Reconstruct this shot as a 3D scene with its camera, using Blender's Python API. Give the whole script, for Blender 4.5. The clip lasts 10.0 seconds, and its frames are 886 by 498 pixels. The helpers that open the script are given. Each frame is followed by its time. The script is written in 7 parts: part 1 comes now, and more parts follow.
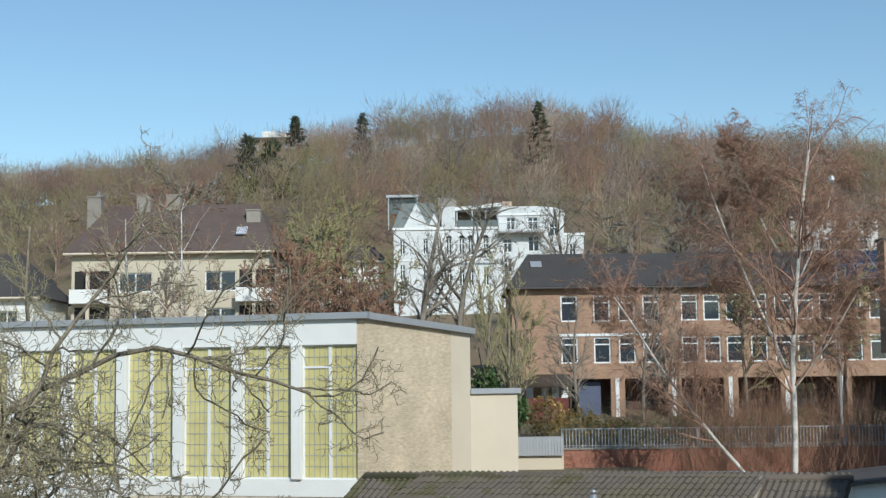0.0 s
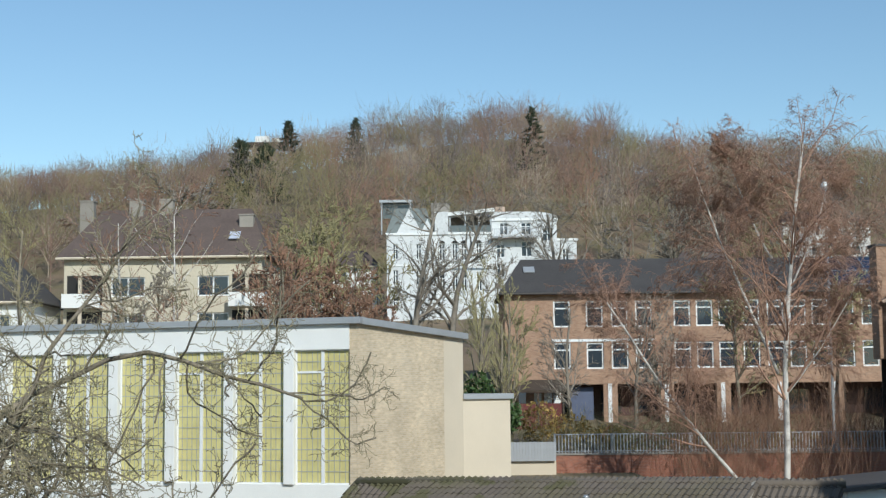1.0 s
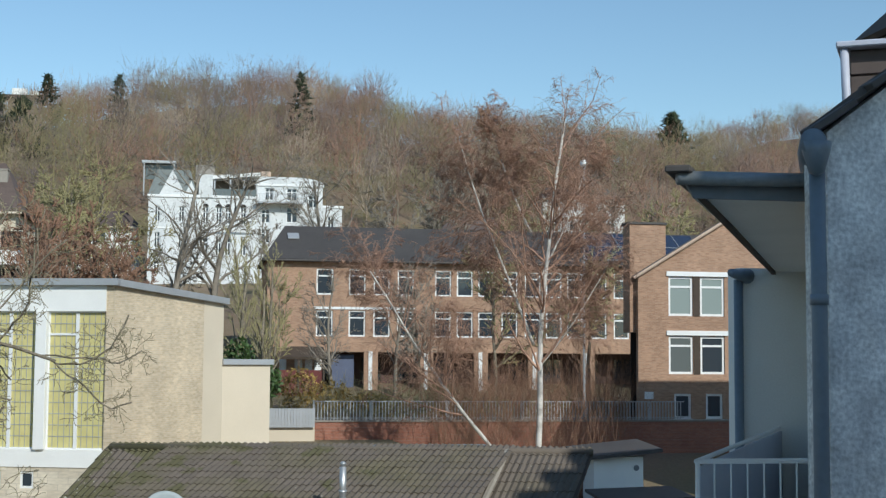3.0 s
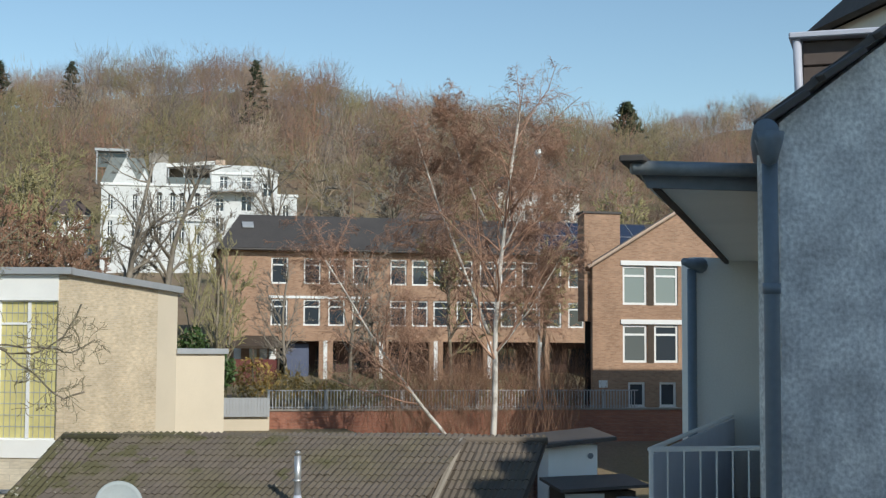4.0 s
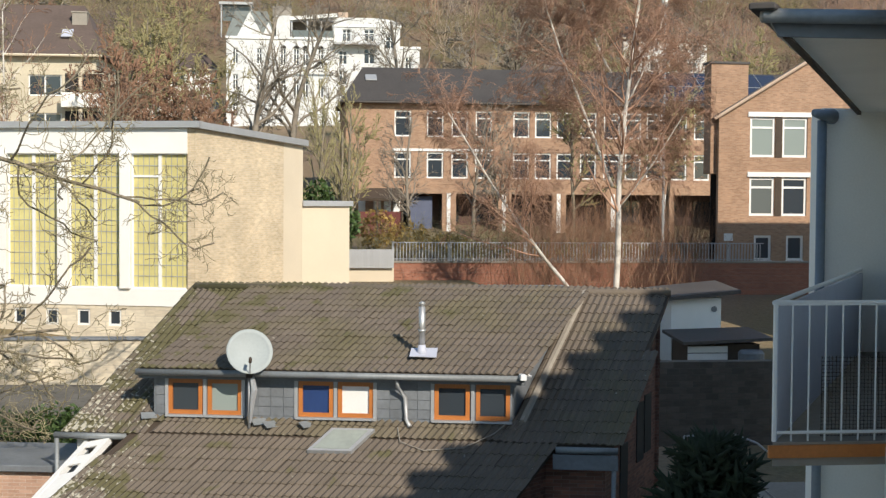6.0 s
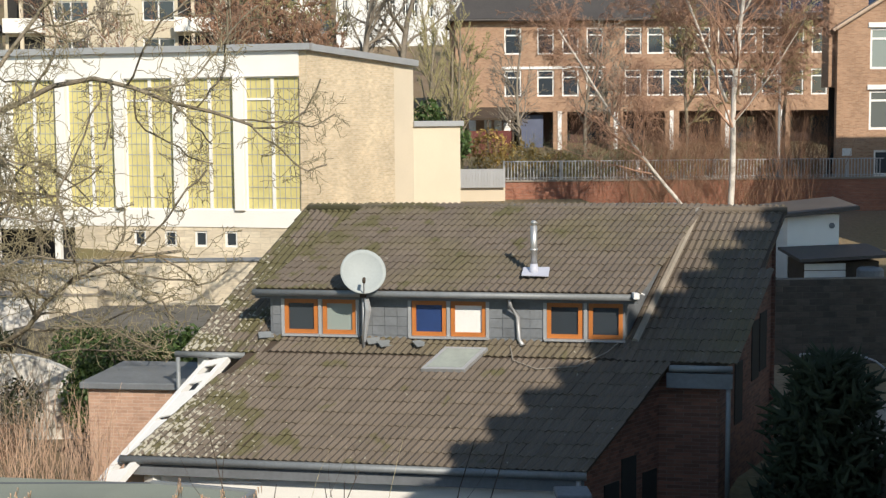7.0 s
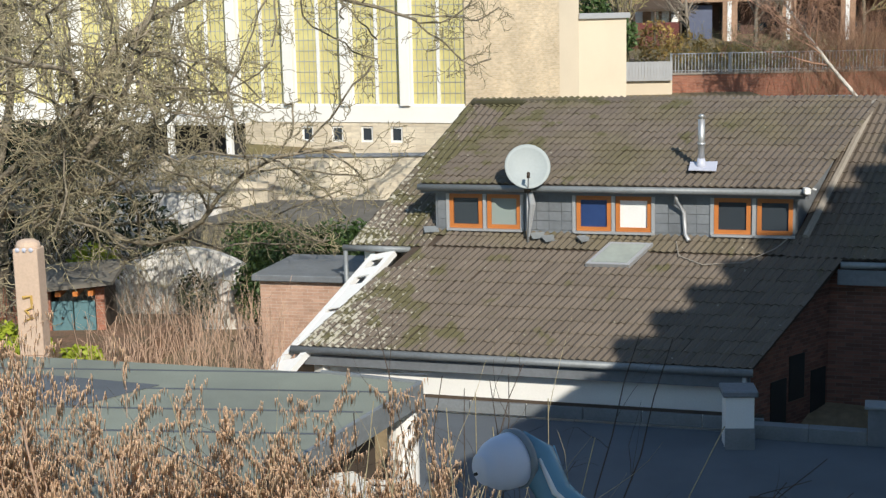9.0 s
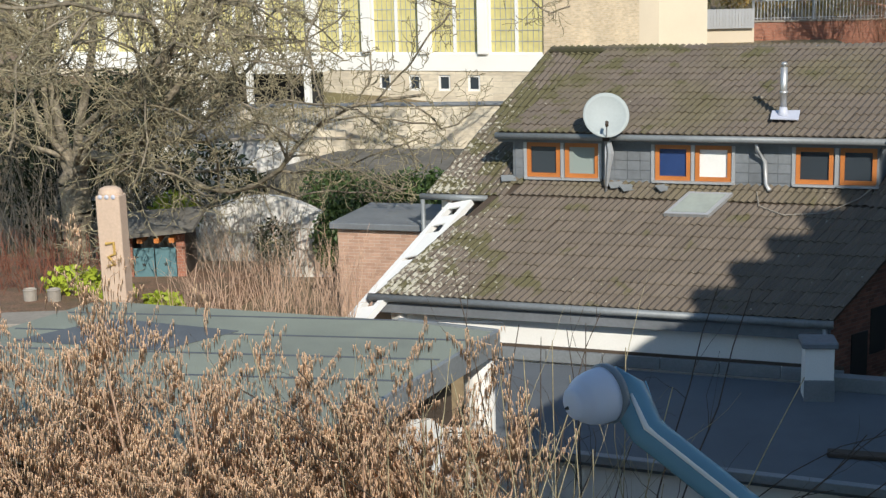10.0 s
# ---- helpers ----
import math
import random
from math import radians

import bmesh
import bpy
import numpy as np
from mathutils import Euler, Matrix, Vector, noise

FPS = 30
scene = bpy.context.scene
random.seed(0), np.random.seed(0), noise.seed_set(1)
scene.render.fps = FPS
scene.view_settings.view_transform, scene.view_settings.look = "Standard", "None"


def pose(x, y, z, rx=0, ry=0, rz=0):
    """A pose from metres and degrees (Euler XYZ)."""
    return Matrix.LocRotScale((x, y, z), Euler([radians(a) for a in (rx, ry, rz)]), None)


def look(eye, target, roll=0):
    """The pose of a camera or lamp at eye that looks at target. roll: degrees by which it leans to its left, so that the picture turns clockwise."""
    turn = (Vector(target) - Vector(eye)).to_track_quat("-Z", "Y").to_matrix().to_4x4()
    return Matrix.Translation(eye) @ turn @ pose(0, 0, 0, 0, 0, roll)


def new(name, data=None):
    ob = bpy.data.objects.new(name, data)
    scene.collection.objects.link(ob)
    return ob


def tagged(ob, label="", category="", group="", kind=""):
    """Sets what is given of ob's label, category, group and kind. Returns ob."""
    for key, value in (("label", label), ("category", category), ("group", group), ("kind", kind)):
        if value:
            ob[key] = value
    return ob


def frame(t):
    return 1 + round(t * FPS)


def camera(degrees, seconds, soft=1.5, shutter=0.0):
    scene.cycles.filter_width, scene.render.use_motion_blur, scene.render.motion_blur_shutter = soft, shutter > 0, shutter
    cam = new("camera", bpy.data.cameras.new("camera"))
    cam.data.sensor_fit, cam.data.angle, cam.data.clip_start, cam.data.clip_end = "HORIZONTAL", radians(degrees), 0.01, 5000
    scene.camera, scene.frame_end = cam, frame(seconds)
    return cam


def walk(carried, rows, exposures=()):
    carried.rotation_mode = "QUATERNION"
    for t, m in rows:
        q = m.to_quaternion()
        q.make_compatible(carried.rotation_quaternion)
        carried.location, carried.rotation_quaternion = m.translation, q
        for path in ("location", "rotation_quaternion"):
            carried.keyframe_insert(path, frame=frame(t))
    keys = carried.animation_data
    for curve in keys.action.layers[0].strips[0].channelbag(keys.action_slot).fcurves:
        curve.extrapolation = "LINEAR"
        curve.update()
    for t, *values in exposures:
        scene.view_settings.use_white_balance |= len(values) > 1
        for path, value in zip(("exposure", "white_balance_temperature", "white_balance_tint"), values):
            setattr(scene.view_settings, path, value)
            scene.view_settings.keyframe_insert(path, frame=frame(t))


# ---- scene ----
cam = camera(35.5, 10.0, soft=1.35)
H = 10.5      # height of the eye over the yard
ROWS = [
    (0.0, 0, 0, 0, 95.6, 0.69, 0.02),
    (0.5, 0, 0, 0, 95.64, 0.65, -0.1),
    (1.0, 0, 0, 0, 95.81, 0.59, -0.28),
    (1.5, 0, 0, 0, 95.8, 0.39, -1.1),
    (2.0, 0, 0, 0, 95.82, 0.24, -3.71),
    (2.5, 0, 0, 0, 95.22, 0.02, -7.4),
    (3.0, 0, 0, 0, 94.44, -0.4, -10.12),
    (3.2, 0, 0, 0, 94.29, -0.19, -10.81),
    (4.3, 0, 0, 0, 93.57, -0.38, -12.11),
    (4.5, 0, 0, 0, 92.91, -0.32, -12.07),
    (5.0, 0, 0, 0, 91.37, -0.34, -11.49),
    (5.5, 0, 0, 0, 90.12, -0.24, -9.57),
    (5.7, 0, 0, 0, 89.21, -0.42, -8.48),
    (6.8, 0, 0, 0, 85.1, 0.42, -3.22),
    (7.0, 0, 0, 0, 84.54, 0.47, -2.33),
    (7.5, 0, 0, 0, 83.43, 0.84, 0.15),
    (8.0, 0, 0, 0, 83.15, 0.83, 0.67),
    (8.5, 0, 0, 0, 80.52, 0.58, 0.75),
    (9.0, -0.006, 0, -0.003, 80.3, 1.3, 4.4),
    (9.5, -0.016, 0, -0.011, 79.28, 1.65, 7.09),
    (10.0, -0.021, 0, -0.018, 78.29, 1.58, 7.56),
]
walk(cam, [(t, pose(x, y, H + z, rx, ry, rz)) for t, x, y, z, rx, ry, rz in ROWS],
     [(0.0, -0.08, 6000, 5), (1.5, -0.05, 6000, 5), (3.2, -0.05, 6000, 5), (4.5, 0.10, 6750, 9), (5.5, 0.36, 7000, 11), (7.0, 0.36, 7150, 11), (9.5, 0.37, 6700, 9), (10.0, 0.37, 6700, 9)])

# ---- light ----
SUN_DIR = Vector((0.32, -0.78, 0.54)).normalized()
world = bpy.data.worlds.new("sky")
scene.world = world
world.use_nodes = True
sky = world.node_tree.nodes.new("ShaderNodeTexSky")
sky.sky_type = 'NISHITA'
sky.sun_disc = False
sky.sun_elevation = math.asin(SUN_DIR.z)
sky.sun_rotation = math.atan2(SUN_DIR.x, SUN_DIR.y)
sky.altitude = 150
sky.air_density, sky.dust_density, sky.ozone_density = 1.1, 0.15, 1.2
background = world.node_tree.nodes["Background"]
background.inputs["Strength"].default_value = 0.117
tint = world.node_tree.nodes.new("ShaderNodeMix")
tint.data_type, tint.blend_type = 'RGBA', 'MULTIPLY'
tint.inputs["Factor"].default_value = 1.0
tint.inputs["B"].default_value = (0.95, 1.025, 1.035, 1)
world.node_tree.links.new(sky.outputs[0], tint.inputs["A"])
world.node_tree.links.new(tint.outputs["Result"], background.inputs["Color"])
sun = new("sun", bpy.data.lights.new("sun", 'SUN'))
sun.data.energy, sun.data.angle, sun.data.color = 3.8, radians(0.5), (1.0, 0.95, 0.87)
sun.matrix_world = look(SUN_DIR * 100, (0, 0, 0))

rng = np.random.default_rng(7)


# ---- materials ----
def mat(name, base, rough=0.8, var=0.25, fine=30.0, coarse=1.5, bump=0.3, metal=0.0, second=None, patch=0.5, depth=0.01, each=0.35):
    """A surface with grain and patches: base colour, varied by `var`, with a second colour in patches."""
    m = bpy.data.materials.new(name)
    m.use_nodes = True
    nt = m.node_tree
    bsdf = nt.nodes["Principled BSDF"]
    co = nt.nodes.new("ShaderNodeTexCoord")
    n1 = nt.nodes.new("ShaderNodeTexNoise")
    n1.inputs["Scale"].default_value, n1.inputs["Detail"].default_value = fine, 4
    n2 = nt.nodes.new("ShaderNodeTexNoise")
    n2.inputs["Scale"].default_value, n2.inputs["Detail"].default_value = coarse, 5
    for n in (n1, n2):
        nt.links.new(co.outputs["Object"], n.inputs["Vector"])
    ramp = nt.nodes.new("ShaderNodeMapRange")
    ramp.inputs["From Min"].default_value, ramp.inputs["From Max"].default_value = 0.5 - 0.25 * patch, 0.5 + 0.3
    nt.links.new(n2.outputs["Fac"], ramp.inputs["Value"])
    mix = nt.nodes.new("ShaderNodeMix")
    mix.data_type = 'RGBA'
    b2 = second or tuple(c * (1 - var) for c in base)
    mix.inputs["A"].default_value, mix.inputs["B"].default_value = (*base, 1), (*b2, 1)
    nt.links.new(ramp.outputs["Result"], mix.inputs["Factor"])
    info = nt.nodes.new("ShaderNodeObjectInfo")
    isl = nt.nodes.new("ShaderNodeNewGeometry")
    add = nt.nodes.new("ShaderNodeMath")
    add.operation = 'ADD'
    nt.links.new(info.outputs["Random"], add.inputs[0])
    nt.links.new(isl.outputs["Random Per Island"], add.inputs[1])
    add2 = nt.nodes.new("ShaderNodeMath")
    add2.operation = 'MULTIPLY_ADD'
    add2.inputs[1].default_value = 1.0
    nt.links.new(n1.outputs["Fac"], add2.inputs[0])
    half = nt.nodes.new("ShaderNodeMath")
    half.operation = 'MULTIPLY'
    half.inputs[1].default_value = each
    nt.links.new(add.outputs[0], half.inputs[0])
    nt.links.new(half.outputs[0], add2.inputs[2])
    val = nt.nodes.new("ShaderNodeMapRange")
    val.inputs["From Min"].default_value, val.inputs["From Max"].default_value = 0.3 + 0.2 * each, 0.7 + 1.7 * each
    val.inputs["To Min"].default_value, val.inputs["To Max"].default_value = 1 - var, 1 + var
    nt.links.new(add2.outputs[0], val.inputs["Value"])
    hsv = nt.nodes.new("ShaderNodeHueSaturation")
    nt.links.new(mix.outputs["Result"], hsv.inputs["Color"])
    nt.links.new(val.outputs["Result"], hsv.inputs["Value"])
    nt.links.new(hsv.outputs["Color"], bsdf.inputs["Base Color"])
    bsdf.inputs["Roughness"].default_value, bsdf.inputs["Metallic"].default_value = rough, metal
    if bump:
        bm = nt.nodes.new("ShaderNodeBump")
        bm.inputs["Strength"].default_value, bm.inputs["Distance"].default_value = bump, depth
        nt.links.new(n1.outputs["Fac"], bm.inputs["Height"])
        nt.links.new(bm.outputs["Normal"], bsdf.inputs["Normal"])
    return m


def brick_mat(name, a, b, mortar, course=0.075, length=0.25, joint=0.012, bump=0.5):
    """Brickwork laid in courses along a wall's length and height."""
    m = bpy.data.materials.new(name)
    m.use_nodes = True
    nt = m.node_tree
    bsdf = nt.nodes["Principled BSDF"]
    co = nt.nodes.new("ShaderNodeTexCoord")
    sep, com = nt.nodes.new("ShaderNodeSeparateXYZ"), nt.nodes.new("ShaderNodeCombineXYZ")
    nt.links.new(co.outputs["Object"], sep.inputs[0])
    sm = nt.nodes.new("ShaderNodeMath")
    nt.links.new(sep.outputs["X"], sm.inputs[0]), nt.links.new(sep.outputs["Y"], sm.inputs[1])
    nt.links.new(sm.outputs[0], com.inputs["X"]), nt.links.new(sep.outputs["Z"], com.inputs["Y"])
    br = nt.nodes.new("ShaderNodeTexBrick")
    nt.links.new(com.outputs[0], br.inputs["Vector"])
    br.inputs["Scale"].default_value = 1.0
    br.inputs["Brick Width"].default_value, br.inputs["Row Height"].default_value = length, course
    br.inputs["Mortar Size"].default_value, br.inputs["Mortar Smooth"].default_value = joint / 2, 0.3
    br.inputs["Color1"].default_value, br.inputs["Color2"].default_value = (*a, 1), (*b, 1)
    br.inputs["Mortar"].default_value = (*mortar, 1)
    n = nt.nodes.new("ShaderNodeTexNoise")
    n.inputs["Scale"].default_value, n.inputs["Detail"].default_value = 0.7, 6
    nt.links.new(co.outputs["Object"], n.inputs["Vector"])
    val = nt.nodes.new("ShaderNodeMapRange")
    val.inputs["From Min"].default_value, val.inputs["From Max"].default_value = 0.3, 0.7
    val.inputs["To Min"].default_value, val.inputs["To Max"].default_value = 0.85, 1.12
    nt.links.new(n.outputs["Fac"], val.inputs["Value"])
    hsv = nt.nodes.new("ShaderNodeHueSaturation")
    fine = nt.nodes.new("ShaderNodeTexNoise")
    fine.inputs["Scale"].default_value, fine.inputs["Detail"].default_value = 5.5, 6
    squash = nt.nodes.new("ShaderNodeMapping")
    squash.inputs["Scale"].default_value = (0.7, 0.7, 2.6)
    nt.links.new(co.outputs["Object"], squash.inputs["Vector"]), nt.links.new(squash.outputs[0], fine.inputs["Vector"])
    spots = nt.nodes.new("ShaderNodeMapRange")
    spots.inputs["From Min"].default_value, spots.inputs["From Max"].default_value = 0.32, 0.68
    spots.inputs["To Min"].default_value, spots.inputs["To Max"].default_value = 0.88, 1.1
    nt.links.new(fine.outputs["Fac"], spots.inputs["Value"])
    both = nt.nodes.new("ShaderNodeMath")
    both.operation = 'MULTIPLY'
    nt.links.new(val.outputs["Result"], both.inputs[0]), nt.links.new(spots.outputs["Result"], both.inputs[1])
    nt.links.new(br.outputs["Color"], hsv.inputs["Color"]), nt.links.new(both.outputs[0], hsv.inputs["Value"])
    nt.links.new(hsv.outputs["Color"], bsdf.inputs["Base Color"])
    bsdf.inputs["Roughness"].default_value = 0.85
    bm = nt.nodes.new("ShaderNodeBump")
    bm.invert = True
    bm.inputs["Strength"].default_value, bm.inputs["Distance"].default_value = bump, 0.01
    nt.links.new(br.outputs["Fac"], bm.inputs["Height"])
    nt.links.new(bm.outputs["Normal"], bsdf.inputs["Normal"])
    return m


def glass_mat(name, tint=(0.04, 0.05, 0.06), rough=0.05):
    m = bpy.data.materials.new(name)
    m.use_nodes = True
    b = m.node_tree.nodes["Principled BSDF"]
    b.inputs["Base Color"].default_value, b.inputs["Roughness"].default_value = (*tint, 1), rough
    b.inputs["Specular IOR Level"].default_value = 0.6
    return m


GRASS = mat("ground_cover", (0.20, 0.14, 0.09), 0.95, 0.35, 6, 0.12, 0.6, second=(0.13, 0.12, 0.045), depth=0.1)
WHITE = mat("white_render", (0.80, 0.79, 0.75), 0.85, 0.08, 40, 0.8, 0.15)
WHITE_PAINT = mat("white_paint", (0.78, 0.78, 0.76), 0.5, 0.05, 20, 2, 0.05)
CREAM = mat("cream_render", (0.64, 0.55, 0.42), 0.85, 0.08, 30, 0.6, 0.15)
YELLOW_HOUSE = mat("yellow_render", (0.60, 0.53, 0.40), 0.85, 0.16, 8, 0.6, 0.15)
TAN_BRICK = brick_mat("tan_brick", (0.57, 0.45, 0.30), (0.66, 0.54, 0.38), (0.63, 0.55, 0.43))
SCHOOL_BRICK = brick_mat("school_brick", (0.43, 0.265, 0.17), (0.32, 0.19, 0.12), (0.40, 0.30, 0.22))
RED_BRICK = brick_mat("red_brick", (0.36, 0.14, 0.085), (0.28, 0.11, 0.07), (0.33, 0.25, 0.2))
PALE_BRICK = brick_mat("pale_brick", (0.52, 0.33, 0.24), (0.40, 0.24, 0.17), (0.52, 0.42, 0.34))
OLD_BRICK = brick_mat("old_brick", (0.24, 0.11, 0.075), (0.13, 0.06, 0.045), (0.20, 0.14, 0.11))
VILLA_WHITE = mat("villa_render", (0.66, 0.67, 0.66), 0.85, 0.2, 4, 0.4, 0.1)
STONE_WALL = brick_mat("stone_wall", (0.70, 0.62, 0.48), (0.58, 0.50, 0.38), (0.55, 0.48, 0.38), 0.22, 0.5, 0.02)
DARK_STONE = brick_mat("dark_stone", (0.13, 0.105, 0.085), (0.08, 0.066, 0.055), (0.10, 0.088, 0.07), 0.2, 0.42, 0.03)
TILE = mat("roof_tile", (0.132, 0.107, 0.084), 0.85, 0.28, 40, 0.55, 0.4, second=(0.125, 0.108, 0.055), depth=0.004, patch=0.2)


def add_lichen(m, along, start, width, colour, scale=13.0, rise=(-0.16, 0.12)):
    """Pale lichen in spots along one edge of a roof; along: direction away from that edge, start: where it lies."""
    nt = m.node_tree
    bsdf = nt.nodes["Principled BSDF"]
    old = bsdf.inputs["Base Color"].links[0].from_socket
    geo, dot = nt.nodes.new("ShaderNodeNewGeometry"), nt.nodes.new("ShaderNodeVectorMath")
    dot.operation = 'DOT_PRODUCT'
    dot.inputs[1].default_value = along
    nt.links.new(geo.outputs["Position"], dot.inputs[0])
    near = nt.nodes.new("ShaderNodeMapRange")
    near.inputs["From Min"].default_value, near.inputs["From Max"].default_value = start + width, start
    near.inputs["To Min"].default_value, near.inputs["To Max"].default_value = rise
    nt.links.new(dot.outputs["Value"], near.inputs["Value"])
    n = nt.nodes.new("ShaderNodeTexNoise")
    n.inputs["Scale"].default_value, n.inputs["Detail"].default_value = scale, 6
    nt.links.new(geo.outputs["Position"], n.inputs["Vector"])
    add = nt.nodes.new("ShaderNodeMath")
    nt.links.new(near.outputs["Result"], add.inputs[0]), nt.links.new(n.outputs["Fac"], add.inputs[1])
    edge = nt.nodes.new("ShaderNodeMapRange")
    edge.inputs["From Min"].default_value, edge.inputs["From Max"].default_value = 0.55, 0.62
    nt.links.new(add.outputs[0], edge.inputs["Value"])
    mix = nt.nodes.new("ShaderNodeMix")
    mix.data_type = 'RGBA'
    mix.inputs["B"].default_value = (*colour, 1)
    nt.links.new(edge.outputs["Result"], mix.inputs["Factor"]), nt.links.new(old, mix.inputs["A"])
    nt.links.new(mix.outputs["Result"], bsdf.inputs["Base Color"])


add_lichen(TILE, (0.895, -0.61, 0), -21.1, 6.5, (0.098, 0.088, 0.042), 1.6, (-0.12, 0.08))
add_lichen(TILE, (0.895, -0.61, 0.9), -17.5, 3.0, (0.38, 0.36, 0.29), 11.0, (-0.14, 0.15))
BROWN_ROOF = mat("brown_roof", (0.125, 0.09, 0.075), 0.85, 0.25, 6, 0.5, 0.4)
DARK_ROOF = mat("dark_roof", (0.075, 0.066, 0.06), 0.7, 0.25, 6, 0.5, 0.3)
FELT = mat("roofing_felt", (0.25, 0.275, 0.225), 0.9, 0.25, 40, 0.6, 0.3, second=(0.17, 0.185, 0.16))
DARK_FELT = mat("dark_felt", (0.105, 0.12, 0.135), 0.85, 0.25, 50, 0.7, 0.3)
ZINC = mat("zinc", (0.24, 0.26, 0.27), 0.55, 0.2, 20, 2, 0.05, metal=0.25)
SLATE = mat("slate", (0.17, 0.185, 0.20), 0.6, 0.25, 12, 1.5, 0.2)
GREY_METAL = mat("grey_metal", (0.42, 0.43, 0.44), 0.45, 0.1, 30, 2, 0.03, metal=0.3)
DISH_GREY = mat("dish_paint", (0.34, 0.38, 0.38), 0.6, 0.08, 20, 2, 0.02)
STEEL = mat("steel", (0.55, 0.55, 0.54), 0.42, 0.1, 30, 2, 0.02, metal=0.7)
ORANGE_WOOD = mat("orange_wood", (0.50, 0.17, 0.04), 0.5, 0.2, 30, 3, 0.1)
GLASS = glass_mat("window_glass")
CURTAIN_GLASS = glass_mat("curtained_glass", (0.27, 0.32, 0.30), 0.12)
GREY_GLASS = glass_mat("grey_glass", (0.13, 0.145, 0.14), 0.08)
YELLOW_GLASS = mat("yellow_glass", (0.64, 0.58, 0.25), 0.35, 0.2, 2.2, 0.6, 0.02, second=(0.55, 0.46, 0.19))
RENDER_GREY = mat("rough_render", (0.60, 0.60, 0.58), 0.95, 0.85, 30, 3.0, 0.6, second=(0.30, 0.30, 0.30), depth=0.015)
PIPE_GREY = mat("pipe_paint", (0.16, 0.20, 0.24), 0.4, 0.15, 20, 2, 0.05)
BARK = mat("bark", (0.25, 0.21, 0.155), 0.95, 0.65, 14, 3.2, 1.0, second=(0.12, 0.105, 0.06), depth=0.06)
TWIG = mat("lichen_twig", (0.40, 0.345, 0.215), 0.95, 0.5, 15, 0.6, 0)
BIRCH_BARK = mat("birch_bark", (0.62, 0.58, 0.52), 0.8, 0.2, 8, 1.5, 0.3, second=(0.14, 0.11, 0.09), patch=0.1)
BIRCH_TWIG = mat("birch_twig", (0.43, 0.255, 0.175), 0.9, 0.3, 8, 0.3, 0)
WOOD_TWIG = mat("woodland_twig", (0.27, 0.18, 0.135), 0.95, 0.38, 0.11, 0.03, 0, second=(0.22, 0.16, 0.105), each=0.1)
OLIVE_TWIG = mat("olive_twig", (0.33, 0.29, 0.14), 0.95, 0.3, 2, 0.3, 0)
RUST_TWIG = mat("rust_twig", (0.29, 0.165, 0.105), 0.95, 0.3, 2, 0.3, 0)
GREY_TWIG = mat("grey_twig", (0.25, 0.215, 0.17), 0.95, 0.3, 2, 0.3, 0)
CATKIN = mat("catkin", (0.90, 0.64, 0.43), 0.9, 0.15, 20, 1, 0)
HAZEL_TWIG = mat("hazel_twig", (0.56, 0.38, 0.27), 0.95, 0.3, 6, 1, 0)
RED_STEM = mat("red_stem", (0.27, 0.10, 0.06), 0.9, 0.3, 6, 1, 0)
CONIFER = mat("conifer_green", (0.028, 0.042, 0.018), 0.9, 0.4, 3, 0.4, 0)
IVY = mat("ivy_green", (0.055, 0.10, 0.025), 0.6, 0.4, 4, 0.8, 0)
YELLOW_GREEN = mat("yellow_green", (0.30, 0.36, 0.03), 0.7, 0.3, 4, 1, 0)
SOIL = mat("leaf_litter", (0.19, 0.11, 0.07), 0.95, 0.7, 16, 2.2, 0.9, second=(0.09, 0.075, 0.04), depth=0.08)
TEAL = mat("teal_paint", (0.10, 0.20, 0.22), 0.6, 0.15, 10, 2, 0.1)
# colour of the painted edge sheen on the pole tube
TEAL_LIGHT = mat("light_blue_sheen", (0.22, 0.48, 0.60), 0.4, 0.08, 20, 2, 0.02)
BLUE_SHELL = mat("blue_shell", (0.12, 0.27, 0.37), 0.2, 0.08, 20, 2, 0.02)
PALE_PLASTIC = mat("pale_plastic", (0.50, 0.52, 0.60), 0.5, 0.08, 20, 2, 0.02)
CAP_BLUE = mat("cap_plastic", (0.60, 0.66, 0.80), 0.5, 0.08, 20, 2, 0.02)
PINK_STONE = mat("pink_stone", (0.55, 0.41, 0.31), 0.9, 0.15, 20, 2, 0.3)
PANEL_BLUE = mat("solar_cell", (0.03, 0.04, 0.07), 0.15, 0.1, 3, 1, 0)
DARK_WOOD = mat("dark_wood", (0.07, 0.05, 0.035), 0.8, 0.25, 12, 2, 0.2)
# near-black colour that paints the darkness of unlit rooms and openings
HOLLOW_SHADE = mat("hollow_shade", (0.03, 0.028, 0.026), 0.9, 0.2, 5, 1, 0)
WHITEWASH = mat("flaking_whitewash", (0.74, 0.72, 0.68), 0.95, 0.3, 7, 1.3, 0.6, second=(0.36, 0.33, 0.27), patch=0.25, depth=0.03)
MOSSY_FELT = mat("mossy_felt", (0.17, 0.155, 0.13), 0.95, 0.45, 6, 0.8, 0.5, second=(0.09, 0.085, 0.07), depth=0.03)
PAVING = mat("paving", (0.30, 0.27, 0.23), 0.9, 0.2, 10, 0.8, 0.3)


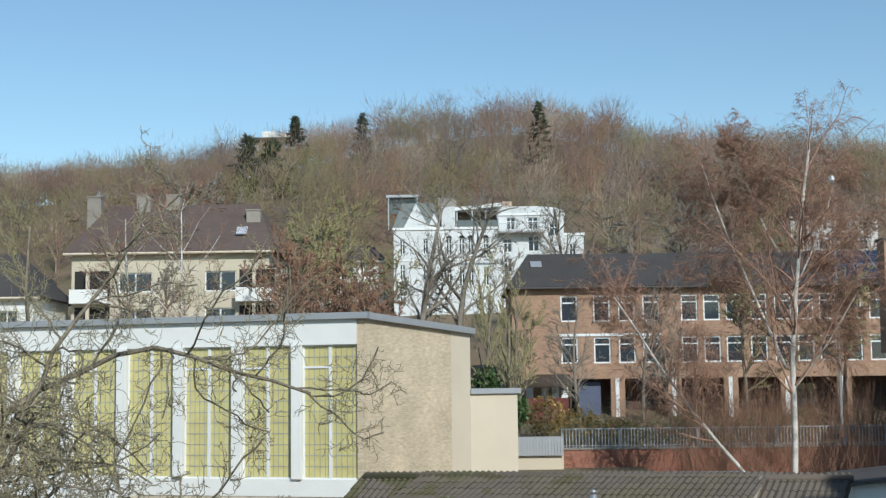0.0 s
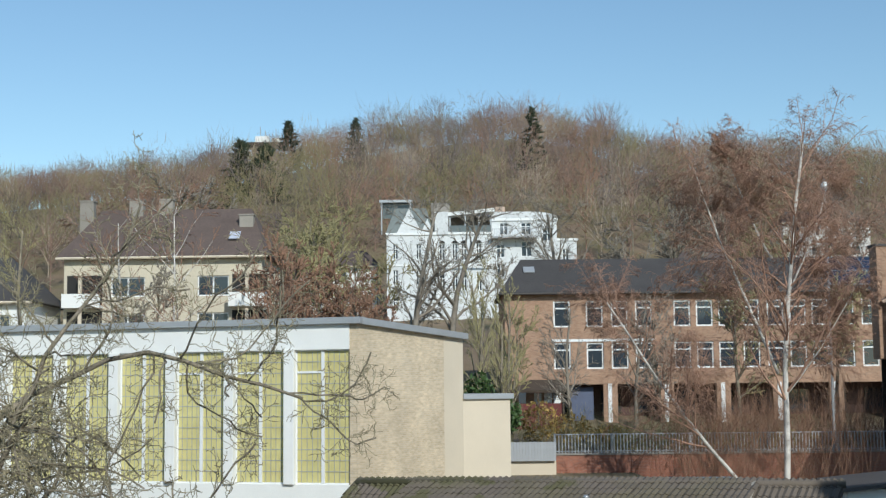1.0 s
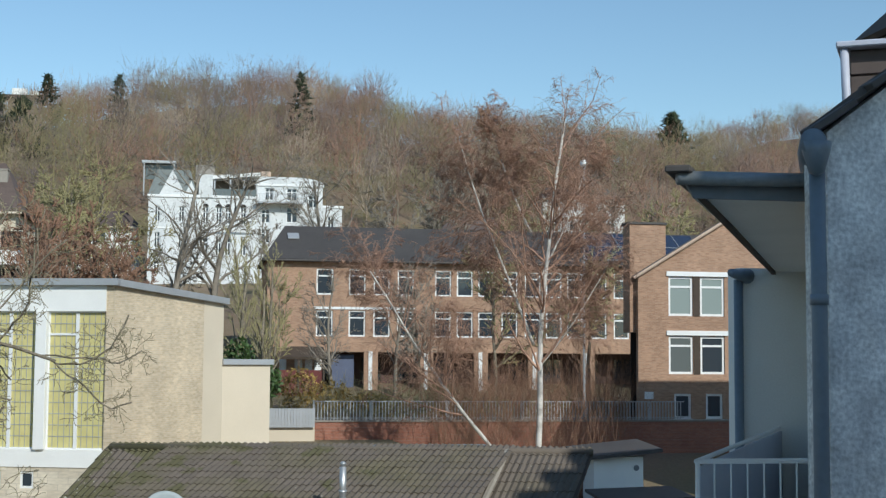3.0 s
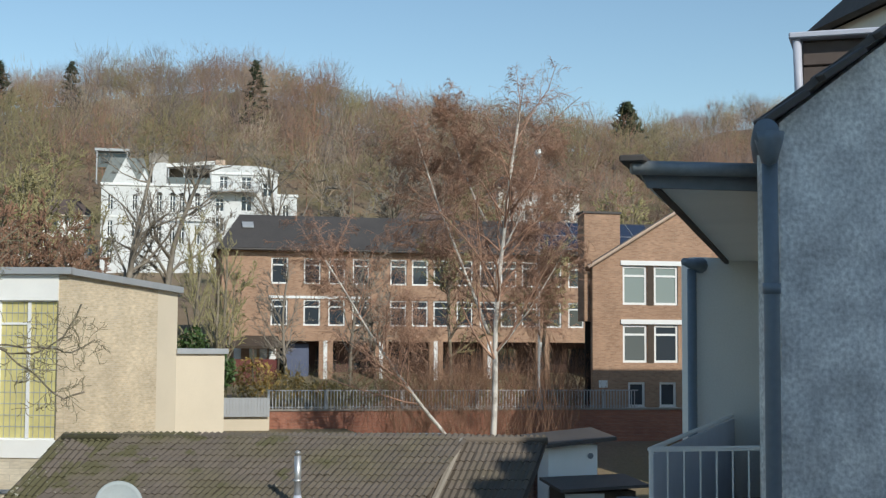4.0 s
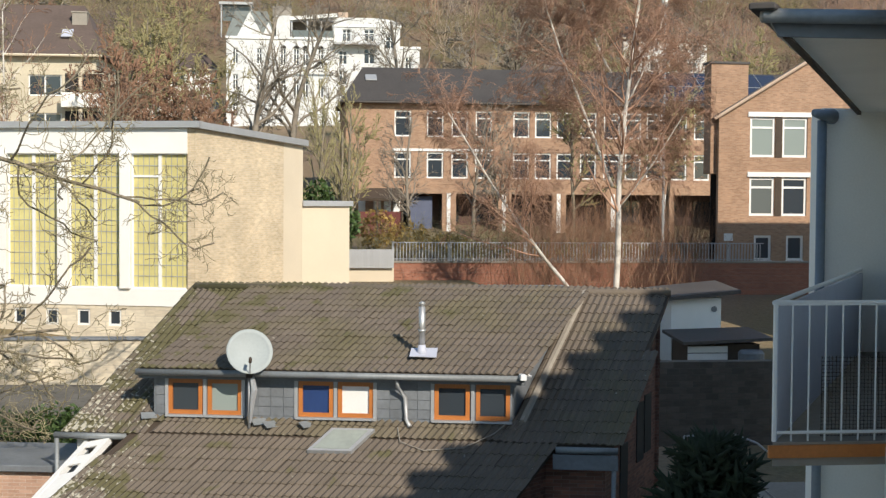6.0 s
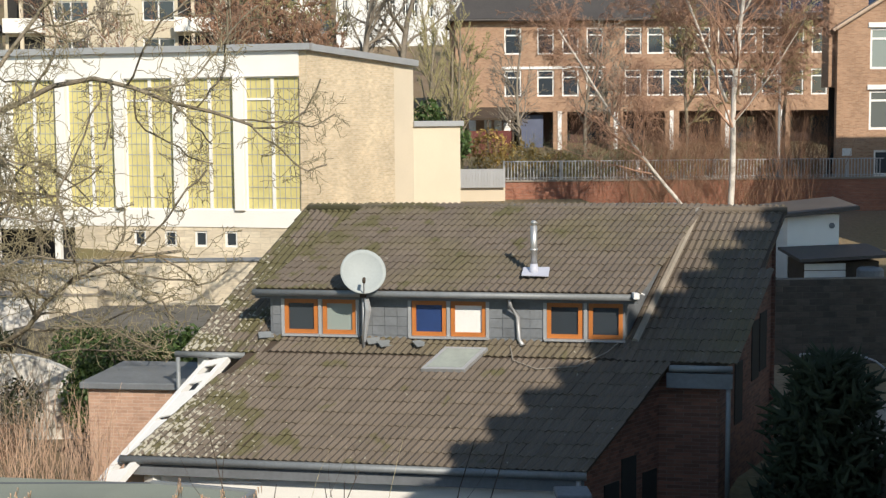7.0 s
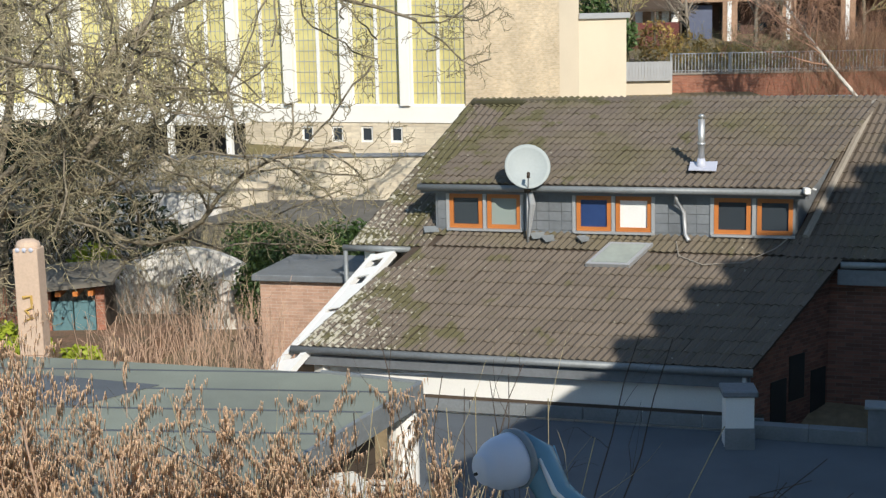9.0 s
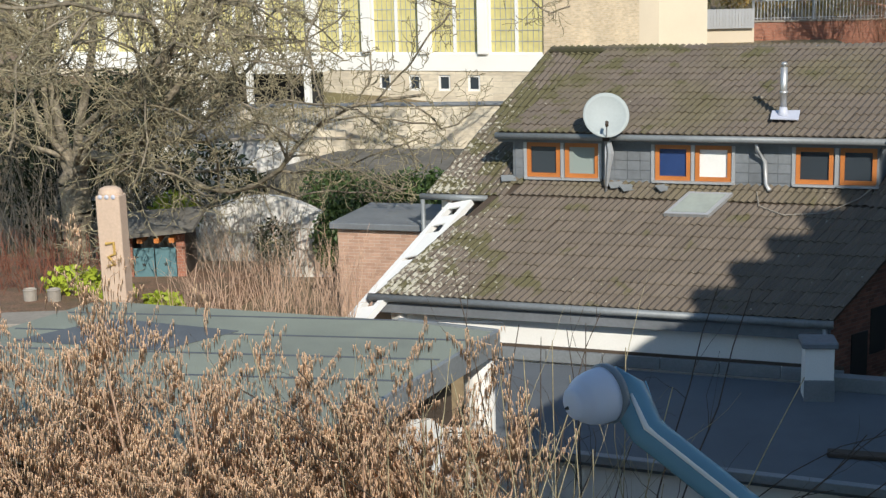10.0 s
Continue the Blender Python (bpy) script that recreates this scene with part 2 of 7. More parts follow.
# ---- mesh building ----
class Geo:
    """Collects boxes, tubes and sheets for one mesh."""

    def __init__(self):
        self.v, self.f = [], []

    def add(self, verts, faces, m=None):
        o = len(self.v)
        self.v += [tuple(m @ Vector(p)) if m is not None else tuple(p) for p in verts]
        self.f += [tuple(i + o for i in q) for q in faces]
        return self

    def box(self, x0, x1, y0, y1, z0, z1, m=None, c=0.0):
        """A box; c: the chamfer along its edges."""
        if not c:
            p = [(x, y, z) for z in (z0, z1) for y in (y0, y1) for x in (x0, x1)]
            return self.add(p, [(0, 2, 3, 1), (4, 5, 7, 6), (0, 1, 5, 4), (2, 6, 7, 3), (0, 4, 6, 2), (1, 3, 7, 5)], m)
        b = bmesh.new()
        bmesh.ops.create_cube(b, size=1)
        for q in b.verts:
            q.co = Vector(((x0 + x1) / 2 + q.co.x * (x1 - x0), (y0 + y1) / 2 + q.co.y * (y1 - y0), (z0 + z1) / 2 + q.co.z * (z1 - z0)))
        bmesh.ops.bevel(b, geom=b.edges[:], offset=c, segments=1, affect='EDGES')
        b.verts.index_update()
        self.add([q.co[:] for q in b.verts], [[q.index for q in f.verts] for f in b.faces], m)
        b.free()
        return self

    def prism(self, poly, z0, z1, m=None):
        """An upright prism over a plan polygon (counter-clockwise); z1 may be one height for each corner."""
        n = len(poly)
        tops = z1 if isinstance(z1, (list, tuple)) else [z1] * n
        v = [(x, y, z0) for x, y in poly] + [(x, y, z) for (x, y), z in zip(poly, tops)]
        return self.add(v, [tuple(range(n - 1, -1, -1)), tuple(range(n, 2 * n))] + [(i, (i + 1) % n, n + (i + 1) % n, n + i) for i in range(n)], m)

    def slab(self, quad, t, m=None):
        """A flat sheet of thickness t under the corners given."""
        n = len(quad)
        q = [Vector(p) for p in quad]
        nrm = (q[1] - q[0]).cross(q[2] - q[0]).normalized()
        v = [p[:] for p in q] + [(p - nrm * t)[:] for p in q]
        return self.add(v, [tuple(range(n)), tuple(range(2 * n - 1, n - 1, -1))] + [(i, n + i, n + (i + 1) % n, (i + 1) % n) for i in range(n)], m)

    def tube(self, pts, r, n=8, m=None, caps=True):
        """A tube along points; r: one radius, or one for each point."""
        pts = [Vector(p) for p in pts]
        rr = r if isinstance(r, (list, tuple)) else [r] * len(pts)
        v, f = [], []
        for i, p in enumerate(pts):
            d = (pts[min(i + 1, len(pts) - 1)] - pts[max(i - 1, 0)]).normalized()
            a = d.orthogonal().normalized() if abs(d.z) > 0.9 else d.cross(Vector((0, 0, 1))).normalized()
            b = d.cross(a)
            v += [(p + rr[i] * (math.cos(k) * a + math.sin(k) * b))[:] for k in np.arange(n) * 2 * math.pi / n]
        for i in range(len(pts) - 1):
            f += [(i * n + k, i * n + (k + 1) % n, (i + 1) * n + (k + 1) % n, (i + 1) * n + k) for k in range(n)]
        if caps:
            f += [tuple(range(n - 1, -1, -1)), tuple(range(len(v) - n, len(v)))]
        return self.add(v, f, m)

    def lathe(self, profile, n=24, m=None):
        """A solid of revolution round z from (radius, height) pairs."""
        v = [(r * math.cos(a), r * math.sin(a), z) for r, z in profile for a in np.arange(n) * 2 * math.pi / n]
        f = [(i * n + k, i * n + (k + 1) % n, (i + 1) * n + (k + 1) % n, (i + 1) * n + k) for i in range(len(profile) - 1) for k in range(n)]
        return self.add(v, f, m)

    def mesh(self, name, material, smooth=False):
        me = bpy.data.meshes.new(name)
        me.from_pydata(self.v, [], self.f)
        me.materials.append(material)
        if smooth:
            me.shade_smooth()
        me.update()
        return me


def thing(name, label, category, loc=(0, 0, 0), rz=0.0, group="", kind=""):
    ob = new(name)
    ob.matrix_basis = pose(*loc, 0, 0, rz)
    return tagged(ob, label, category, group, kind)


def part(name, geo, material, parent, label="", m=None, smooth=False):
    ob = new(name, geo if isinstance(geo, bpy.types.Mesh) else geo.mesh(name, material, smooth))
    if m is not None:
        ob.matrix_basis = m
    ob.parent = parent
    return tagged(ob, label)


def solo(name, geo, material, label, category, loc=(0, 0, 0), rz=0.0, kind="", smooth=False, group=""):
    ob = new(name, geo.mesh(name, material, smooth))
    ob.matrix_basis = pose(*loc, 0, 0, rz)
    return tagged(ob, label, category, group, kind)


def pierced(geo, length, z0, z1, t, openings, m=None):
    """A wall along x from 0 to length, front at y=0, thickness t, with openings (x0, x1, z0, z1) right through it."""
    xs = sorted({0, length, *[o[0] for o in openings], *[o[1] for o in openings]})
    zs = sorted({z0, z1, *[o[2] for o in openings], *[o[3] for o in openings]})
    nx, nz = len(xs) - 1, len(zs) - 1

    def solid(i, k):
        if not (0 <= i < nx and 0 <= k < nz):
            return False
        cx, cz = (xs[i] + xs[i + 1]) / 2, (zs[k] + zs[k + 1]) / 2
        return not any(o[0] < cx < o[1] and o[2] < cz < o[3] for o in openings)
    v = [(x, y, z) for y in (0, t) for z in zs for x in xs]
    ix = lambda i, k, b: b * (nx + 1) * (nz + 1) + k * (nx + 1) + i
    f = []
    for i in range(nx):
        for k in range(nz):
            if not solid(i, k):
                continue
            f.append((ix(i, k, 0), ix(i + 1, k, 0), ix(i + 1, k + 1, 0), ix(i, k + 1, 0)))
            f.append((ix(i, k, 1), ix(i, k + 1, 1), ix(i + 1, k + 1, 1), ix(i + 1, k, 1)))
            if not solid(i - 1, k):
                f.append((ix(i, k, 0), ix(i, k + 1, 0), ix(i, k + 1, 1), ix(i, k, 1)))
            if not solid(i + 1, k):
                f.append((ix(i + 1, k, 0), ix(i + 1, k, 1), ix(i + 1, k + 1, 1), ix(i + 1, k + 1, 0)))
            if not solid(i, k - 1):
                f.append((ix(i, k, 0), ix(i, k, 1), ix(i + 1, k, 1), ix(i + 1, k, 0)))
            if not solid(i, k + 1):
                f.append((ix(i, k + 1, 0), ix(i + 1, k + 1, 0), ix(i + 1, k + 1, 1), ix(i, k + 1, 1)))
    return geo.add(v, f, m)


def window(parent, m, w, h, frame_mat, panes=1, transom=0.0, bar=0.06, deep=0.07, glass=None, sill=None, name="window"):
    """A window of w by h with its lower left corner at m's origin, facing -y: a frame with bars, a pane behind each light, a sill."""
    lights = []
    for i in range(panes):
        x0, x1 = (bar if i == 0 else w * i / panes + bar * 0.6), (w - bar if i == panes - 1 else w * (i + 1) / panes - bar * 0.6)
        if transom:
            lights += [(x0, x1, bar, h * transom - bar * 0.45), (x0, x1, h * transom + bar * 0.45, h - bar)]
        else:
            lights.append((x0, x1, bar, h - bar))
    g = pierced(Geo(), w, 0, h, deep, lights)
    fr = part(name, g, frame_mat, parent, m=m)
    for i in range(panes):
        a, b = (bar if i == 0 else w * i / panes + bar * 0.6), (w - bar if i == panes - 1 else w * (i + 1) / panes - bar * 0.6)
        part("pane", Geo().box(a, b, deep * 0.5, deep * 0.5 + 0.012, bar, h - bar), glass or GLASS, fr)
    if sill:
        part("sill", Geo().box(-0.05, w + 0.05, -0.09, 0.02, -0.05, -0.003), sill, fr)
    return fr


# ---- branches ----
def branch_mesh(name, segs, material, sides=3, point=False):
    """One mesh of tapered limbs; segs: rows of start, end, start radius, end radius. point: each ends in a point."""
    s = np.asarray(segs, float)
    a, b = s[:, 0:3], s[:, 3:6]
    d = b - a
    d /= np.linalg.norm(d, axis=1, keepdims=True) + 1e-9
    ref = np.where(np.abs(d[:, 2:3]) > 0.9, [[1.0, 0, 0]], [[0, 0, 1.0]])
    u = np.cross(d, ref)
    u /= np.linalg.norm(u, axis=1, keepdims=True)
    w = np.cross(d, u)
    k = np.arange(sides) * 2 * np.pi / sides
    ring = np.cos(k)[None, :, None] * u[:, None, :] + np.sin(k)[None, :, None] * w[:, None, :]
    i = np.arange(sides)
    if point:
        v = np.concatenate([a[:, None] + ring * s[:, 6, None, None], b[:, None]], 1).reshape(-1, 3)
        q = np.stack([i, (i + 1) % sides, i * 0 + sides], 1)[None] + np.arange(len(s))[:, None, None] * (sides + 1)
        q = q.reshape(-1, 3)
    else:
        v = np.concatenate([a[:, None] + ring * s[:, 6, None, None], b[:, None] + ring * s[:, 7, None, None]], 1).reshape(-1, 3)
        q = np.stack([i, (i + 1) % sides, sides + (i + 1) % sides, sides + i], 1)[None] + np.arange(len(s))[:, None, None] * 2 * sides
        q = q.reshape(-1, 4)
    me = bpy.data.meshes.new(name)
    me.vertices.add(len(v))
    me.vertices.foreach_set("co", v.ravel())
    me.loops.add(q.size)
    me.loops.foreach_set("vertex_index", q.ravel().astype(np.int32))
    me.polygons.add(len(q))
    me.polygons.foreach_set("loop_start", np.arange(0, q.size, q.shape[1], dtype=np.int32))
    me.materials.append(material)
    me.update(calc_edges=True)
    return me


def grow(out, r, p, d, length, rad, level, spec):
    """Grows a limb with its side limbs. spec: for each level, steps, wobble, lift, children, child length, child angle."""
    steps, wob, lift, kids, klen, kang = spec[level]
    p, d = np.array(p, float), np.array(d, float)
    step = length / steps
    start = 0.25 if level == 0 else 0.12
    tip = rad * (0.35 if level == 0 else 0.3)
    spots = np.sort(r.uniform(start, 1.0, kids)) if kids else []
    ki = 0
    for s in range(steps):
        d = d + r.normal(0, wob, 3) + np.array([0, 0, lift])
        d /= np.linalg.norm(d)
        q = p + d * step
        r0, r1 = rad + (tip - rad) * s / steps, rad + (tip - rad) * (s + 1) / steps
        out[level].append((*p, *q, r0, r1))
        while ki < len(spots) and spots[ki] <= (s + 1) / steps:
            f = spots[ki] * steps - s
            ax = np.cross(d, r.normal(0, 1, 3))
            ax /= np.linalg.norm(ax) + 1e-9
            ang = radians(kang) * r.uniform(0.7, 1.25)
            kd = d * math.cos(ang) + ax * math.sin(ang)
            grow(out, r, p + (q - p) * f, kd, length * klen * r.uniform(0.6, 1.15) * (1.15 - 0.6 * spots[ki]), max((r0 + (r1 - r0) * f) * 0.55, 0.004), level + 1, spec)
            ki += 1
        p = q


def bare_tree(seed, height, rad, spec, stems=1, spread=0.0, split=2):
    """Segments of a leafless tree: thick (trunk and limbs) and thin (twigs)."""
    r = np.random.default_rng(seed)
    out = [[] for _ in range(len(spec) + 1)]
    for s in range(stems):
        a = r.uniform(0, 2 * np.pi)
        lean = spread * (0.4 + 0.6 * s / max(stems - 1, 1)) if stems > 1 else spread
        grow(out, r, (0.15 * s * math.cos(a), 0.15 * s * math.sin(a), -0.2), (lean * math.cos(a), lean * math.sin(a), 1), height * r.uniform(0.8, 1.0) if s else height, rad * (1 if s == 0 else 0.7), 0, spec)
    return sum(out[:split], []), sum(out[split:], [])


def tree_thing(name, label, segs, loc, bark, twig, rz=0.0, category="tree", group="", sides=5, limb="trunk", tips="crown"):
    t = thing(name, label, category, loc, rz, group)
    part(limb, branch_mesh(limb, segs[0], bark, sides), bark, t)
    part(tips, branch_mesh(tips, segs[1], twig, 3, True), twig, t)
    return t


# ---- ground ----
def ridge_height(x):
    return np.interp(x, [-700, -250, -128, -95, -58, -14, 19, 43, 56, 76, 128, 146, 175, 191, 260, 700],
                     [48, 64, 65, 68, 73, 82, 86, 83, 75, 76, 71, 70, 80, 82, 86, 60])


def ground_z(x, y):
    """Height of the ground: a yard, a garden above it, a terraced slope and a wooded hill."""
    x, y = np.broadcast_arrays(np.asarray(x, float), np.asarray(y, float))
    z = np.interp(y, [24, 27.5, 36, 42, 49, 54, 71.9, 72.0, 108, 125, 160, 200], [0, 2.9, 2.3, 2.7, 4.6, 6.2, 6.2, 7.05, 7.5, 12, 18.5, 27])
    z = np.where((x > 11) & (y > 24) & (y < 72), np.interp(y, [24, 40, 60, 72], [0, 2.6, 4.0, 5.5]), z)
    z = z + np.clip((-x - 4) / 14, 0, 1) * np.interp(y, [62, 95, 130, 160], [0, 3.6, 3.6, 0])
    top = ridge_height(x) + H - 12
    k = np.clip((y - 200) / 205, 0, 1)
    hill = 27 + (top - 27) * (k ** 0.85)
    z = np.where(y > 200, hill, z)
    z = np.where(y > 405, top + np.interp(y, [405, 470, 1200, 4000], [0, -6, -70, -90]), z)
    return np.maximum(z, np.where(y > 405, 0, -1))


def ground_sheet():
    xs = np.concatenate([[-2500, -1500, -900, -600], np.arange(-400, -40, 12), np.arange(-40, 44, 2), np.arange(44, 420, 12), [600, 900, 1500, 2500]])
    ys = np.concatenate([[-1500, -600, -200, -80, -30], np.arange(-10, 24, 4), np.arange(24, 48, 1.5), np.arange(48, 71, 4), [71.9, 72.0], np.arange(76, 210, 6), np.arange(210, 480, 12), [600, 800, 1200, 2000, 4000]])
    gx, gy = np.meshgrid(xs, ys)
    gz = ground_z(gx, gy) + 0.12 * np.sin(gx * 0.9) * np.sin(gy * 0.7) * (gy > 76)
    n, m = len(ys), len(xs)
    i = np.arange(n * m).reshape(n, m)
    f = np.stack([i[:-1, :-1], i[:-1, 1:], i[1:, 1:], i[1:, :-1]], -1).reshape(-1, 4)
    me = bpy.data.meshes.new("ground")
    me.from_pydata(np.stack([gx, gy, gz], -1).reshape(-1, 3).tolist(), [], f.tolist())
    me.materials.append(GRASS)
    return tagged(new("ground", me), "dull winter grass and leaf litter on rising ground", "ground", kind="structure")


ground_sheet()


def G(x, y):
    return float(ground_z(x, y))


# ---- trees ----
WOOD_SPEC = [(6, 0.05, 0.02, 14, 0.45, 48), (3, 0.12, 0.10, 8, 0.5, 42), (2, 0.18, 0.08, 6, 0.55, 38), (2, 0.22, 0.05, 0, 0, 0)]
VILLA_SPEC = [(6, 0.08, 0.0, 15, 0.55, 52), (5, 0.2, 0.08, 9, 0.5, 48), (4, 0.24, 0.06, 7, 0.5, 42), (3, 0.26, 0.04, 0, 0, 0)]
POPLAR_SPEC = [(6, 0.04, 0.03, 16, 0.35, 28), (3, 0.08, 0.2, 7, 0.5, 25), (2, 0.1, 0.15, 4, 0.55, 25), (2, 0.12, 0.1, 0, 0, 0)]


WOOD_KINDS = [(mat("woodland_" + n, c, 0.95, 0.35, 0.3, 0.05, 0, second=c2, each=0.12), n) for n, c, c2 in (
    ("brown", (0.225, 0.145, 0.105), (0.18, 0.115, 0.085)), ("olive", (0.235, 0.20, 0.10), (0.20, 0.17, 0.085)), ("grey", (0.20, 0.165, 0.15), (0.165, 0.13, 0.115)),
    ("rust", (0.27, 0.155, 0.105), (0.24, 0.15, 0.10)), ("dark", (0.115, 0.085, 0.07), (0.10, 0.08, 0.065)), ("pale", (0.33, 0.26, 0.19), (0.29, 0.23, 0.16)))]


def domed_tree(seed, h=9.0, twigs=300):
    """A far leafless tree: a trunk, limbs fanning out of it, and fine twigs that fill a rounded crown."""
    r = np.random.default_rng(seed)
    seg = [(0, 0, -0.4, 0, 0, h * 0.45, 0.16, 0.1), (0, 0, h * 0.45, r.normal(0, 0.3), r.normal(0, 0.3), h * 0.9, 0.1, 0.03)]
    lobes = [(r.normal(0, 1.1), r.normal(0, 1.1), h * r.uniform(0.42, 0.68), r.uniform(1.9, 2.8), r.uniform(2.2, 3.1)) for _ in range(5)]
    for i in range(14):
        x, y, z, w, k = lobes[i % 5]
        a = r.uniform(0, 2 * np.pi)
        seg.append((0, 0, h * r.uniform(0.2, 0.5), x + 0.7 * w * math.cos(a), y + 0.7 * w * math.sin(a), z + k * r.uniform(0.2, 0.85), 0.07, 0.03))
    for i in range(twigs):
        x, y, z, w, k = lobes[r.integers(5)]
        d = r.normal(0, 1, 3)
        d /= np.linalg.norm(d)
        f = r.uniform(0.45, 0.95)
        p = np.array([x, y, z]) + d * [w, w, k] * f
        q = p + (d * 0.6 + np.array([0, 0, 0.55]) + r.normal(0, 0.28, 3)) * r.uniform(0.7, 1.5)
        seg.append((*p, *q, r.uniform(0.025, 0.045), 0.01))
    return np.array(seg)


def woods():
    """Bare woodland over the whole hill, one mesh for each colour of twig."""
    kinds = [domed_tree(100 + i) for i in range(8)]
    r = np.random.default_rng(5)
    groups = [[] for _ in WOOD_KINDS]
    for y in np.concatenate([np.arange(190, 300, 8.5), np.arange(300, 385, 9.5), np.arange(385, 425, 7.5)]):
        half = y * 0.52 + 10
        for x in np.arange(-half * 0.78, half * 1.08, 6.6 if y < 300 or y > 384 else 7.8):
            px, py = x + r.uniform(-3, 3), y + r.uniform(-4, 4)
            if (abs(px - 8) < 18 and py < 200) or (abs(px + 52) < 11 and py > 398):
                continue
            s = kinds[r.integers(8)].copy()
            a, k = r.uniform(0, 2 * np.pi), r.choice([0.85, 1.1, 1.3, 1.5, 1.8], p=[0.2, 0.3, 0.27, 0.17, 0.06]) * r.uniform(0.92, 1.08)
            c, n = math.cos(a), math.sin(a)
            rot = np.array([[c, -n, 0], [n, c, 0], [0, 0, 1]]) * k
            wide = np.array([1.15, 1.15, 1.0])
            s[:, 0:3], s[:, 3:6] = s[:, 0:3] @ rot.T * wide, s[:, 3:6] @ rot.T * wide
            off = np.array([px, py, float(ground_z(px, py)) - 0.3])
            s[:, 0:3] += off
            s[:, 3:6] += off
            v = noise.noise(Vector((px * 0.02, py * 0.026, 0.3))) + (0.3 if py < 250 or px > 95 or px < -70 else -0.05)
            mix = np.array([0.30, 0.14, 0.2, 0.14, 0.12, 0.10]) + np.array([0.0, 0.9, -0.1, -0.1, -0.05, 0.1]) * max(v, 0) + np.array([0.2, -0.1, 0.3, 0.3, 0.1, 0.0]) * max(-v, 0)
            mix = np.clip(mix, 0.01, None)
            groups[r.choice(6, p=mix / mix.sum())].append(s)
    for (m, n), rows in zip(WOOD_KINDS, groups):
        me = branch_mesh("woodland", np.concatenate(rows), m, 3, True)
        tagged(new("woodland", me), "leafless " + n + " woodland covering the whole hillside", "woodland", kind="stuff")


woods()


def conifer(seed, height, radius, loc, label, name="conifer", material=None, dens=1.0, columnar=False):
    """A trunk with whorls of drooping boughs set with needle sprays."""
    r = np.random.default_rng(seed)
    trunk = [(0, 0, -0.3, 0, 0, height, 0.02 * height, 0.01)]
    seg = []
    n = int(90 * dens)
    for i in range(n):
        k = (i + r.random()) / n
        z = height * (0.08 + 0.92 * k)
        prof = (1 - k) ** 0.75 if not columnar else min(1.0, 1.3 * (1 - k) ** 0.5) * min(1, 0.5 + k * 3)
        ln = radius * prof * r.uniform(0.75, 1.15) + 0.05
        a = r.uniform(0, 2 * np.pi)
        d = np.array([math.cos(a), math.sin(a), r.uniform(-0.15, 0.35) if not columnar else r.uniform(0.4, 1.2)])
        q = np.array([0, 0, z])
        for j in range(14):
            f = r.uniform(0.15, 1)
            p = q + d * ln * f
            e = p + (d * 0.4 + r.normal(0, 0.5, 3)) * radius * 0.22
            seg.append((*p, *e, 0.055 * radius, 0.008 * radius))
        seg.append((*q, *(q + d * ln), 0.02 * radius, 0.008 * radius))
    return tree_thing(name, label, (trunk, seg), loc, BARK, material or CONIFER, category="conifer", tips="foliage")


for s, (x, y, h, w) in enumerate([(-35.0, 330, 15, 4.6), (20.5, 284, 15, 3.6), (-19.3, 338, 13, 3.6), (-38, 270, 13, 5.5), (-33.5, 272, 12, 5), (108, 304, 15, 6.5)]):
    conifer(40 + s, h, w, (x, y, G(x, y)), "dark evergreen conifer standing in the bare woodland")

MID = []
for s in range(4):
    seg = bare_tree(200 + s, 11.0, 0.16, WOOD_SPEC, split=2)
    MID.append(seg)


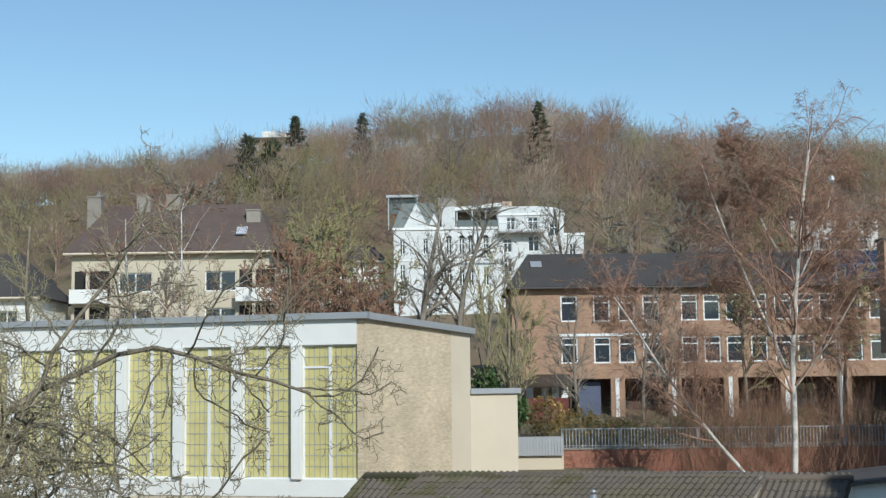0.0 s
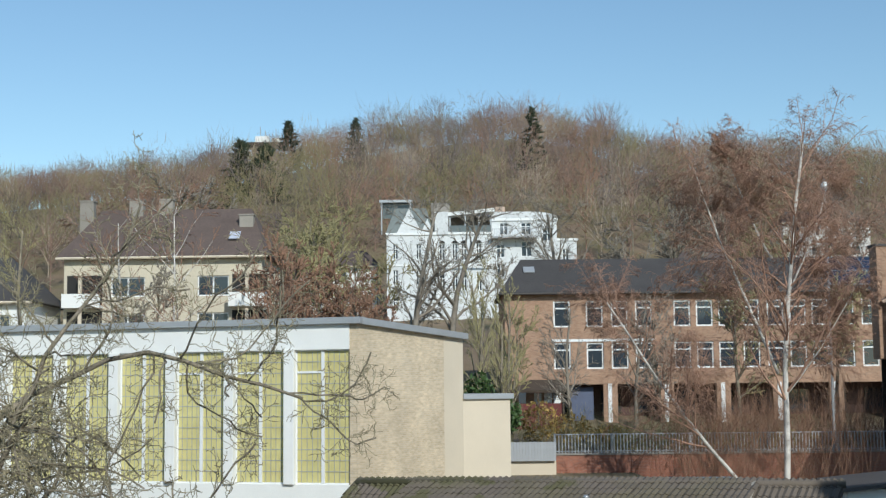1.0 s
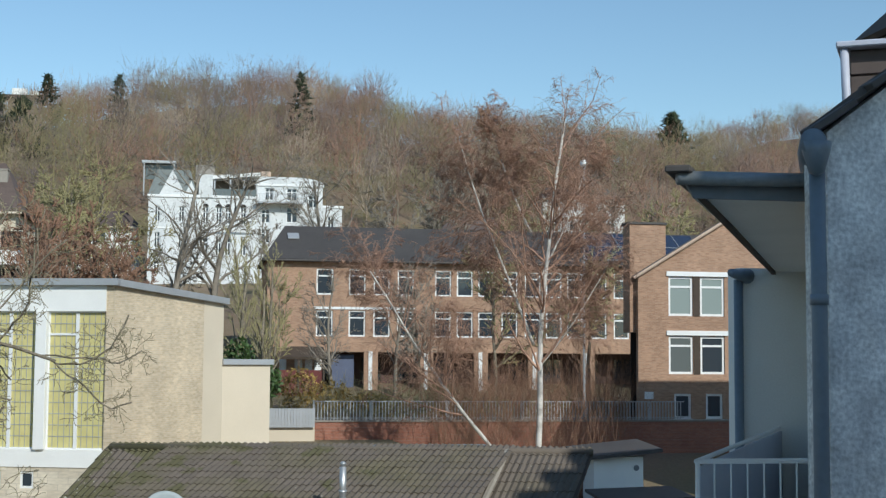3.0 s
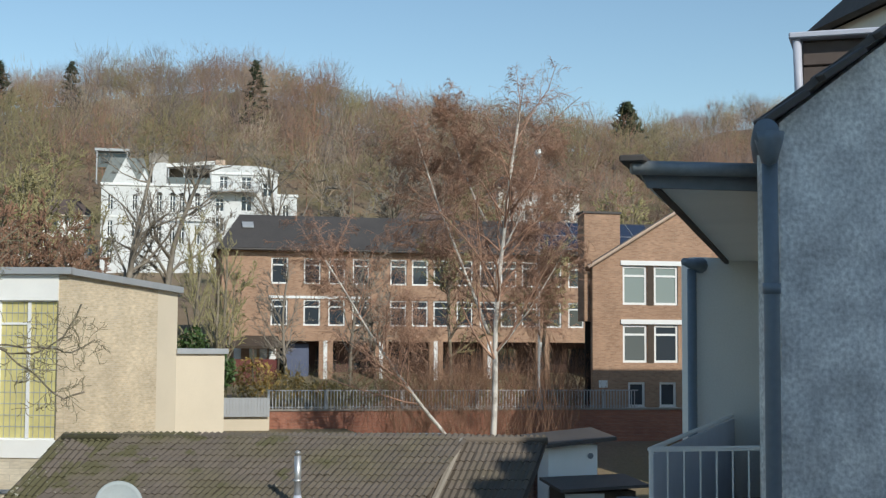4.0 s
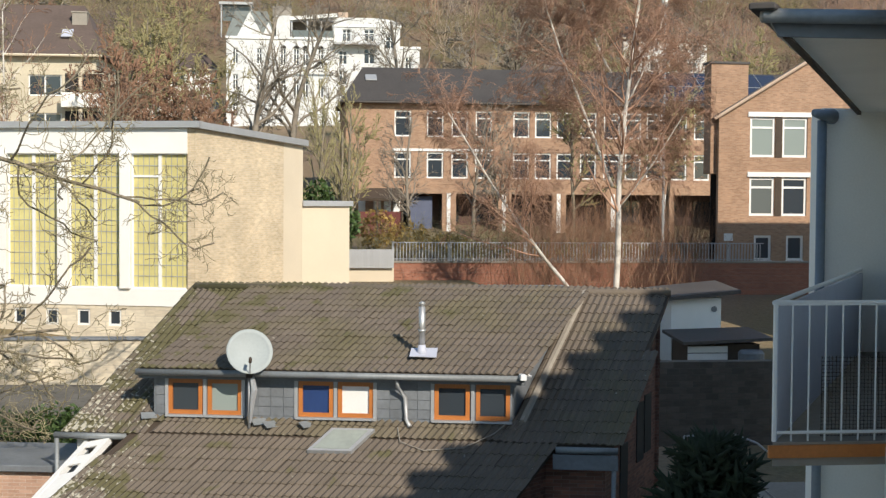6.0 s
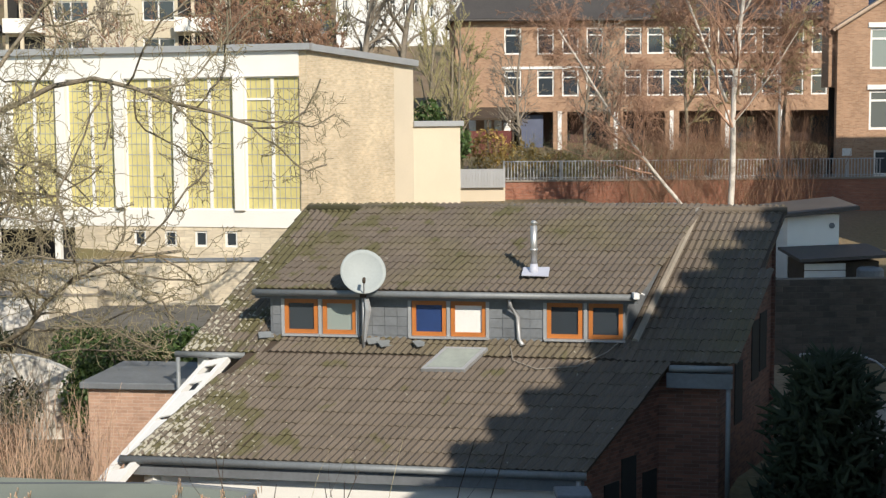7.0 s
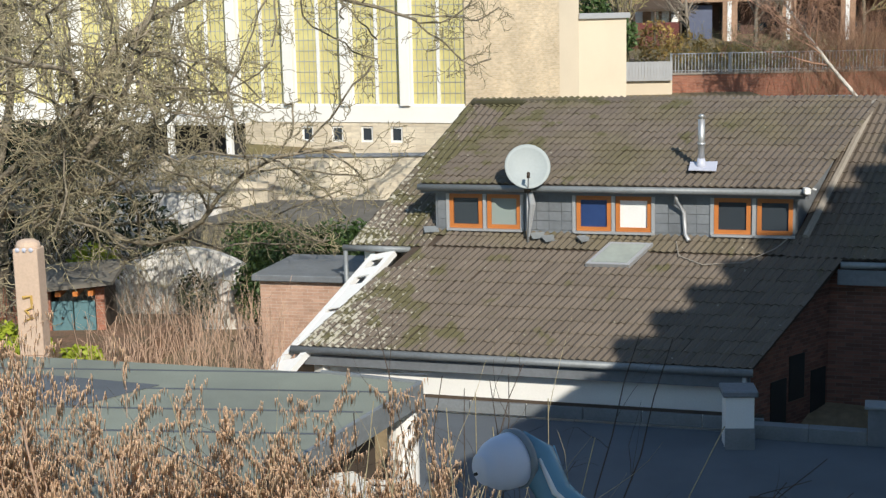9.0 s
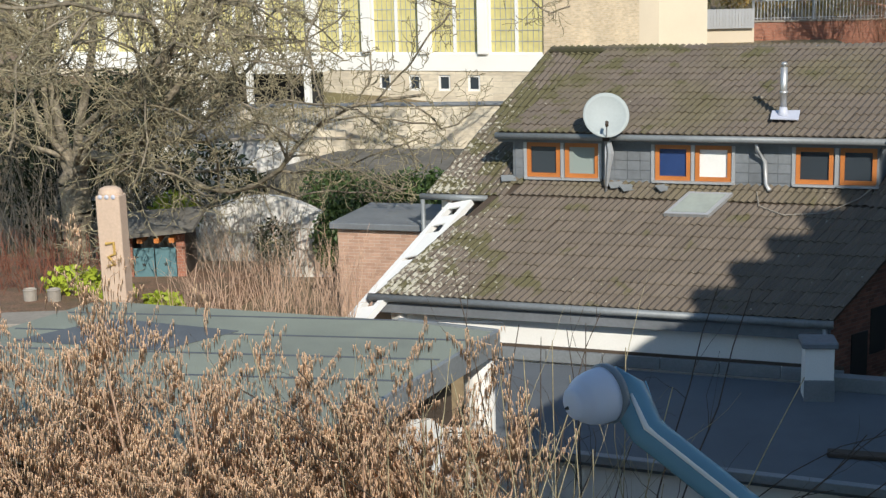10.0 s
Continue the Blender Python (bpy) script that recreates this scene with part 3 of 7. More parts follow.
def mid_trees():
    """Garden and street trees between the houses and the hill."""
    plan = [
        # x, y, height factor, width factor, twig, label
        (-58, 150, 1.1, 1.1, OLIVE_TWIG), (-47, 140, 1.2, 1.2, OLIVE_TWIG), (-36, 150, 1.1, 1.1, WOOD_TWIG), (-25, 142, 1.05, 1.1, RUST_TWIG),
        (-15, 150, 1.0, 1.1, OLIVE_TWIG), (-11, 138, 0.95, 1.2, OLIVE_TWIG), (-8, 128, 0.8, 1.0, OLIVE_TWIG),
        (-12, 96, 1.02, 0.95, RUST_TWIG), (-9.5, 90, 0.92, 1.0, RUST_TWIG), (-7, 98, 1.0, 1.0, RUST_TWIG), (-4.5, 94, 0.85, 0.95, RUST_TWIG), (-11, 99, 1.0, 1.0, RUST_TWIG), (-8.5, 94, 0.9, 1.1, RUST_TWIG),
        (28, 150, 1.4, 1.0, GREY_TWIG), (-5.5, 134, 0.8, 1.1, OLIVE_TWIG), (5.5, 136, 0.8, 1.0, GREY_TWIG), (11, 132, 0.75, 1.1, GREY_TWIG), (-20, 98, 0.75, 0.8, GREY_TWIG),  (35, 146, 1.0, 1.2, OLIVE_TWIG), (42, 150, 1.2, 1.1, WOOD_TWIG), (50, 140, 1.1, 1.2, OLIVE_TWIG),
        (60, 150, 1.2, 1.1, OLIVE_TWIG), (70, 146, 1.2, 1.2, OLIVE_TWIG), (80, 150, 1.1, 1.1, WOOD_TWIG), (92, 150, 1.2, 1.1, OLIVE_TWIG),
        (20, 92, 0.95, 1.0, OLIVE_TWIG), (26, 90, 0.85, 1.1, OLIVE_TWIG), (14, 86, 0.7, 0.9, GREY_TWIG), (34, 95, 0.9, 1.0, GREY_TWIG),
        (-6.5, 118, 0.75, 1.2, OLIVE_TWIG), (-10, 122, 0.85, 1.1, OLIVE_TWIG), (-10.5, 128, 1.0, 1.2, OLIVE_TWIG), (-12.5, 132, 1.1, 1.2, OLIVE_TWIG), (-6.5, 108, 0.95, 1.1, RUST_TWIG), (-3.5, 102, 0.75, 1.2, RUST_TWIG),
        (4.5, 84, 0.72, 0.8, OLIVE_TWIG), (19, 130, 1.15, 1.0, GREY_TWIG), (24, 136, 1.2, 1.1, GREY_TWIG), (30, 128, 1.0, 1.2, OLIVE_TWIG), (37, 124, 0.9, 1.2, OLIVE_TWIG), (46, 120, 1.0, 1.2, OLIVE_TWIG), (55, 122, 1.0, 1.2, OLIVE_TWIG),
        (-70, 165, 1.2, 1.2, OLIVE_TWIG), (-31, 158, 1.45, 1.3, GREY_TWIG), (-27, 166, 1.3, 1.2, GREY_TWIG), (-30, 180, 1.0, 1.1, WOOD_TWIG), (-45, 185, 1.1, 1.1, WOOD_TWIG), (38, 178, 1.1, 1.1, WOOD_TWIG),
        (55, 180, 1.1, 1.1, WOOD_TWIG), (72, 182, 1.1, 1.1, WOOD_TWIG), (100, 185, 1.1, 1.1, WOOD_TWIG), (-12, 178, 1.1, 1.2, OLIVE_TWIG)]
    twig_mesh = {}
    r = np.random.default_rng(9)
    for i, (x, y, h, w, tw) in enumerate(plan):
        k = i % 4
        if (k, tw.name) not in twig_mesh:
            twig_mesh[k, tw.name] = (branch_mesh("trunk", MID[k][0], BARK, 4), branch_mesh("crown", np.array([(*q[:6], max(q[6], 0.06), 0.01) for q in MID[k][1]]), tw, 3, True))
        a, b = twig_mesh[k, tw.name]
        look_of = {"olive_twig": "olive-green budding twigs", "woodland_twig": "brown twigs", "rust_twig": "rust-brown twigs", "grey_twig": "dark grey twigs"}[tw.name]
        t = thing("bare_tree", "leafless garden tree with " + look_of, "tree", (x, y, G(x, y)), r.uniform(0, 360), "trees between the houses")
        t.scale = (h * w, h * w, h)
        part("trunk", a, BARK, t)
        part("crown", b, tw, t)


mid_trees()


# ---- the hall with tall yellow windows ----
def hall():
    base = 10.5 - 5.22
    t = thing("hall", "tan brick hall with white concrete frame and tall yellow windows", "hall", (-2.85, 50.0, base))
    # local: x to the right, y away; corner of both faces at the origin
    L = Matrix.Rotation(math.atan2(54.3 - 50, -17.26 + 3.12), 4, 'Z')      # along the window face
    top, sill, head = 7.75, 1.87, 6.72
    bay, n = 2.39, 10
    ln = n * bay + 0.4
    W = L @ Matrix.Rotation(math.pi, 4, 'Z')                                # x towards the corner, face to -y
    def at(u, z, dy=0.0):
        return W @ Matrix.Translation((-u, dy, z))
    g = Geo()
    g.box(-ln, -0.27, -0.06, 0.3, head, top - 0.12, W)
    part("upper_band", g, WHITE, t, "white concrete band under the roof")
    g = Geo().box(-ln, -0.27, -0.04, 0.3, sill - 0.62, sill, W)
    part("sill_band", g, WHITE, t, "white concrete band under the windows")
    for i in range(n):
        part("pillar", Geo().box(-0.2, 0.2, -0.16, 0.25, sill, head, W @ Matrix.Translation((-(i + 1) * bay - 0.2, 0, 0)), 0.01), WHITE, t, "white concrete pillar")
    part("corner_pillar", Geo().box(-0.268, 0.02, -0.01, 0.3, sill - 0.62, top - 0.12, W), TAN_BRICK, t)
    for i in range(n):
        u1 = (i + 1) * bay
        u0 = i * bay + (0.4 if i else 0.275)
        w = u1 - u0
        m = at(u1, sill, 0.08)
        fr = Geo()
        h = head - sill
        fr.box(0, w, 0, 0.06, 0, 0.06).box(0, w, 0, 0.06, h - 0.05, h).box(0, 0.05, 0, 0.06, 0.06, h - 0.05).box(w - 0.05, w, 0, 0.06, 0.06, h - 0.05)
        fr.box(w / 2 - 0.06, w / 2 + 0.06, -0.03, 0.06, 0.06, h - 0.05)
        if i in (0, 1, 2, 4):
            fr.box(0.05, w / 2 - 0.06, -0.02, 0.06, h - 0.85, h - 0.77)
        win = part("window", fr, WHITE_PAINT, t, m=m)
        part("pane", Geo().box(0.05, w - 0.05, 0.03, 0.05, 0.06, h - 0.05), YELLOW_GLASS, win, "yellow patterned glass")
        bars = Geo()
        for k in range(1, 12):
            z = 0.06 + (h - 0.1) * k / 12
            bars.box(0.05, w - 0.05, 0.012, 0.03, z - 0.012, z + 0.012)
        for k in range(1, 10):
            if k != 5:
                x = w * k / 10
                bars.box(x - 0.009, x + 0.009, 0.016, 0.029, 0.06, h - 0.05)
        part("leading", bars, GREY_METAL, win, "thin grey lead bars")
    # low wall under the windows, with small windows
    ops = [(ln - u - 0.45, ln - u + 0.05, 0.5, 1.1) for u in (2.83, 4.03, 5.25, 6.5)]
    g = pierced(Geo(), ln, -2.5, sill - 0.62, 0.3, ops, W @ Matrix.Translation((-ln, 0.0, 0)))
    part("lower_wall", g, STONE_WALL, t, "pale plastered lower wall")
    for a, b, c, d in ops:
        window(t, W @ Matrix.Translation((-ln + a, 0.05, c)), b - a, d - c, WHITE_PAINT, bar=0.08, name="small_window")
    # brick face turning away to the right, with a sloping roof edge
    R = Matrix.Rotation(math.atan2(6.0, 3.95), 4, 'Z')
    d = math.hypot(6.0, 3.95)
    brick_end = d * 0.80
    g = Geo().prism([(-0.02, 0), (brick_end, 0), (brick_end, 0.35), (-0.02, 0.35)], -2.5, [top - 0.12, top - 0.42, top - 0.42, top - 0.12], R)
    part("brick_wall", g, TAN_BRICK, t, "tan brick side wall")
    g = Geo().prism([(brick_end, 0.012), (d, 0.012), (d, 0.35), (brick_end, 0.35)], -2.5, [top - 0.42, top - 0.50, top - 0.50, top - 0.42], R)
    part("rendered_wall", g, CREAM, t, "cream rendered strip of side wall")
    far = R @ Vector((d, 0, 0))
    ax = Vector((3.02 + 2.85, 57.0 - 50, 0))
    A = Matrix.Translation(far) @ Matrix.Rotation(math.atan2(ax.y - far.y, ax.x - far.x), 4, 'Z')
    ad = (ax - far).length
    g = Geo().box(-0.3, ad, 0.0, 3.0, -2.5, 4.83, A)
    part("annex", g, CREAM, t, "lower cream rendered annex")
    part("annex_coping", Geo().box(-0.05, ad + 0.12, -0.12, 3.1, 4.83, 5.05, A, 0.01), GREY_METAL, t, "grey metal coping")
    # roof
    Lw = W @ Vector((-ln, 0, 0))
    back = Vector((0.3, 1, 0)) * 12
    pts = [Lw + back, Lw + Vector((0, 0.3, 0)), Vector((-0.1, 0.35, 0)), far + Vector((-0.35, 0.1, 0)), far + Vector((-1.8, 9, 0))]
    g = Geo().prism([(p.x, p.y) for p in pts][::1], top - 1.0, [top - 0.14, top - 0.14, top - 0.14, top - 0.52, top - 0.52])
    part("roof_deck", g, DARK_FELT, t)
    g = Geo().box(-ln - 0.2, 0.22, -0.25, 0.3, top - 0.12, top + 0.12, W, 0.01)
    part("roof_edge", g, GREY_METAL, t, "grey metal roof edge")
    g = Geo().slab([R @ Vector(p) for p in ((-0.15, -0.2, top + 0.12), (d + 0.1, -0.2, top - 0.27), (d + 0.1, 0.4, top - 0.27), (-0.15, 0.4, top + 0.12))], 0.24)
    part("roof_edge", g, GREY_METAL, t, "grey metal roof edge")
    g = Geo().box(-ln, -ln + 0.3, 0, 12, -2.5, top - 0.13, W)
    part("end_wall", g, TAN_BRICK, t)
    return t


hall()


# ---- school ----
def school():
    base = H - 2.0
    t = thing("school", "long brown brick school with white-framed windows and dark roof", "school", (5.4, 108.0, base))
    ln, eave = 33.0, 9.55
    ops, wins = [], []
    cols = (3.8, 6.35, 8.3, 10.2, 13.2, 14.95, 16.7, 18.6, 20.5, 22.25, 24.0, 26.0, 27.9)
    for z in (3.5, 6.75):
        for c in cols:
            ops.append((c, c + 1.32, z, z + 2.05))
    low = [(4.3 + i * 4.4, 4.3 + i * 4.4 + 3.3, -0.9, 2.3) for i in range(6)]
    g = pierced(Geo(), ln, -2.0, eave, 0.4, ops + low)
    part("front_wall", g, SCHOOL_BRICK, t, "brown brick front wall")
    # near-black wall, coloured as the dark of the rooms
    part("inside_wall", Geo().box(0.4, ln, 3.2, 3.3, -2, eave), HOLLOW_SHADE, t)
    part("side_wall", Geo().box(0, 0.4, 0.4, 10, -2.0, eave), SCHOOL_BRICK, t)
    part("back_wall", Geo().box(0.4, ln, 9.6, 10, -2.0, eave), SCHOOL_BRICK, t)
    part("ground_floor_slab", Geo().box(0.4, ln, 0.4, 9.6, 2.7, 2.95), HOLLOW_SHADE, t)
    for a, b, c, d in ops:
        window(t, Matrix.Translation((a, 0.1, c)), b - a, d - c, WHITE_PAINT, panes=1, transom=0.72, bar=0.12, sill=WHITE_PAINT)
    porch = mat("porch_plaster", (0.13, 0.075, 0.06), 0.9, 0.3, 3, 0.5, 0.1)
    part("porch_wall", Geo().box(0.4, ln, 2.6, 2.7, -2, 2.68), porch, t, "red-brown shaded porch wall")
    for i in range(9):
        window(t, Matrix.Translation((4.6 + i * 3.0, 2.5, 0.0)), 1.7, 1.9, DARK_WOOD, panes=2, bar=0.12, name="porch_window")
    part("porch_door", Geo().box(5.0, 6.9, 0.8, 0.86, -1.4, 2.1, None, 0.02), mat("blue_door", (0.10, 0.12, 0.19), 0.6, 0.2), t, "dark blue porch door")
    part("window_lintel", Geo().box(3.6, 11.7, -0.05, 0.06, 5.62, 5.82), WHITE_PAINT, t, "white lintel band")
    for a, b, c, d in low:
        part("porch_post", Geo().box(b + 0.35, b + 0.65, -0.05, 0.25, -1.5, 2.35), WHITE_PAINT, t, "white porch post")
    g = Geo().slab([(-0.4, -0.5, eave - 0.05), (ln + 6, -0.5, eave - 0.05), (ln + 6, 5, eave + 3.0), (1.6, 5, eave + 3.0)], 0.25)
    part("roof_front", g, DARK_ROOF, t, "dark tiled roof slope")
    g = Geo().slab([(ln + 6, 10.4, eave - 0.05), (-0.4, 10.4, eave - 0.05), (1.6, 5, eave + 3.0), (ln + 6, 5, eave + 3.0)], 0.25)
    part("roof_back", g, DARK_ROOF, t)
    g = Geo().slab([(-0.4, 10.4, eave - 0.05), (-0.4, -0.5, eave - 0.05), (1.6, 5, eave + 3.0)], 0.25)
    part("roof_hip", g, DARK_ROOF, t)
    sl = math.atan2(3.05, 5.5)
    M = Matrix.Translation((1.7, 2.6, eave + 1.72)) @ Matrix.Rotation(sl, 4, 'X')
    part("skylight", Geo().box(0, 0.9, 0, 1.0, 0, 0.1, M, 0.01), GREY_METAL, t, "pale roof window")
    part("gutter", Geo().tube([(-0.4, -0.6, eave - 0.18), (ln + 4, -0.6, eave - 0.18)], 0.09, 8), DARK_ROOF, t)
    # solar panels over the right end of the roof
    for i in range(6):
        for k in range(2):
            M = Matrix.Translation((25.6 + i * 1.75, -0.1, eave + 0.27)) @ Matrix.Rotation(sl, 4, 'X')
            part("solar_panel", Geo().box(0, 1.66, 0.1 + k * 2.6, 2.62 + k * 2.6, 0.02, 0.08, M), PANEL_BLUE, t, "dark blue solar panel")
            part("solar_panel_frame", Geo().box(-0.045, 0.0, 0.1 + k * 2.6, 2.62 + k * 2.6, 0.02, 0.10, M).box(0, 1.66, 0.04 + k * 2.6, 0.1 + k * 2.6, 0.02, 0.10, M), GREY_METAL, t)
    # canopy with dark red fence at the left end
    part("canopy_roof", Geo().slab([(0.2, -3, 1.9), (4.4, -3, 1.9), (4.4, -0.05, 2.7), (1.8, -0.05, 2.7)], 0.2), DARK_WOOD, t, "dark canopy roof")
    for x in (0.5, 2.3, 4.2):
        part("canopy_post", Geo().box(x - 0.07, x + 0.07, -2.9, -2.76, -1.6, 1.85), DARK_WOOD, t)
    part("canopy_fence", Geo().box(0.4, 4.2, -2.74, -2.68, -1.0, 0.9), mat("dark_red_paint", (0.14, 0.03, 0.025), 0.7, 0.2), t, "dark red board fence")
    for x in (1.0, 2.2, 3.0, 3.7):
        part("canopy_window", Geo().box(x, x + 0.55, -0.12, -0.02, 0.6, 2.0), WHITE_PAINT, t)
    # glazed stairwell at the right end
    g = Geo()
    for z in np.arange(-0.5, 9.2, 1.05):
        g.box(ln - 1.5, ln, -0.02, 0.05, z, z + 0.1)
    g.box(ln - 1.6, ln - 1.48, -0.03, 0.06, -1, 9.3).box(ln - 0.06, ln + 0.06, -0.03, 0.06, -1, 9.3)
    part("stairwell_frame", g, WHITE_PAINT, t, "white stairwell glazing frame")
    part("stairwell_glass", Geo().box(ln - 1.48, ln - 0.06, -0.012, -0.004, -1, 9.2), GLASS, t)
    return t


def school_wing():
    base = H - 4.6
    x0, y0 = 23.9, 73.0
    t = thing("school_wing", "brown brick gable wing with white double windows", "building", (x0, y0, base))
    w, eave, peak = 11.2, 9.1, 12.6
    ops = []
    for c in (1.75, 3.58):
        ops += [(c, c + 1.42, 6.92, 9.1), (c, c + 1.42, 3.72, 5.82), (c + 0.3, c + 1.28, 1.28, 2.65)]
    g = pierced(Geo(), w, -3.0, eave, 0.35, ops)
    part("front_wall", g, SCHOOL_BRICK, t, "brown brick gable wall")
    g = Geo()
    g.add([(0, 0, eave), (w, 0, eave), (w / 2 + 0.2, 0, peak), (0, 0.35, eave), (w, 0.35, eave), (w / 2 + 0.2, 0.35, peak)], [(0, 1, 2), (5, 4, 3), (0, 3, 4, 1), (1, 4, 5, 2), (2, 5, 3, 0)])
    part("gable", g, SCHOOL_BRICK, t)
    part("side_wall", Geo().prism([(0, 0.35), (0.35, 0.35), (3.35, 8.35), (3.0, 8.35)], -3, eave), SCHOOL_BRICK, t)
    part("inside_wall", Geo().box(0.35, w, 2.4, 2.5, -3, eave), HOLLOW_SHADE, t)
    for s in (0, 1):
        a = (-0.3, eave - 0.15) if s == 0 else (w + 0.3, eave - 0.15)
        q = [(a[0], -0.15, a[1]), (w / 2 + 0.2, -0.15, peak + 0.08), (w / 2 + 3.2, 8.4, peak + 0.08), (a[0] + 3.0, 8.4, a[1])]
        part("roof_slope", Geo().slab(q if s else q[::-1], 0.16), DARK_ROOF, t)
        part("verge", Geo().tube([(a[0], -0.2, a[1] + 0.02), (w / 2 + 0.2, -0.2, peak + 0.12)], 0.09, 6), PINK_STONE, t, "pale stone verge")
    for a, b, c, d in ops:
        big = c > 3
        window(t, Matrix.Translation((a, 0.08, c)), b - a, d - c, WHITE_PAINT, transom=0.74 if big else 0.0, bar=0.13, glass=CURTAIN_GLASS if c > 6 else GREY_GLASS if big and a < 3 else None, sill=WHITE_PAINT if not big else None)
    for c in (9.12, 5.85):
        part("roller_blind_box", Geo().box(1.62, 5.2, -0.08, 0.05, c, c + 0.26), WHITE_PAINT, t, "white shutter box")
    # dark strips between the windows stand in for a chimney's cast shadow
    for c in (6.9, 3.7):
        part("window_pier", Geo().box(3.19, 3.56, -0.03, 0.0, c, c + 2.2), DARK_WOOD, t, "dark strip painted as a cast shadow between windows")
    part("wall_sign", Geo().box(0.35, 0.85, -0.03, -0.004, 2.35, 2.75), WHITE_PAINT, t, "small white wall sign")
    part("chimney", Geo().box(-0.35, 1.75, 0.4, 1.6, 6.0, 12.0, None, 0.02), SCHOOL_BRICK, t, "broad brick chimney")
    part("chimney_cap", Geo().box(-0.42, 1.82, 0.33, 1.67, 12.0, 12.12), DARK_ROOF, t)
    return t


school()
school_wing()


# ---- white villa on the slope ----
def villa():
    base = G(5, 160)
    t = thing("white_villa", "white rendered villa of several storeys with tall windows", "villa", (-5.6, 160.0, base))

    def block(name, x0, x1, y0, y1, z0, z1, ops=(), bar=0.13, roof=None):
        part(name, pierced(Geo(), x1 - x0, z0, z1, 0.4, [(a - x0, b - x0, c, d) for a, b, c, d in ops], Matrix.Translation((x0, y0, 0))), VILLA_WHITE, t)
        part(name + "_side", Geo().box(x0, x0 + 0.4, y0 + 0.4, y1, z0, z1).box(x1 - 0.4, x1, y0 + 0.4, y1, z0, z1).box(x0 + 0.4, x1 - 0.4, y1 - 0.4, y1, z0, z1), VILLA_WHITE, t)
        # near-black backing gives the rooms their darkness by colour
        part(name + "_inside", Geo().box(x0 + 0.4, x1 - 0.4, y0 + 1.6, y0 + 1.7, z0, z1), HOLLOW_SHADE, t)
        part(name + "_roof", Geo().box(x0 - 0.15, x1 + 0.15, y0 - 0.15, y1 + 0.15, z1, z1 + 0.3, None, 0.03), roof or WHITE_PAINT, t)
        for a, b, c, d in ops:
            window(t, Matrix.Translation((a, y0 + 0.15, c)), b - a, d - c, WHITE_PAINT, panes=2, transom=0.68, bar=0.09)

    b0 = -3.0
    # left part: two gables before a slate mansard
    ops = [(x, x + 0.65, zz, zz + 1.8) for x in (0.7, 3.4) for zz in (1.0, 4.1, 7.1)]
    block("left_front", 0.0, 5.6, 0, 9, b0, 9.9, ops)
    for gx, gw, gh in ((1.2, 2.9, 2.9), (4.0, 1.5, 1.6)):
        g = Geo().add([(gx, -0.05, 10.2), (gx + gw, -0.05, 10.2), (gx + gw / 2, -0.05, 10.2 + gh), (gx, 0.4, 10.2), (gx + gw, 0.4, 10.2), (gx + gw / 2, 0.4, 10.2 + gh)], [(0, 1, 2), (5, 4, 3), (0, 3, 4, 1), (1, 4, 5, 2), (2, 5, 3, 0)])
        part("gable", g, VILLA_WHITE, t, "white pointed gable")
    mansard = mat("green_slate", (0.17, 0.19, 0.18), 0.7, 0.25, 4, 0.6, 0.2)
    v = [(-0.1, 0.3, 10.2), (5.5, 0.3, 10.2), (5.5, 8.5, 10.2), (-0.1, 8.5, 10.2), (0.9, 1.8, 13.3), (4.6, 1.8, 13.3), (4.6, 7.5, 13.3), (0.9, 7.5, 13.3)]
    part("mansard_roof", Geo().add(v, [(0, 3, 2, 1), (4, 5, 6, 7), (0, 1, 5, 4), (1, 2, 6, 5), (2, 3, 7, 6), (3, 0, 4, 7)]), mansard, t, "grey-green slate mansard roof")
    part("roof_terrace", Geo().box(-0.9, 3.0, 1.5, 7, 14.0, 14.3).box(-0.7, -0.55, 1.6, 1.75, 10.2, 14.0).box(2.7, 2.85, 1.6, 1.75, 13.3, 14.0), GREY_METAL, t, "grey roof terrace canopy")
    part("terrace_glass", Geo().box(-0.5, 2.7, 2.4, 2.45, 12.2, 14.0), GREY_GLASS, t)
    part("roof_hut", Geo().box(5.2, 7.4, 3, 7, 10, 14.1, None, 0.05), PAVING, t, "grey roof hut")
    part("stair_tower", Geo().box(5.6, 7.2, 0.4, 3, 10, 12.7, None, 0.04), VILLA_WHITE, t)
    # middle part with tall arched windows under a roof loggia
    ops = [(x, x + 0.68, 7.0, 9.0) for x in (6.1, 7.6, 8.65, 10.4)] + [(x, x + 0.68, 3.4, 5.6) for x in (6.1, 7.6, 8.65, 10.4)]
    block("middle_front", 5.6, 12.2, 0.6, 9, b0, 10.0, ops)
    for x in (6.1, 7.6, 8.65, 10.4):
        arch = [(x + 0.34 + 0.34 * math.cos(k * math.pi / 8), 0.58, 9.0 + 0.34 * math.sin(k * math.pi / 8)) for k in range(9)]
        part("arch_head", Geo().slab(arch, 0.03), HOLLOW_SHADE, t, "dark arched window head")
        part("window_ledge", Geo().box(x - 0.15, x + 0.83, 0.45, 0.6, 6.82, 6.97), WHITE_PAINT, t)
    part("loggia_back", Geo().box(7.3, 12.3, 2.6, 2.9, 10.3, 12.4), mat("loggia_boards", (0.16, 0.13, 0.10), 0.8, 0.25, 3, 0.6, 0.1), t, "brown boarded loggia wall")
    part("loggia_roof", Geo().slab([(7.0, 0.5, 12.6), (12.6, 0.5, 13.1), (12.6, 6, 13.1), (7.0, 6, 12.6)], 0.4), WHITE_PAINT, t, "white sloping loggia roof")
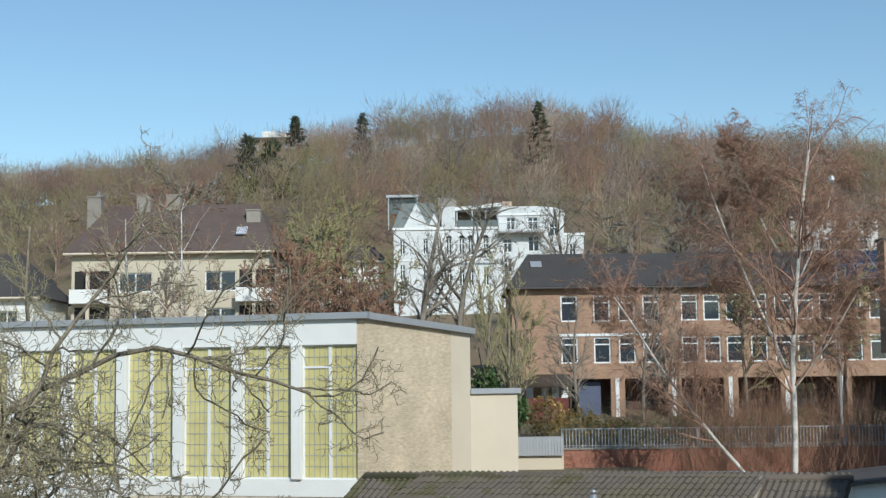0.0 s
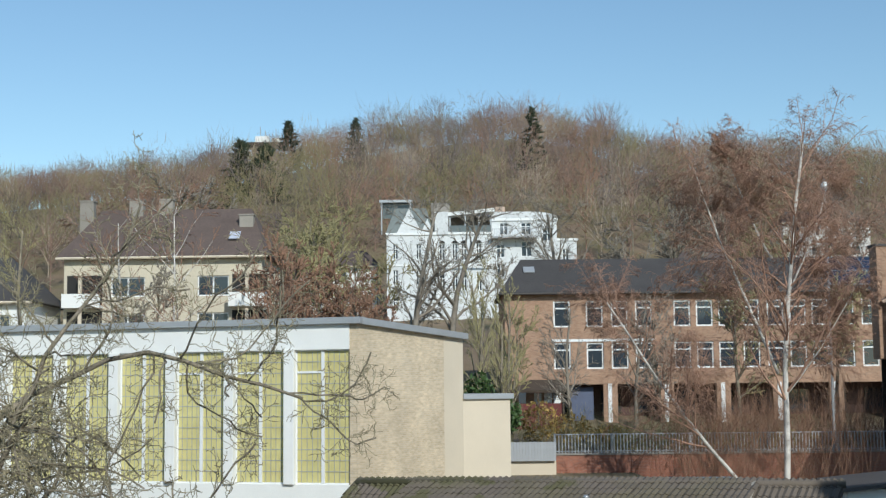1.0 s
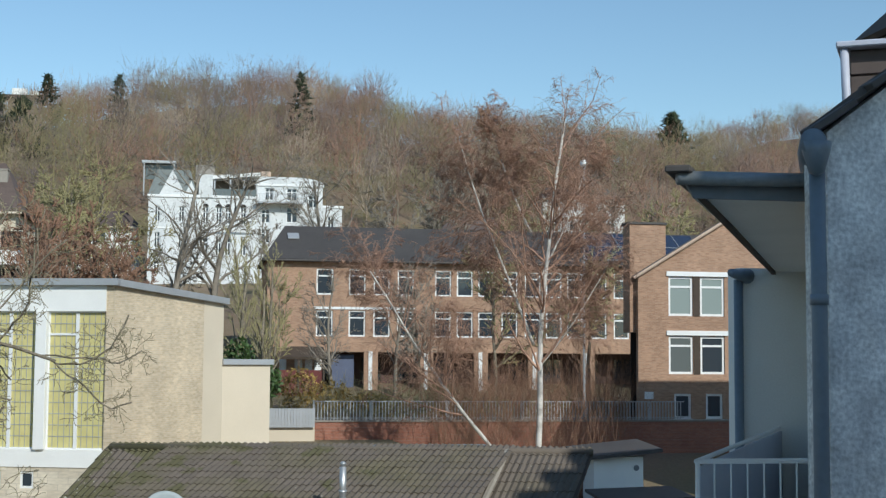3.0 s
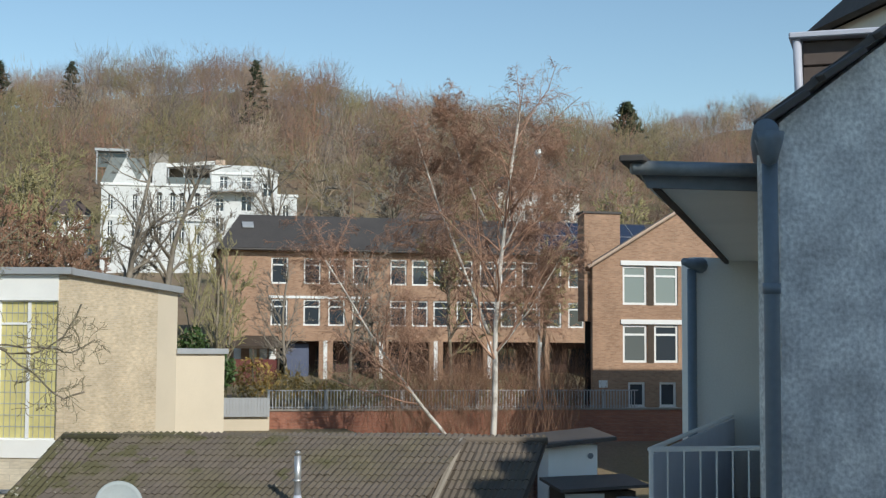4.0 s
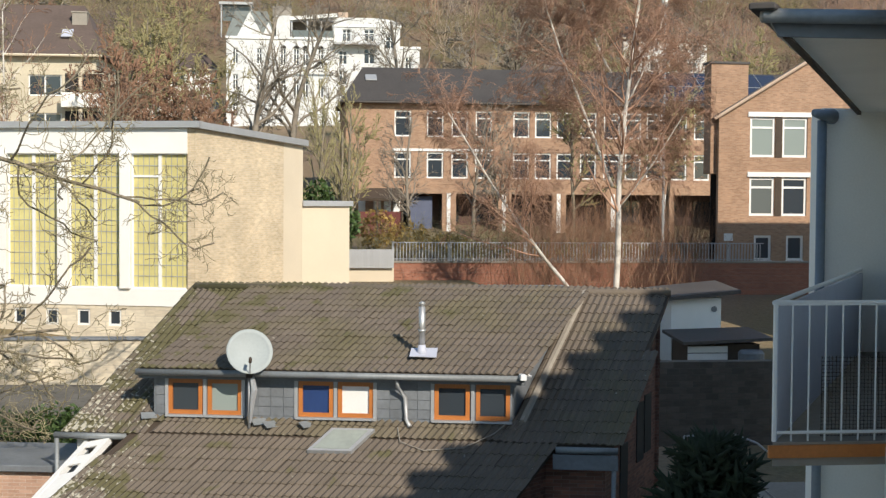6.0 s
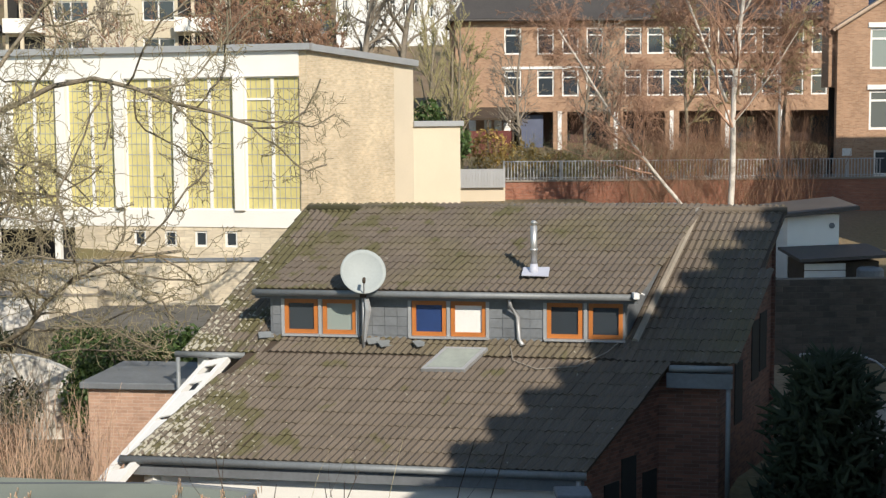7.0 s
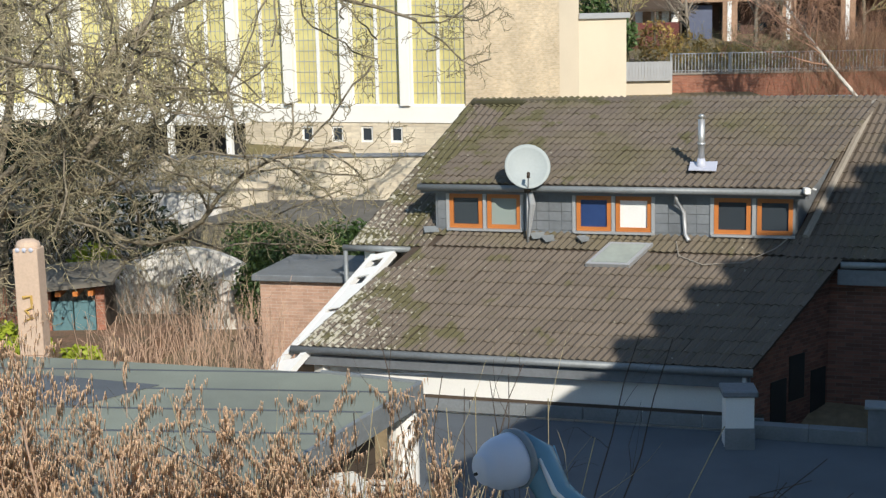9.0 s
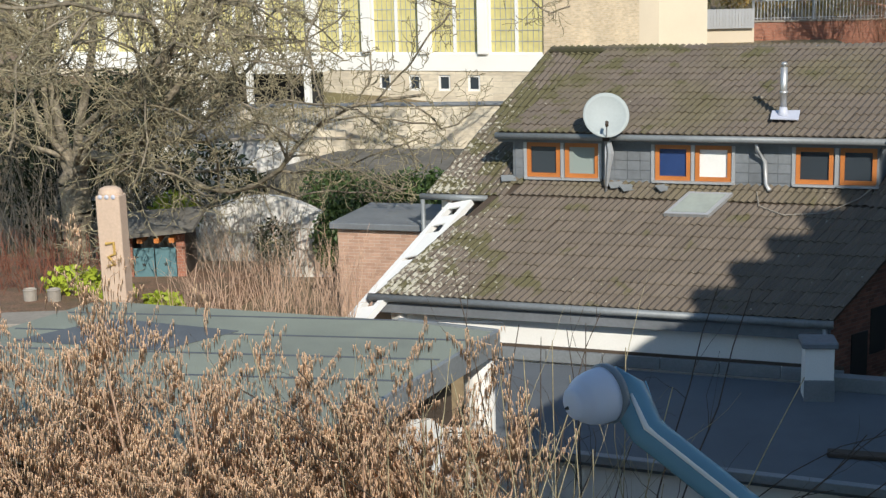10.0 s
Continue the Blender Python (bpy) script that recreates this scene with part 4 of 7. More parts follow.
    for x in (7.4, 9.2, 10.8, 12.2):
        part("loggia_post", Geo().box(x - 0.09, x + 0.09, 0.8, 0.98, 10.3, 12.25), GREY_METAL, t)
    part("loggia_rail", Geo().box(7.4, 12.2, 0.72, 0.76, 10.3, 11.1), GREY_GLASS, t)
    # right part, newer, its top falling away in a curve
    ops = [(12.8, 13.8, 7.3, 8.9), (12.8, 13.8, 5.0, 6.6), (13.2, 14.2, 9.95, 11.4), (15.7, 16.9, 9.95, 11.4), (15.7, 17.0, 7.4, 9.2), (15.7, 17.0, 4.4, 6.2), (18.2, 19.4, 9.2, 10.6)]
    block("right_front", 12.2, 19.9, 1.0, 10, b0, 11.6, ops)
    n = 10
    crown = [(12.1, 11.92), (12.1, 12.7)] + [(16.5 + 3.5 * math.sin(k * math.pi / 2 / n), 11.92 + 0.78 * math.cos(k * math.pi / 2 / n)) for k in range(n + 1)]
    part("curved_parapet", Geo().slab([(x, 0.95, zz) for x, zz in crown][::-1], 0.5), VILLA_WHITE, t, "white parapet ending in a curve")
    part("balcony_slab", Geo().box(12.2, 17.6, -0.4, 1.0, 9.5, 9.68), GREY_METAL, t, "grey balcony slab")
    part("balcony_rail", Geo().box(12.2, 17.6, -0.4, -0.36, 10.5, 10.56), GREY_METAL, t)
    for k in range(19):
        part("baluster", Geo().box(12.2 + k * 0.3, 12.24 + k * 0.3, -0.4, -0.36, 9.68, 10.5), GREY_METAL, t)
    block("east_wing", 19.9, 22.3, 2.0, 9, b0, 9.3, [(20.6, 21.4, 6.6, 8.4)])
    part("chimney", Geo().box(12.9, 14.0, 4, 5, 12.0, 13.7), PINK_STONE, t, "pinkish brick chimney")
    part("string_course", Geo().box(0.0, 12.2, -0.08, -0.003, 6.3, 6.5), WHITE_PAINT, t)
    return t


villa()


# ---- yellow house with brown roof ----
def pitched_house(name, label, loc, rz, w, d, base_drop, eave, rise, wall, roof, ops, frame=None, hip=2.5, panes=2):
    t = thing(name, label, "house", loc, rz)
    part("front_wall", pierced(Geo(), w, -base_drop, eave, 0.35, ops), wall, t)
    part("side_wall", Geo().box(0, 0.35, 0.35, d, -base_drop, eave), wall, t)
    part("side_wall", Geo().box(w - 0.35, w, 0.35, d, -base_drop, eave), wall, t)
    part("back_wall", Geo().box(0.35, w - 0.35, d - 0.35, d, -base_drop, eave), wall, t)
    # darkness behind the windows comes from this near-black wall
    part("inside_wall", Geo().box(0.35, w - 0.35, 1.8, 1.9, -base_drop, eave), HOLLOW_SHADE, t)
    for a, b, c, e in ops:
        window(t, Matrix.Translation((a, 0.12, c)), b - a, e - c, frame or WHITE_PAINT, panes=panes, bar=0.1, sill=frame or WHITE_PAINT)
    o = 0.5
    p = [(-o, -o, eave), (w + o, -o, eave), (w + o, d + o, eave), (-o, d + o, eave), (hip, d / 2, eave + rise), (w - hip, d / 2, eave + rise)]
    for q in ((0, 1, 5, 4), (2, 3, 4, 5), (1, 2, 5), (3, 0, 4)):
        part("roof_slope", Geo().slab([p[i] for i in q], 0.2), roof, t)
    part("gutter", Geo().tube([(-o, -o - 0.06, eave - 0.12), (w + o, -o - 0.06, eave - 0.12)], 0.1, 6), CREAM, t)
    return t


yb = H + 10.3 - 8.6
ops = []
for z in (5.55, 2.75):
    ops += [(3.6, 6.2, z, z + 1.5), (10.2, 12.6, z, z + 1.55), (0.9, 1.9, z - 0.5, z + 1.6), (13.4, 14.4, z - 0.4, z + 1.6)]
yh = pitched_house("yellow_house", "yellow rendered apartment house with hipped brown tile roof", (-28.2, 105, yb), -2.0, 15.1, 9.5, 4, 8.6, 4.2, YELLOW_HOUSE, BROWN_ROOF, ops, hip=1.6)
for x, y, z in ((3.9, 4.0, 12.4), (6.2, 4.2, 12.4), (12.9, 2.6, 10.9), (-0.2, 4.5, 12.4)):
    part("chimney", Geo().box(x, x + 1.1, y, y + 0.8, z - 2.5, z + 1.1, None, 0.02).box(x - 0.06, x + 1.16, y - 0.06, y + 0.86, z + 1.1, z + 1.2), PAVING, yh, "grey brick chimney")
sl = math.atan2(4.2, 5.25)
M = Matrix.Translation((12.4, 0.9, 9.95)) @ Matrix.Rotation(sl, 4, 'X')
part("skylight", Geo().box(0, 0.8, 0, 1.0, 0, 0.1, M, 0.01), PALE_PLASTIC, yh, "pale roof window")
for x in (0.15, 12.75):
    for z in (4.7, 1.95):
        # no recess is cut: a near-black panel on the wall paints its shade
        part("balcony_recess", Geo().box(x + 0.1, x + 2.8, -0.02, 0.0, z + 0.25, z + 2.5), HOLLOW_SHADE, yh, "flat near-black panel for the shade of a balcony recess")
        part("balcony_column", Geo().box(x + 1.25, x + 1.5, -1.05, -0.85, z + 1.05, z + 2.6), CREAM, yh)
        part("balcony", Geo().box(x, x + 2.9, -1.1, 0, z, z + 0.18).box(x, x + 2.9, -1.1, -1.02, z + 0.18, z + 1.05), WHITE, yh, "white balcony")
ops = [(x, x + 1.6, z, z + 1.4) for z in (4.2, 1.4) for x in (1.0, 4.0, 7.2, 10.2)]
pitched_house("grey_house", "white rendered house behind bare branches", (-42.5, 100, yb - 1.6), 0, 13.0, 9, 5, 6.6, 3.6, WHITE, DARK_ROOF, ops, hip=2.5)
# small houses under the hill
ops = [(x, x + 1.3, z, z + 1.5) for z in (1.2, 4.2) for x in (1.2, 4.2, 7.2, 10.2)]
for (x, y, w, lab) in ((30, 168, 12, 0), (50, 150, 14, 1), (66, 150, 13, 2), (82, 152, 14, 3), (-16, 165, 9, 4), (52, 205, 13, 5)):
    k = (WHITE, PINK_STONE, YELLOW_HOUSE, WHITE, WHITE, WHITE)[lab]
    pitched_house("hillside_house", ("white", "pinkish", "yellowish", "white", "white", "white")[lab] + " rendered house half hidden by trees", (x, y, G(x + 5, y) - 0.4), 0, w, 8, 3, 6.2, 2.2, k, (BROWN_ROOF, DARK_ROOF)[lab % 2], [o for o in ops if o[1] < w - 0.5], hip=1.5)

# ---- mast and platform on the hilltop ----
mast = thing("hilltop_station", "low dark building with white cabins and masts on the hilltop", "building", (-53, 412, G(-53, 412) + 5.5))
part("building", Geo().box(-7, 7.5, 0, 8, 7.1, 8.0, None, 0.1).box(-2, 4, 1, 7, -9, 7.1), DARK_WOOD, mast)
part("cabin", Geo().box(-1, 3.2, 1, 4, 8.0, 10.0, None, 0.1).box(4.0, 6.6, 1, 4, 8.0, 9.4), WHITE, mast)
for x, h in ((0.5, 13.0), (2.0, 11.8), (4.2, 11.2), (5.2, 12.4)):
    part("mast", Geo().tube([(x, 2, 8.0), (x, 2, h)], 0.12, 6), GREY_METAL, mast)


# ---- house with the tiled roof and the long dormer ----
GA, PA = Vector((0.9759, -0.2182, 0)), Vector((0.2182, 0.9759, 0))     # along the eaves, and up the slope on plan
RO = Vector((-5.16, 26.95, H - 6.57))                                  # left end of the lower eaves
PITCH = radians(31.18)


def rp(u, w, n=0.0):
    """A point of the main roof: u along the eaves, w up the slope, n off the surface."""
    return RO + GA * u + PA * (w * math.cos(PITCH) - n * math.sin(PITCH)) + Vector((0, 0, w * math.sin(PITCH) + n * math.cos(PITCH)))


def tile_shape(shear, tw=0.30, tl=0.345):
    """One interlocking tile with two waves: points in (u, w, n) and faces."""
    k = np.linspace(0, 1, 9)
    h = 0.021 * (1 - np.cos(4 * np.pi * k))
    front = [(tw * a, 0, 0.024 + b) for a, b in zip(k, h)]
    back = [(tw * a + shear * tl * 1.08, tl * 1.08, 0.006 + b) for a, b in zip(k, h)]
    lip = [(tw * a, 0.004, 0.004 + b * 0.8) for a, b in zip(k, h)]
    f = [(i, i + 1, 10 + i, 9 + i) for i in range(8)] + [(18 + i, 19 + i, i + 1, i) for i in range(8)]
    return np.array(front + back + lip), f


def tile_house():
    t = thing("tiled_house", "brick house with dark grey-brown tile roof and long slate dormer", "house", (*RO[:2], G(-2, 24)))
    base = Vector(t.location)
    L = lambda v: Vector(v) - base
    SL = 8.42
    r = np.random.default_rng(3)
    # boards under the tiles
    def deck(name, uw, th=0.14):
        q = [L(rp(u, w, -0.004)) for u, w in uw]
        part(name, Geo().slab(q, th), DARK_WOOD, t, "dark roof boarding")
    deck("roof_deck", [(0, 0), (8.94, 0), (10.45, 3.1), (1.6, 3.1)])
    deck("roof_deck", [(0.12, 3.1), (11.6, 3.1), (11.75, 3.66), (0.28, 3.66)])
    deck("roof_deck", [(0.28, 3.66), (2.04, 3.66), (3.36, SL), (1.70, SL)])
    deck("roof_deck", [(9.54, 3.66), (11.75, 3.66), (12.97, SL), (10.86, SL)])
    # dormer
    eave_h, eave_z, ridge_h = 2.85, H - 3.60, SL * math.cos(PITCH)
    ridge_z = RO.z + SL * math.sin(PITCH) + 0.06
    dp = math.atan2(ridge_z - eave_z, ridge_h - eave_h)
    DL = math.hypot(ridge_z - eave_z, ridge_h - eave_h)

    def dr(u, w, n=0.0):
        return RO + GA * u + PA * (eave_h + w * math.cos(dp) - n * math.sin(dp)) + Vector((0, 0, eave_z - RO.z + w * math.sin(dp) + n * math.cos(dp)))
    part("dormer_deck", Geo().slab([L(dr(1.75, 0, -0.004)), L(dr(9.78, 0, -0.004)), L(dr(10.95, DL, -0.004)), L(dr(3.2, DL, -0.004))], 0.12), DARK_WOOD, t)
    fh = 3.66 * math.cos(PITCH)
    F = Matrix.Translation(L(RO + GA * 2.04 + PA * fh)) @ Matrix.Rotation(math.atan2(GA.y, GA.x), 4, 'Z')   # dormer front: x along, y in
    z0, z1 = 3.66 * math.sin(PITCH) - 0.05, eave_z - RO.z - 0.02
    ow = [(0.27, 1.00), (1.11, 1.84), (3.05, 3.78), (3.88, 4.62), (5.90, 6.63), (6.76, 7.46)]
    sill = z0 + 0.14
    ops = [(a, b, sill, sill + 0.74) for a, b in ow]
    part("dormer_front", pierced(Geo(), 7.5, z0, z1, 0.12, ops, F), SLATE, t, "slate-clad dormer front")
    # slates hung on the front between the windows
    for a, b in ((0.0, 0.22), (1.92, 3.0), (4.68, 5.84)):
        n = max(1, round((b - a) / 0.27))
        for i in range(n):
            for k in range(4):
                s = (b - a) / n
                part("slate", Geo().box(a + i * s + 0.004, a + (i + 1) * s - 0.004, -0.014 - 0.003 * ((i + k) % 2), -0.003, z0 + 0.14 + k * 0.2, z0 + 0.33 + k * 0.2, F), SLATE, t)
    part("dormer_inside", Geo().box(0, 7.5, 1.0, 1.05, z0 - 0.2, z1, F), HOLLOW_SHADE, t)
    blind = (GLASS, CURTAIN_GLASS, mat("blue_curtain", (0.02, 0.05, 0.16), 0.4, 0.2, 8, 2, 0.1), WHITE_PAINT, GLASS, GLASS)
    for (a, b, c, d), bl in zip(ops, blind):
        w = window(t, F @ Matrix.Translation((a, -0.02, c)), b - a, d - c, ORANGE_WOOD, bar=0.085, deep=0.1, glass=bl, sill=GREY_METAL, name="dormer_window")
    for x in (1.055, 3.83, 6.695, 0.235, 1.875, 3.0, 4.66, 5.86):
        part("window_post", Geo().box(x - 0.035, x + 0.035, -0.045, -0.003, sill - 0.06, z1, F), GREY_METAL, t, "grey post beside window")
    # cheeks
    for u in (2.04, 9.5):
        q = [L(RO + GA * u + PA * fh + Vector((0, 0, z0))), L(rp(u + 0.27 * (SL - 3.66), SL)), L(RO + GA * u + PA * fh + Vector((0, 0, z1)))]
        part("dormer_cheek", Geo().slab(q, 0.06), SLATE, t, "slate dormer cheek")
    # gutters and fascias
    part("dormer_fascia", Geo().box(-0.32, 7.78, -0.20, -0.16, z1 - 0.2, z1 + 0.02, F), SLATE, t, "dark fascia board")
    part("dormer_soffit", Geo().box(-0.32, 7.78, -0.16, 0.0, z1 - 0.03, z1, F), DARK_WOOD, t)

    def gutter(a, b, r0=0.07):
        part("gutter", Geo().tube([L(a), L(b)], r0, 10), ZINC, t, "grey zinc gutter", smooth=True)
    gutter(dr(1.7, -0.06, -0.06), dr(9.8, -0.06, -0.06))
    gutter(rp(-0.15, -0.07, -0.05), rp(9.0, -0.07, -0.05), 0.08)
    gutter(rp(0.0, 3.08, -0.05), rp(1.55, 3.08, -0.05))
    gutter(rp(10.45, 3.0, -0.05), rp(11.7, 3.0, -0.05))
    pz = z1 - 0.1
    part("downpipe", Geo().tube([F @ Vector(p) for p in ((5.15, -0.24, pz), (5.15, -0.2, pz - 0.18), (5.3, -0.08, pz - 0.42), (5.32, -0.07, z0 + 0.12), (5.42, -0.22, z0 + 0.02))], 0.045, 8), GREY_METAL, t, "pale downpipe", smooth=True)
    part("downpipe", Geo().tube([L(rp(0.05, 3.05, -0.1)), L(rp(0.05, 3.05, -0.1)) - Vector((0, 0, 2))], 0.05, 8), ZINC, t, smooth=True)
    # ridge and flashing
    part("ridge_cap", Geo().tube([L(rp(1.7, SL, 0.03)), L(rp(13.0, SL, 0.03))], 0.09, 8), TILE, t, "row of ridge tiles", smooth=True)
    part("verge_flashing", Geo().tube([L(rp(9.75, 3.7, 0.05)), L(rp(11.02, SL, 0.05))], 0.075, 6), PAVING, t, "pale flashing beside the dormer")
    part("roof_skylight", Geo().slab([L(rp(5.45, 2.62, 0.12)), L(rp(6.35, 2.62, 0.12)), L(rp(6.75, 3.32, 0.12)), L(rp(5.85, 3.32, 0.12))], 0.09), GREY_METAL, t, "flat roof window")
    part("skylight_pane", Geo().slab([L(rp(5.56, 2.68, 0.126)), L(rp(6.30, 2.68, 0.126)), L(rp(6.62, 3.26, 0.126)), L(rp(5.9, 3.26, 0.126))], 0.004), mat("dusty_glass", (0.30, 0.33, 0.30), 0.25, 0.2, 12, 3, 0), t)
    # walls
    zg = -2.0
    def wall(name, a, b, m, ta=0.0, tb=0.0, lab="", lo=None):
        a, b = Vector(a), Vector(b)
        d = Vector((b.x - a.x, b.y - a.y, 0))
        n = Vector((-d.y, d.x, 0)).normalized() * 0.3
        g = Geo().prism([(a.x, a.y), (b.x, b.y), (b.x + n.x, b.y + n.y), (a.x + n.x, a.y + n.y)], zg if lo is None else lo, [a.z + ta, b.z + tb, b.z + tb, a.z + ta])
        part(name, g, m, t, lab)
    c = [L(rp(u, w, -0.15)) for u, w in ((0.2, 0.25), (8.7, 0.25), (10.25, 3.2), (11.45, 3.2), (12.75, SL - 0.1), (1.8, SL - 0.1), (0.4, 3.3), (1.8, 3.3))]
    wall("front_wall", c[0], c[1], WHITE, lab="white painted front wall")
    part("eaves_band", Geo().slab([L(rp(-0.1, 0.0, -0.16)), L(rp(8.95, 0.0, -0.16)), L(rp(8.95, 0.0, -0.16)) + Vector((0, 0, -0.26)), L(rp(-0.1, 0.0, -0.16)) + Vector((0, 0, -0.26))], 0.05), SLATE, t, "dark band under the eaves")
    wall("gable_wall", c[1], c[2], OLD_BRICK, lab="brown brick gable wall")
    wall("step_wall", c[2], c[3], OLD_BRICK, lab="brown brick return wall")
    wall("gable_wall", c[3], c[4], OLD_BRICK, lab="brown brick gable wall")
    wall("back_wall", c[4], c[5], OLD_BRICK)
    wall("left_wall", c[5], c[6], WHITE)
    wall("left_wall", c[7], c[0], WHITE)
    part("step_eave", Geo().slab([L(rp(10.4, 2.95, -0.12)), L(rp(11.7, 2.95, -0.12)), L(rp(11.7, 2.95, -0.12)) - Vector((0, 0, 0.3)), L(rp(10.4, 2.95, -0.12)) - Vector((0, 0, 0.3))], 0.05), SLATE, t)
    dirg = (c[2] - c[1]).normalized()
    for k, dz in ((0.35, 1.5), (0.55, 1.4), (0.8, 2.2)):
        p = c[1] + (c[2] - c[1]) * k
        A = Matrix.Translation((p.x, p.y, p.z - dz - 0.5)) @ Matrix.Rotation(math.atan2(dirg.y, dirg.x), 4, 'Z')
        part("gable_window", Geo().box(0, 0.5, -0.02, 0.1, 0, 0.9, A), HOLLOW_SHADE, t, "dark narrow window")
    d2 = (c[4] - c[3]).normalized()
    for k, dz in ((0.25, 1.2), (0.55, 1.3), (0.7, 1.6)):
        p = c[3] + (c[4] - c[3]) * k
        A = Matrix.Translation((p.x, p.y, p.z - dz - 0.9)) @ Matrix.Rotation(math.atan2(d2.y, d2.x), 4, 'Z')
        part("gable_window", Geo().box(0, 0.6, -0.02, 0.1, 0, 1.3, A), HOLLOW_SHADE, t, "dark narrow window")
    part("downpipe", Geo().tube([L(rp(11.62, 3.0, -0.1)), L(rp(11.62, 3.0, -0.1)) - Vector((0, 0, 3))], 0.05, 8), ZINC, t, smooth=True)
    part("downpipe", Geo().tube([L(rp(8.85, -0.05, -0.1)), L(rp(8.85, -0.05, -0.12)) - Vector((0, 0, 0.8))], 0.05, 8), GREY_METAL, t, smooth=True)
    # white open timber frame along the left verge
    lad = Geo()
    a0, a1 = L(rp(-0.1, -0.9, -0.05)), L(rp(1.15, 3.05, -0.05))
    off = GA * -0.45 + Vector((0, 0, -0.10))
    for o in (Vector((0, 0, 0)), off):
        d = (a1 - a0).normalized()
        up = Vector((0, 0, 1))
        s = d.cross(up).normalized() * 0.06
        q = [a0 + o - s, a1 + o - s, a1 + o + s, a0 + o + s]
        part("verge_beam", Geo().slab([tuple(p) for p in q][::-1], 0.14), WHITE_PAINT, t, "white timber beam")
    for k, e in ((0.0, 0.16), (0.24, 0.52), (0.55, 0.74), (0.81, 0.88), (0.95, 1.0)):
        p, p2 = a0 + (a1 - a0) * k, a0 + (a1 - a0) * e
        q = [p, p + off, p2 + off, p2]
        part("verge_board", Geo().slab([tuple(v - Vector((0, 0, 0.012))) for v in q][::-1], 0.03), WHITE_PAINT, t, "white timber cross board")
    # tiles: the lowest rows one by one, the others joined
    single = 0
    rest_v, rest_f = [], []
    shapes = {}
    def lay(zone, point, u_left, u_right, w0, w1, shear):
        nonlocal single
        pts, faces = tile_shape(shear)
        rows = int((w1 - w0) / 0.345)
        for j in range(rows + 1):
            w = w0 + j * 0.345
            if w > w1 - 0.1:
                break
            ul, ur = u_left(w + 0.17), u_right(w + 0.17)
            start = u_left(w0) + shear * (w - w0)
            u = start + 0.30 * math.ceil((ul - start) / 0.30 - 0.6)
            while u < ur - 0.12:
                jit = r.normal(0, 0.005, 3)
                loc = [point(*(np.array([u, w, 0]) + p + jit * [1, 1, 0.8])) for p in pts] if not (zone == 0 and single < 300) else None
                if loc is None:
                    if zone not in shapes:
                        o = point(0, 0, 0)
                        me = bpy.data.meshes.new("tile")
                        me.from_pydata([(point(*p) - o)[:] for p in pts], [], faces)
                        me.materials.append(TILE)
                        shapes[zone] = me
                    ob = part("tile", shapes[zone], TILE, t, m=Matrix.Translation(L(point(u + jit[0], w + jit[1], jit[2] * 0.8))))
                    single += 1
                else:
                    o = len(rest_v)
                    rest_v.extend([L(p)[:] for p in loc])
                    rest_f.extend([tuple(i + o for i in f) for f in faces])
                u += 0.30
    lay(0, rp, lambda w: 0.52 * w, lambda w: 8.94 + 0.48 * w, -0.03, 3.15, 0.48)
    lay(1, rp, lambda w: 0.13 + 0.29 * (w - 3.13), lambda w: 2.04 + 0.27 * (w - 3.66), 3.1, SL, 0.28)
    lay(2, rp, lambda w: 2.04, lambda w: 9.6, 3.15, 3.66, 0.45)
    lay(3, rp, lambda w: (9.54 + 0.27 * (w - 3.66)), lambda w: 11.6 + 0.25 * (w - 3), 3.1, SL, 0.27)
    lay(4, dr, lambda w: 1.78 + 0.30 * w, lambda w: 9.75 + 0.26 * w, -0.03, DL, 0.28)
    me = bpy.data.meshes.new("roof_tiling")
    me.from_pydata(rest_v, [], rest_f)
    me.materials.append(TILE)
    ob = part("roof_tiling", me, TILE, t, "dark grey-brown interlocking roof tiles")
    tagged(ob, kind="stuff")
    # things on the roof
    P = rp(4.11, 3.34, 0.05)
    dish = thing("satellite_dish", "pale grey satellite dish on a pole on the tiled roof", "satellite dish", P)
    part("pole", Geo().tube([(0, 0, -0.05), (0, 0, 1.2)], 0.03, 8), GREY_METAL, dish, smooth=True)
    D = Matrix.Translation((0, -0.12, 1.58)) @ Matrix.Rotation(radians(8), 4, 'Z') @ Matrix.Rotation(radians(68), 4, 'X')
    prof = [(0.0, 0.0), (0.15, 0.006), (0.3, 0.028), (0.4, 0.055), (0.475, 0.085), (0.48, 0.075), (0.4, 0.04), (0.3, 0.012), (0.15, -0.01), (0.0, -0.016)]
    part("reflector", Geo().lathe(prof, 32, D), DISH_GREY, dish, "pale grey round reflector", smooth=True)
    part("feed_arm", Geo().tube([(0, -0.1, 1.15), (0.02, -0.38, 1.18), (0.03, -0.58, 1.45)], 0.014, 6), GREY_METAL, dish)
    part("feed_head", Geo().tube([(0.03, -0.62, 1.44), (0.03, -0.5, 1.5)], 0.035, 10), DARK_WOOD, dish)
    part("bracket", Geo().box(-0.07, 0.07, -0.12, 0.05, 1.05, 1.25, None, 0.01), DARK_WOOD, dish)
    part("cable_bundle", Geo().tube([(0.05, -0.05, 1.1), (0.1, -0.08, 0.8), (0.06, -0.06, 0.5), (0.02, -0.04, 0.1)], [0.05, 0.07, 0.05, 0.02], 6), GREY_METAL, dish)
    flue = thing("flue_pipe", "shiny steel flue pipe with a cap on the tiled roof", "flue", dr(7.62, 0.75, 0.03))
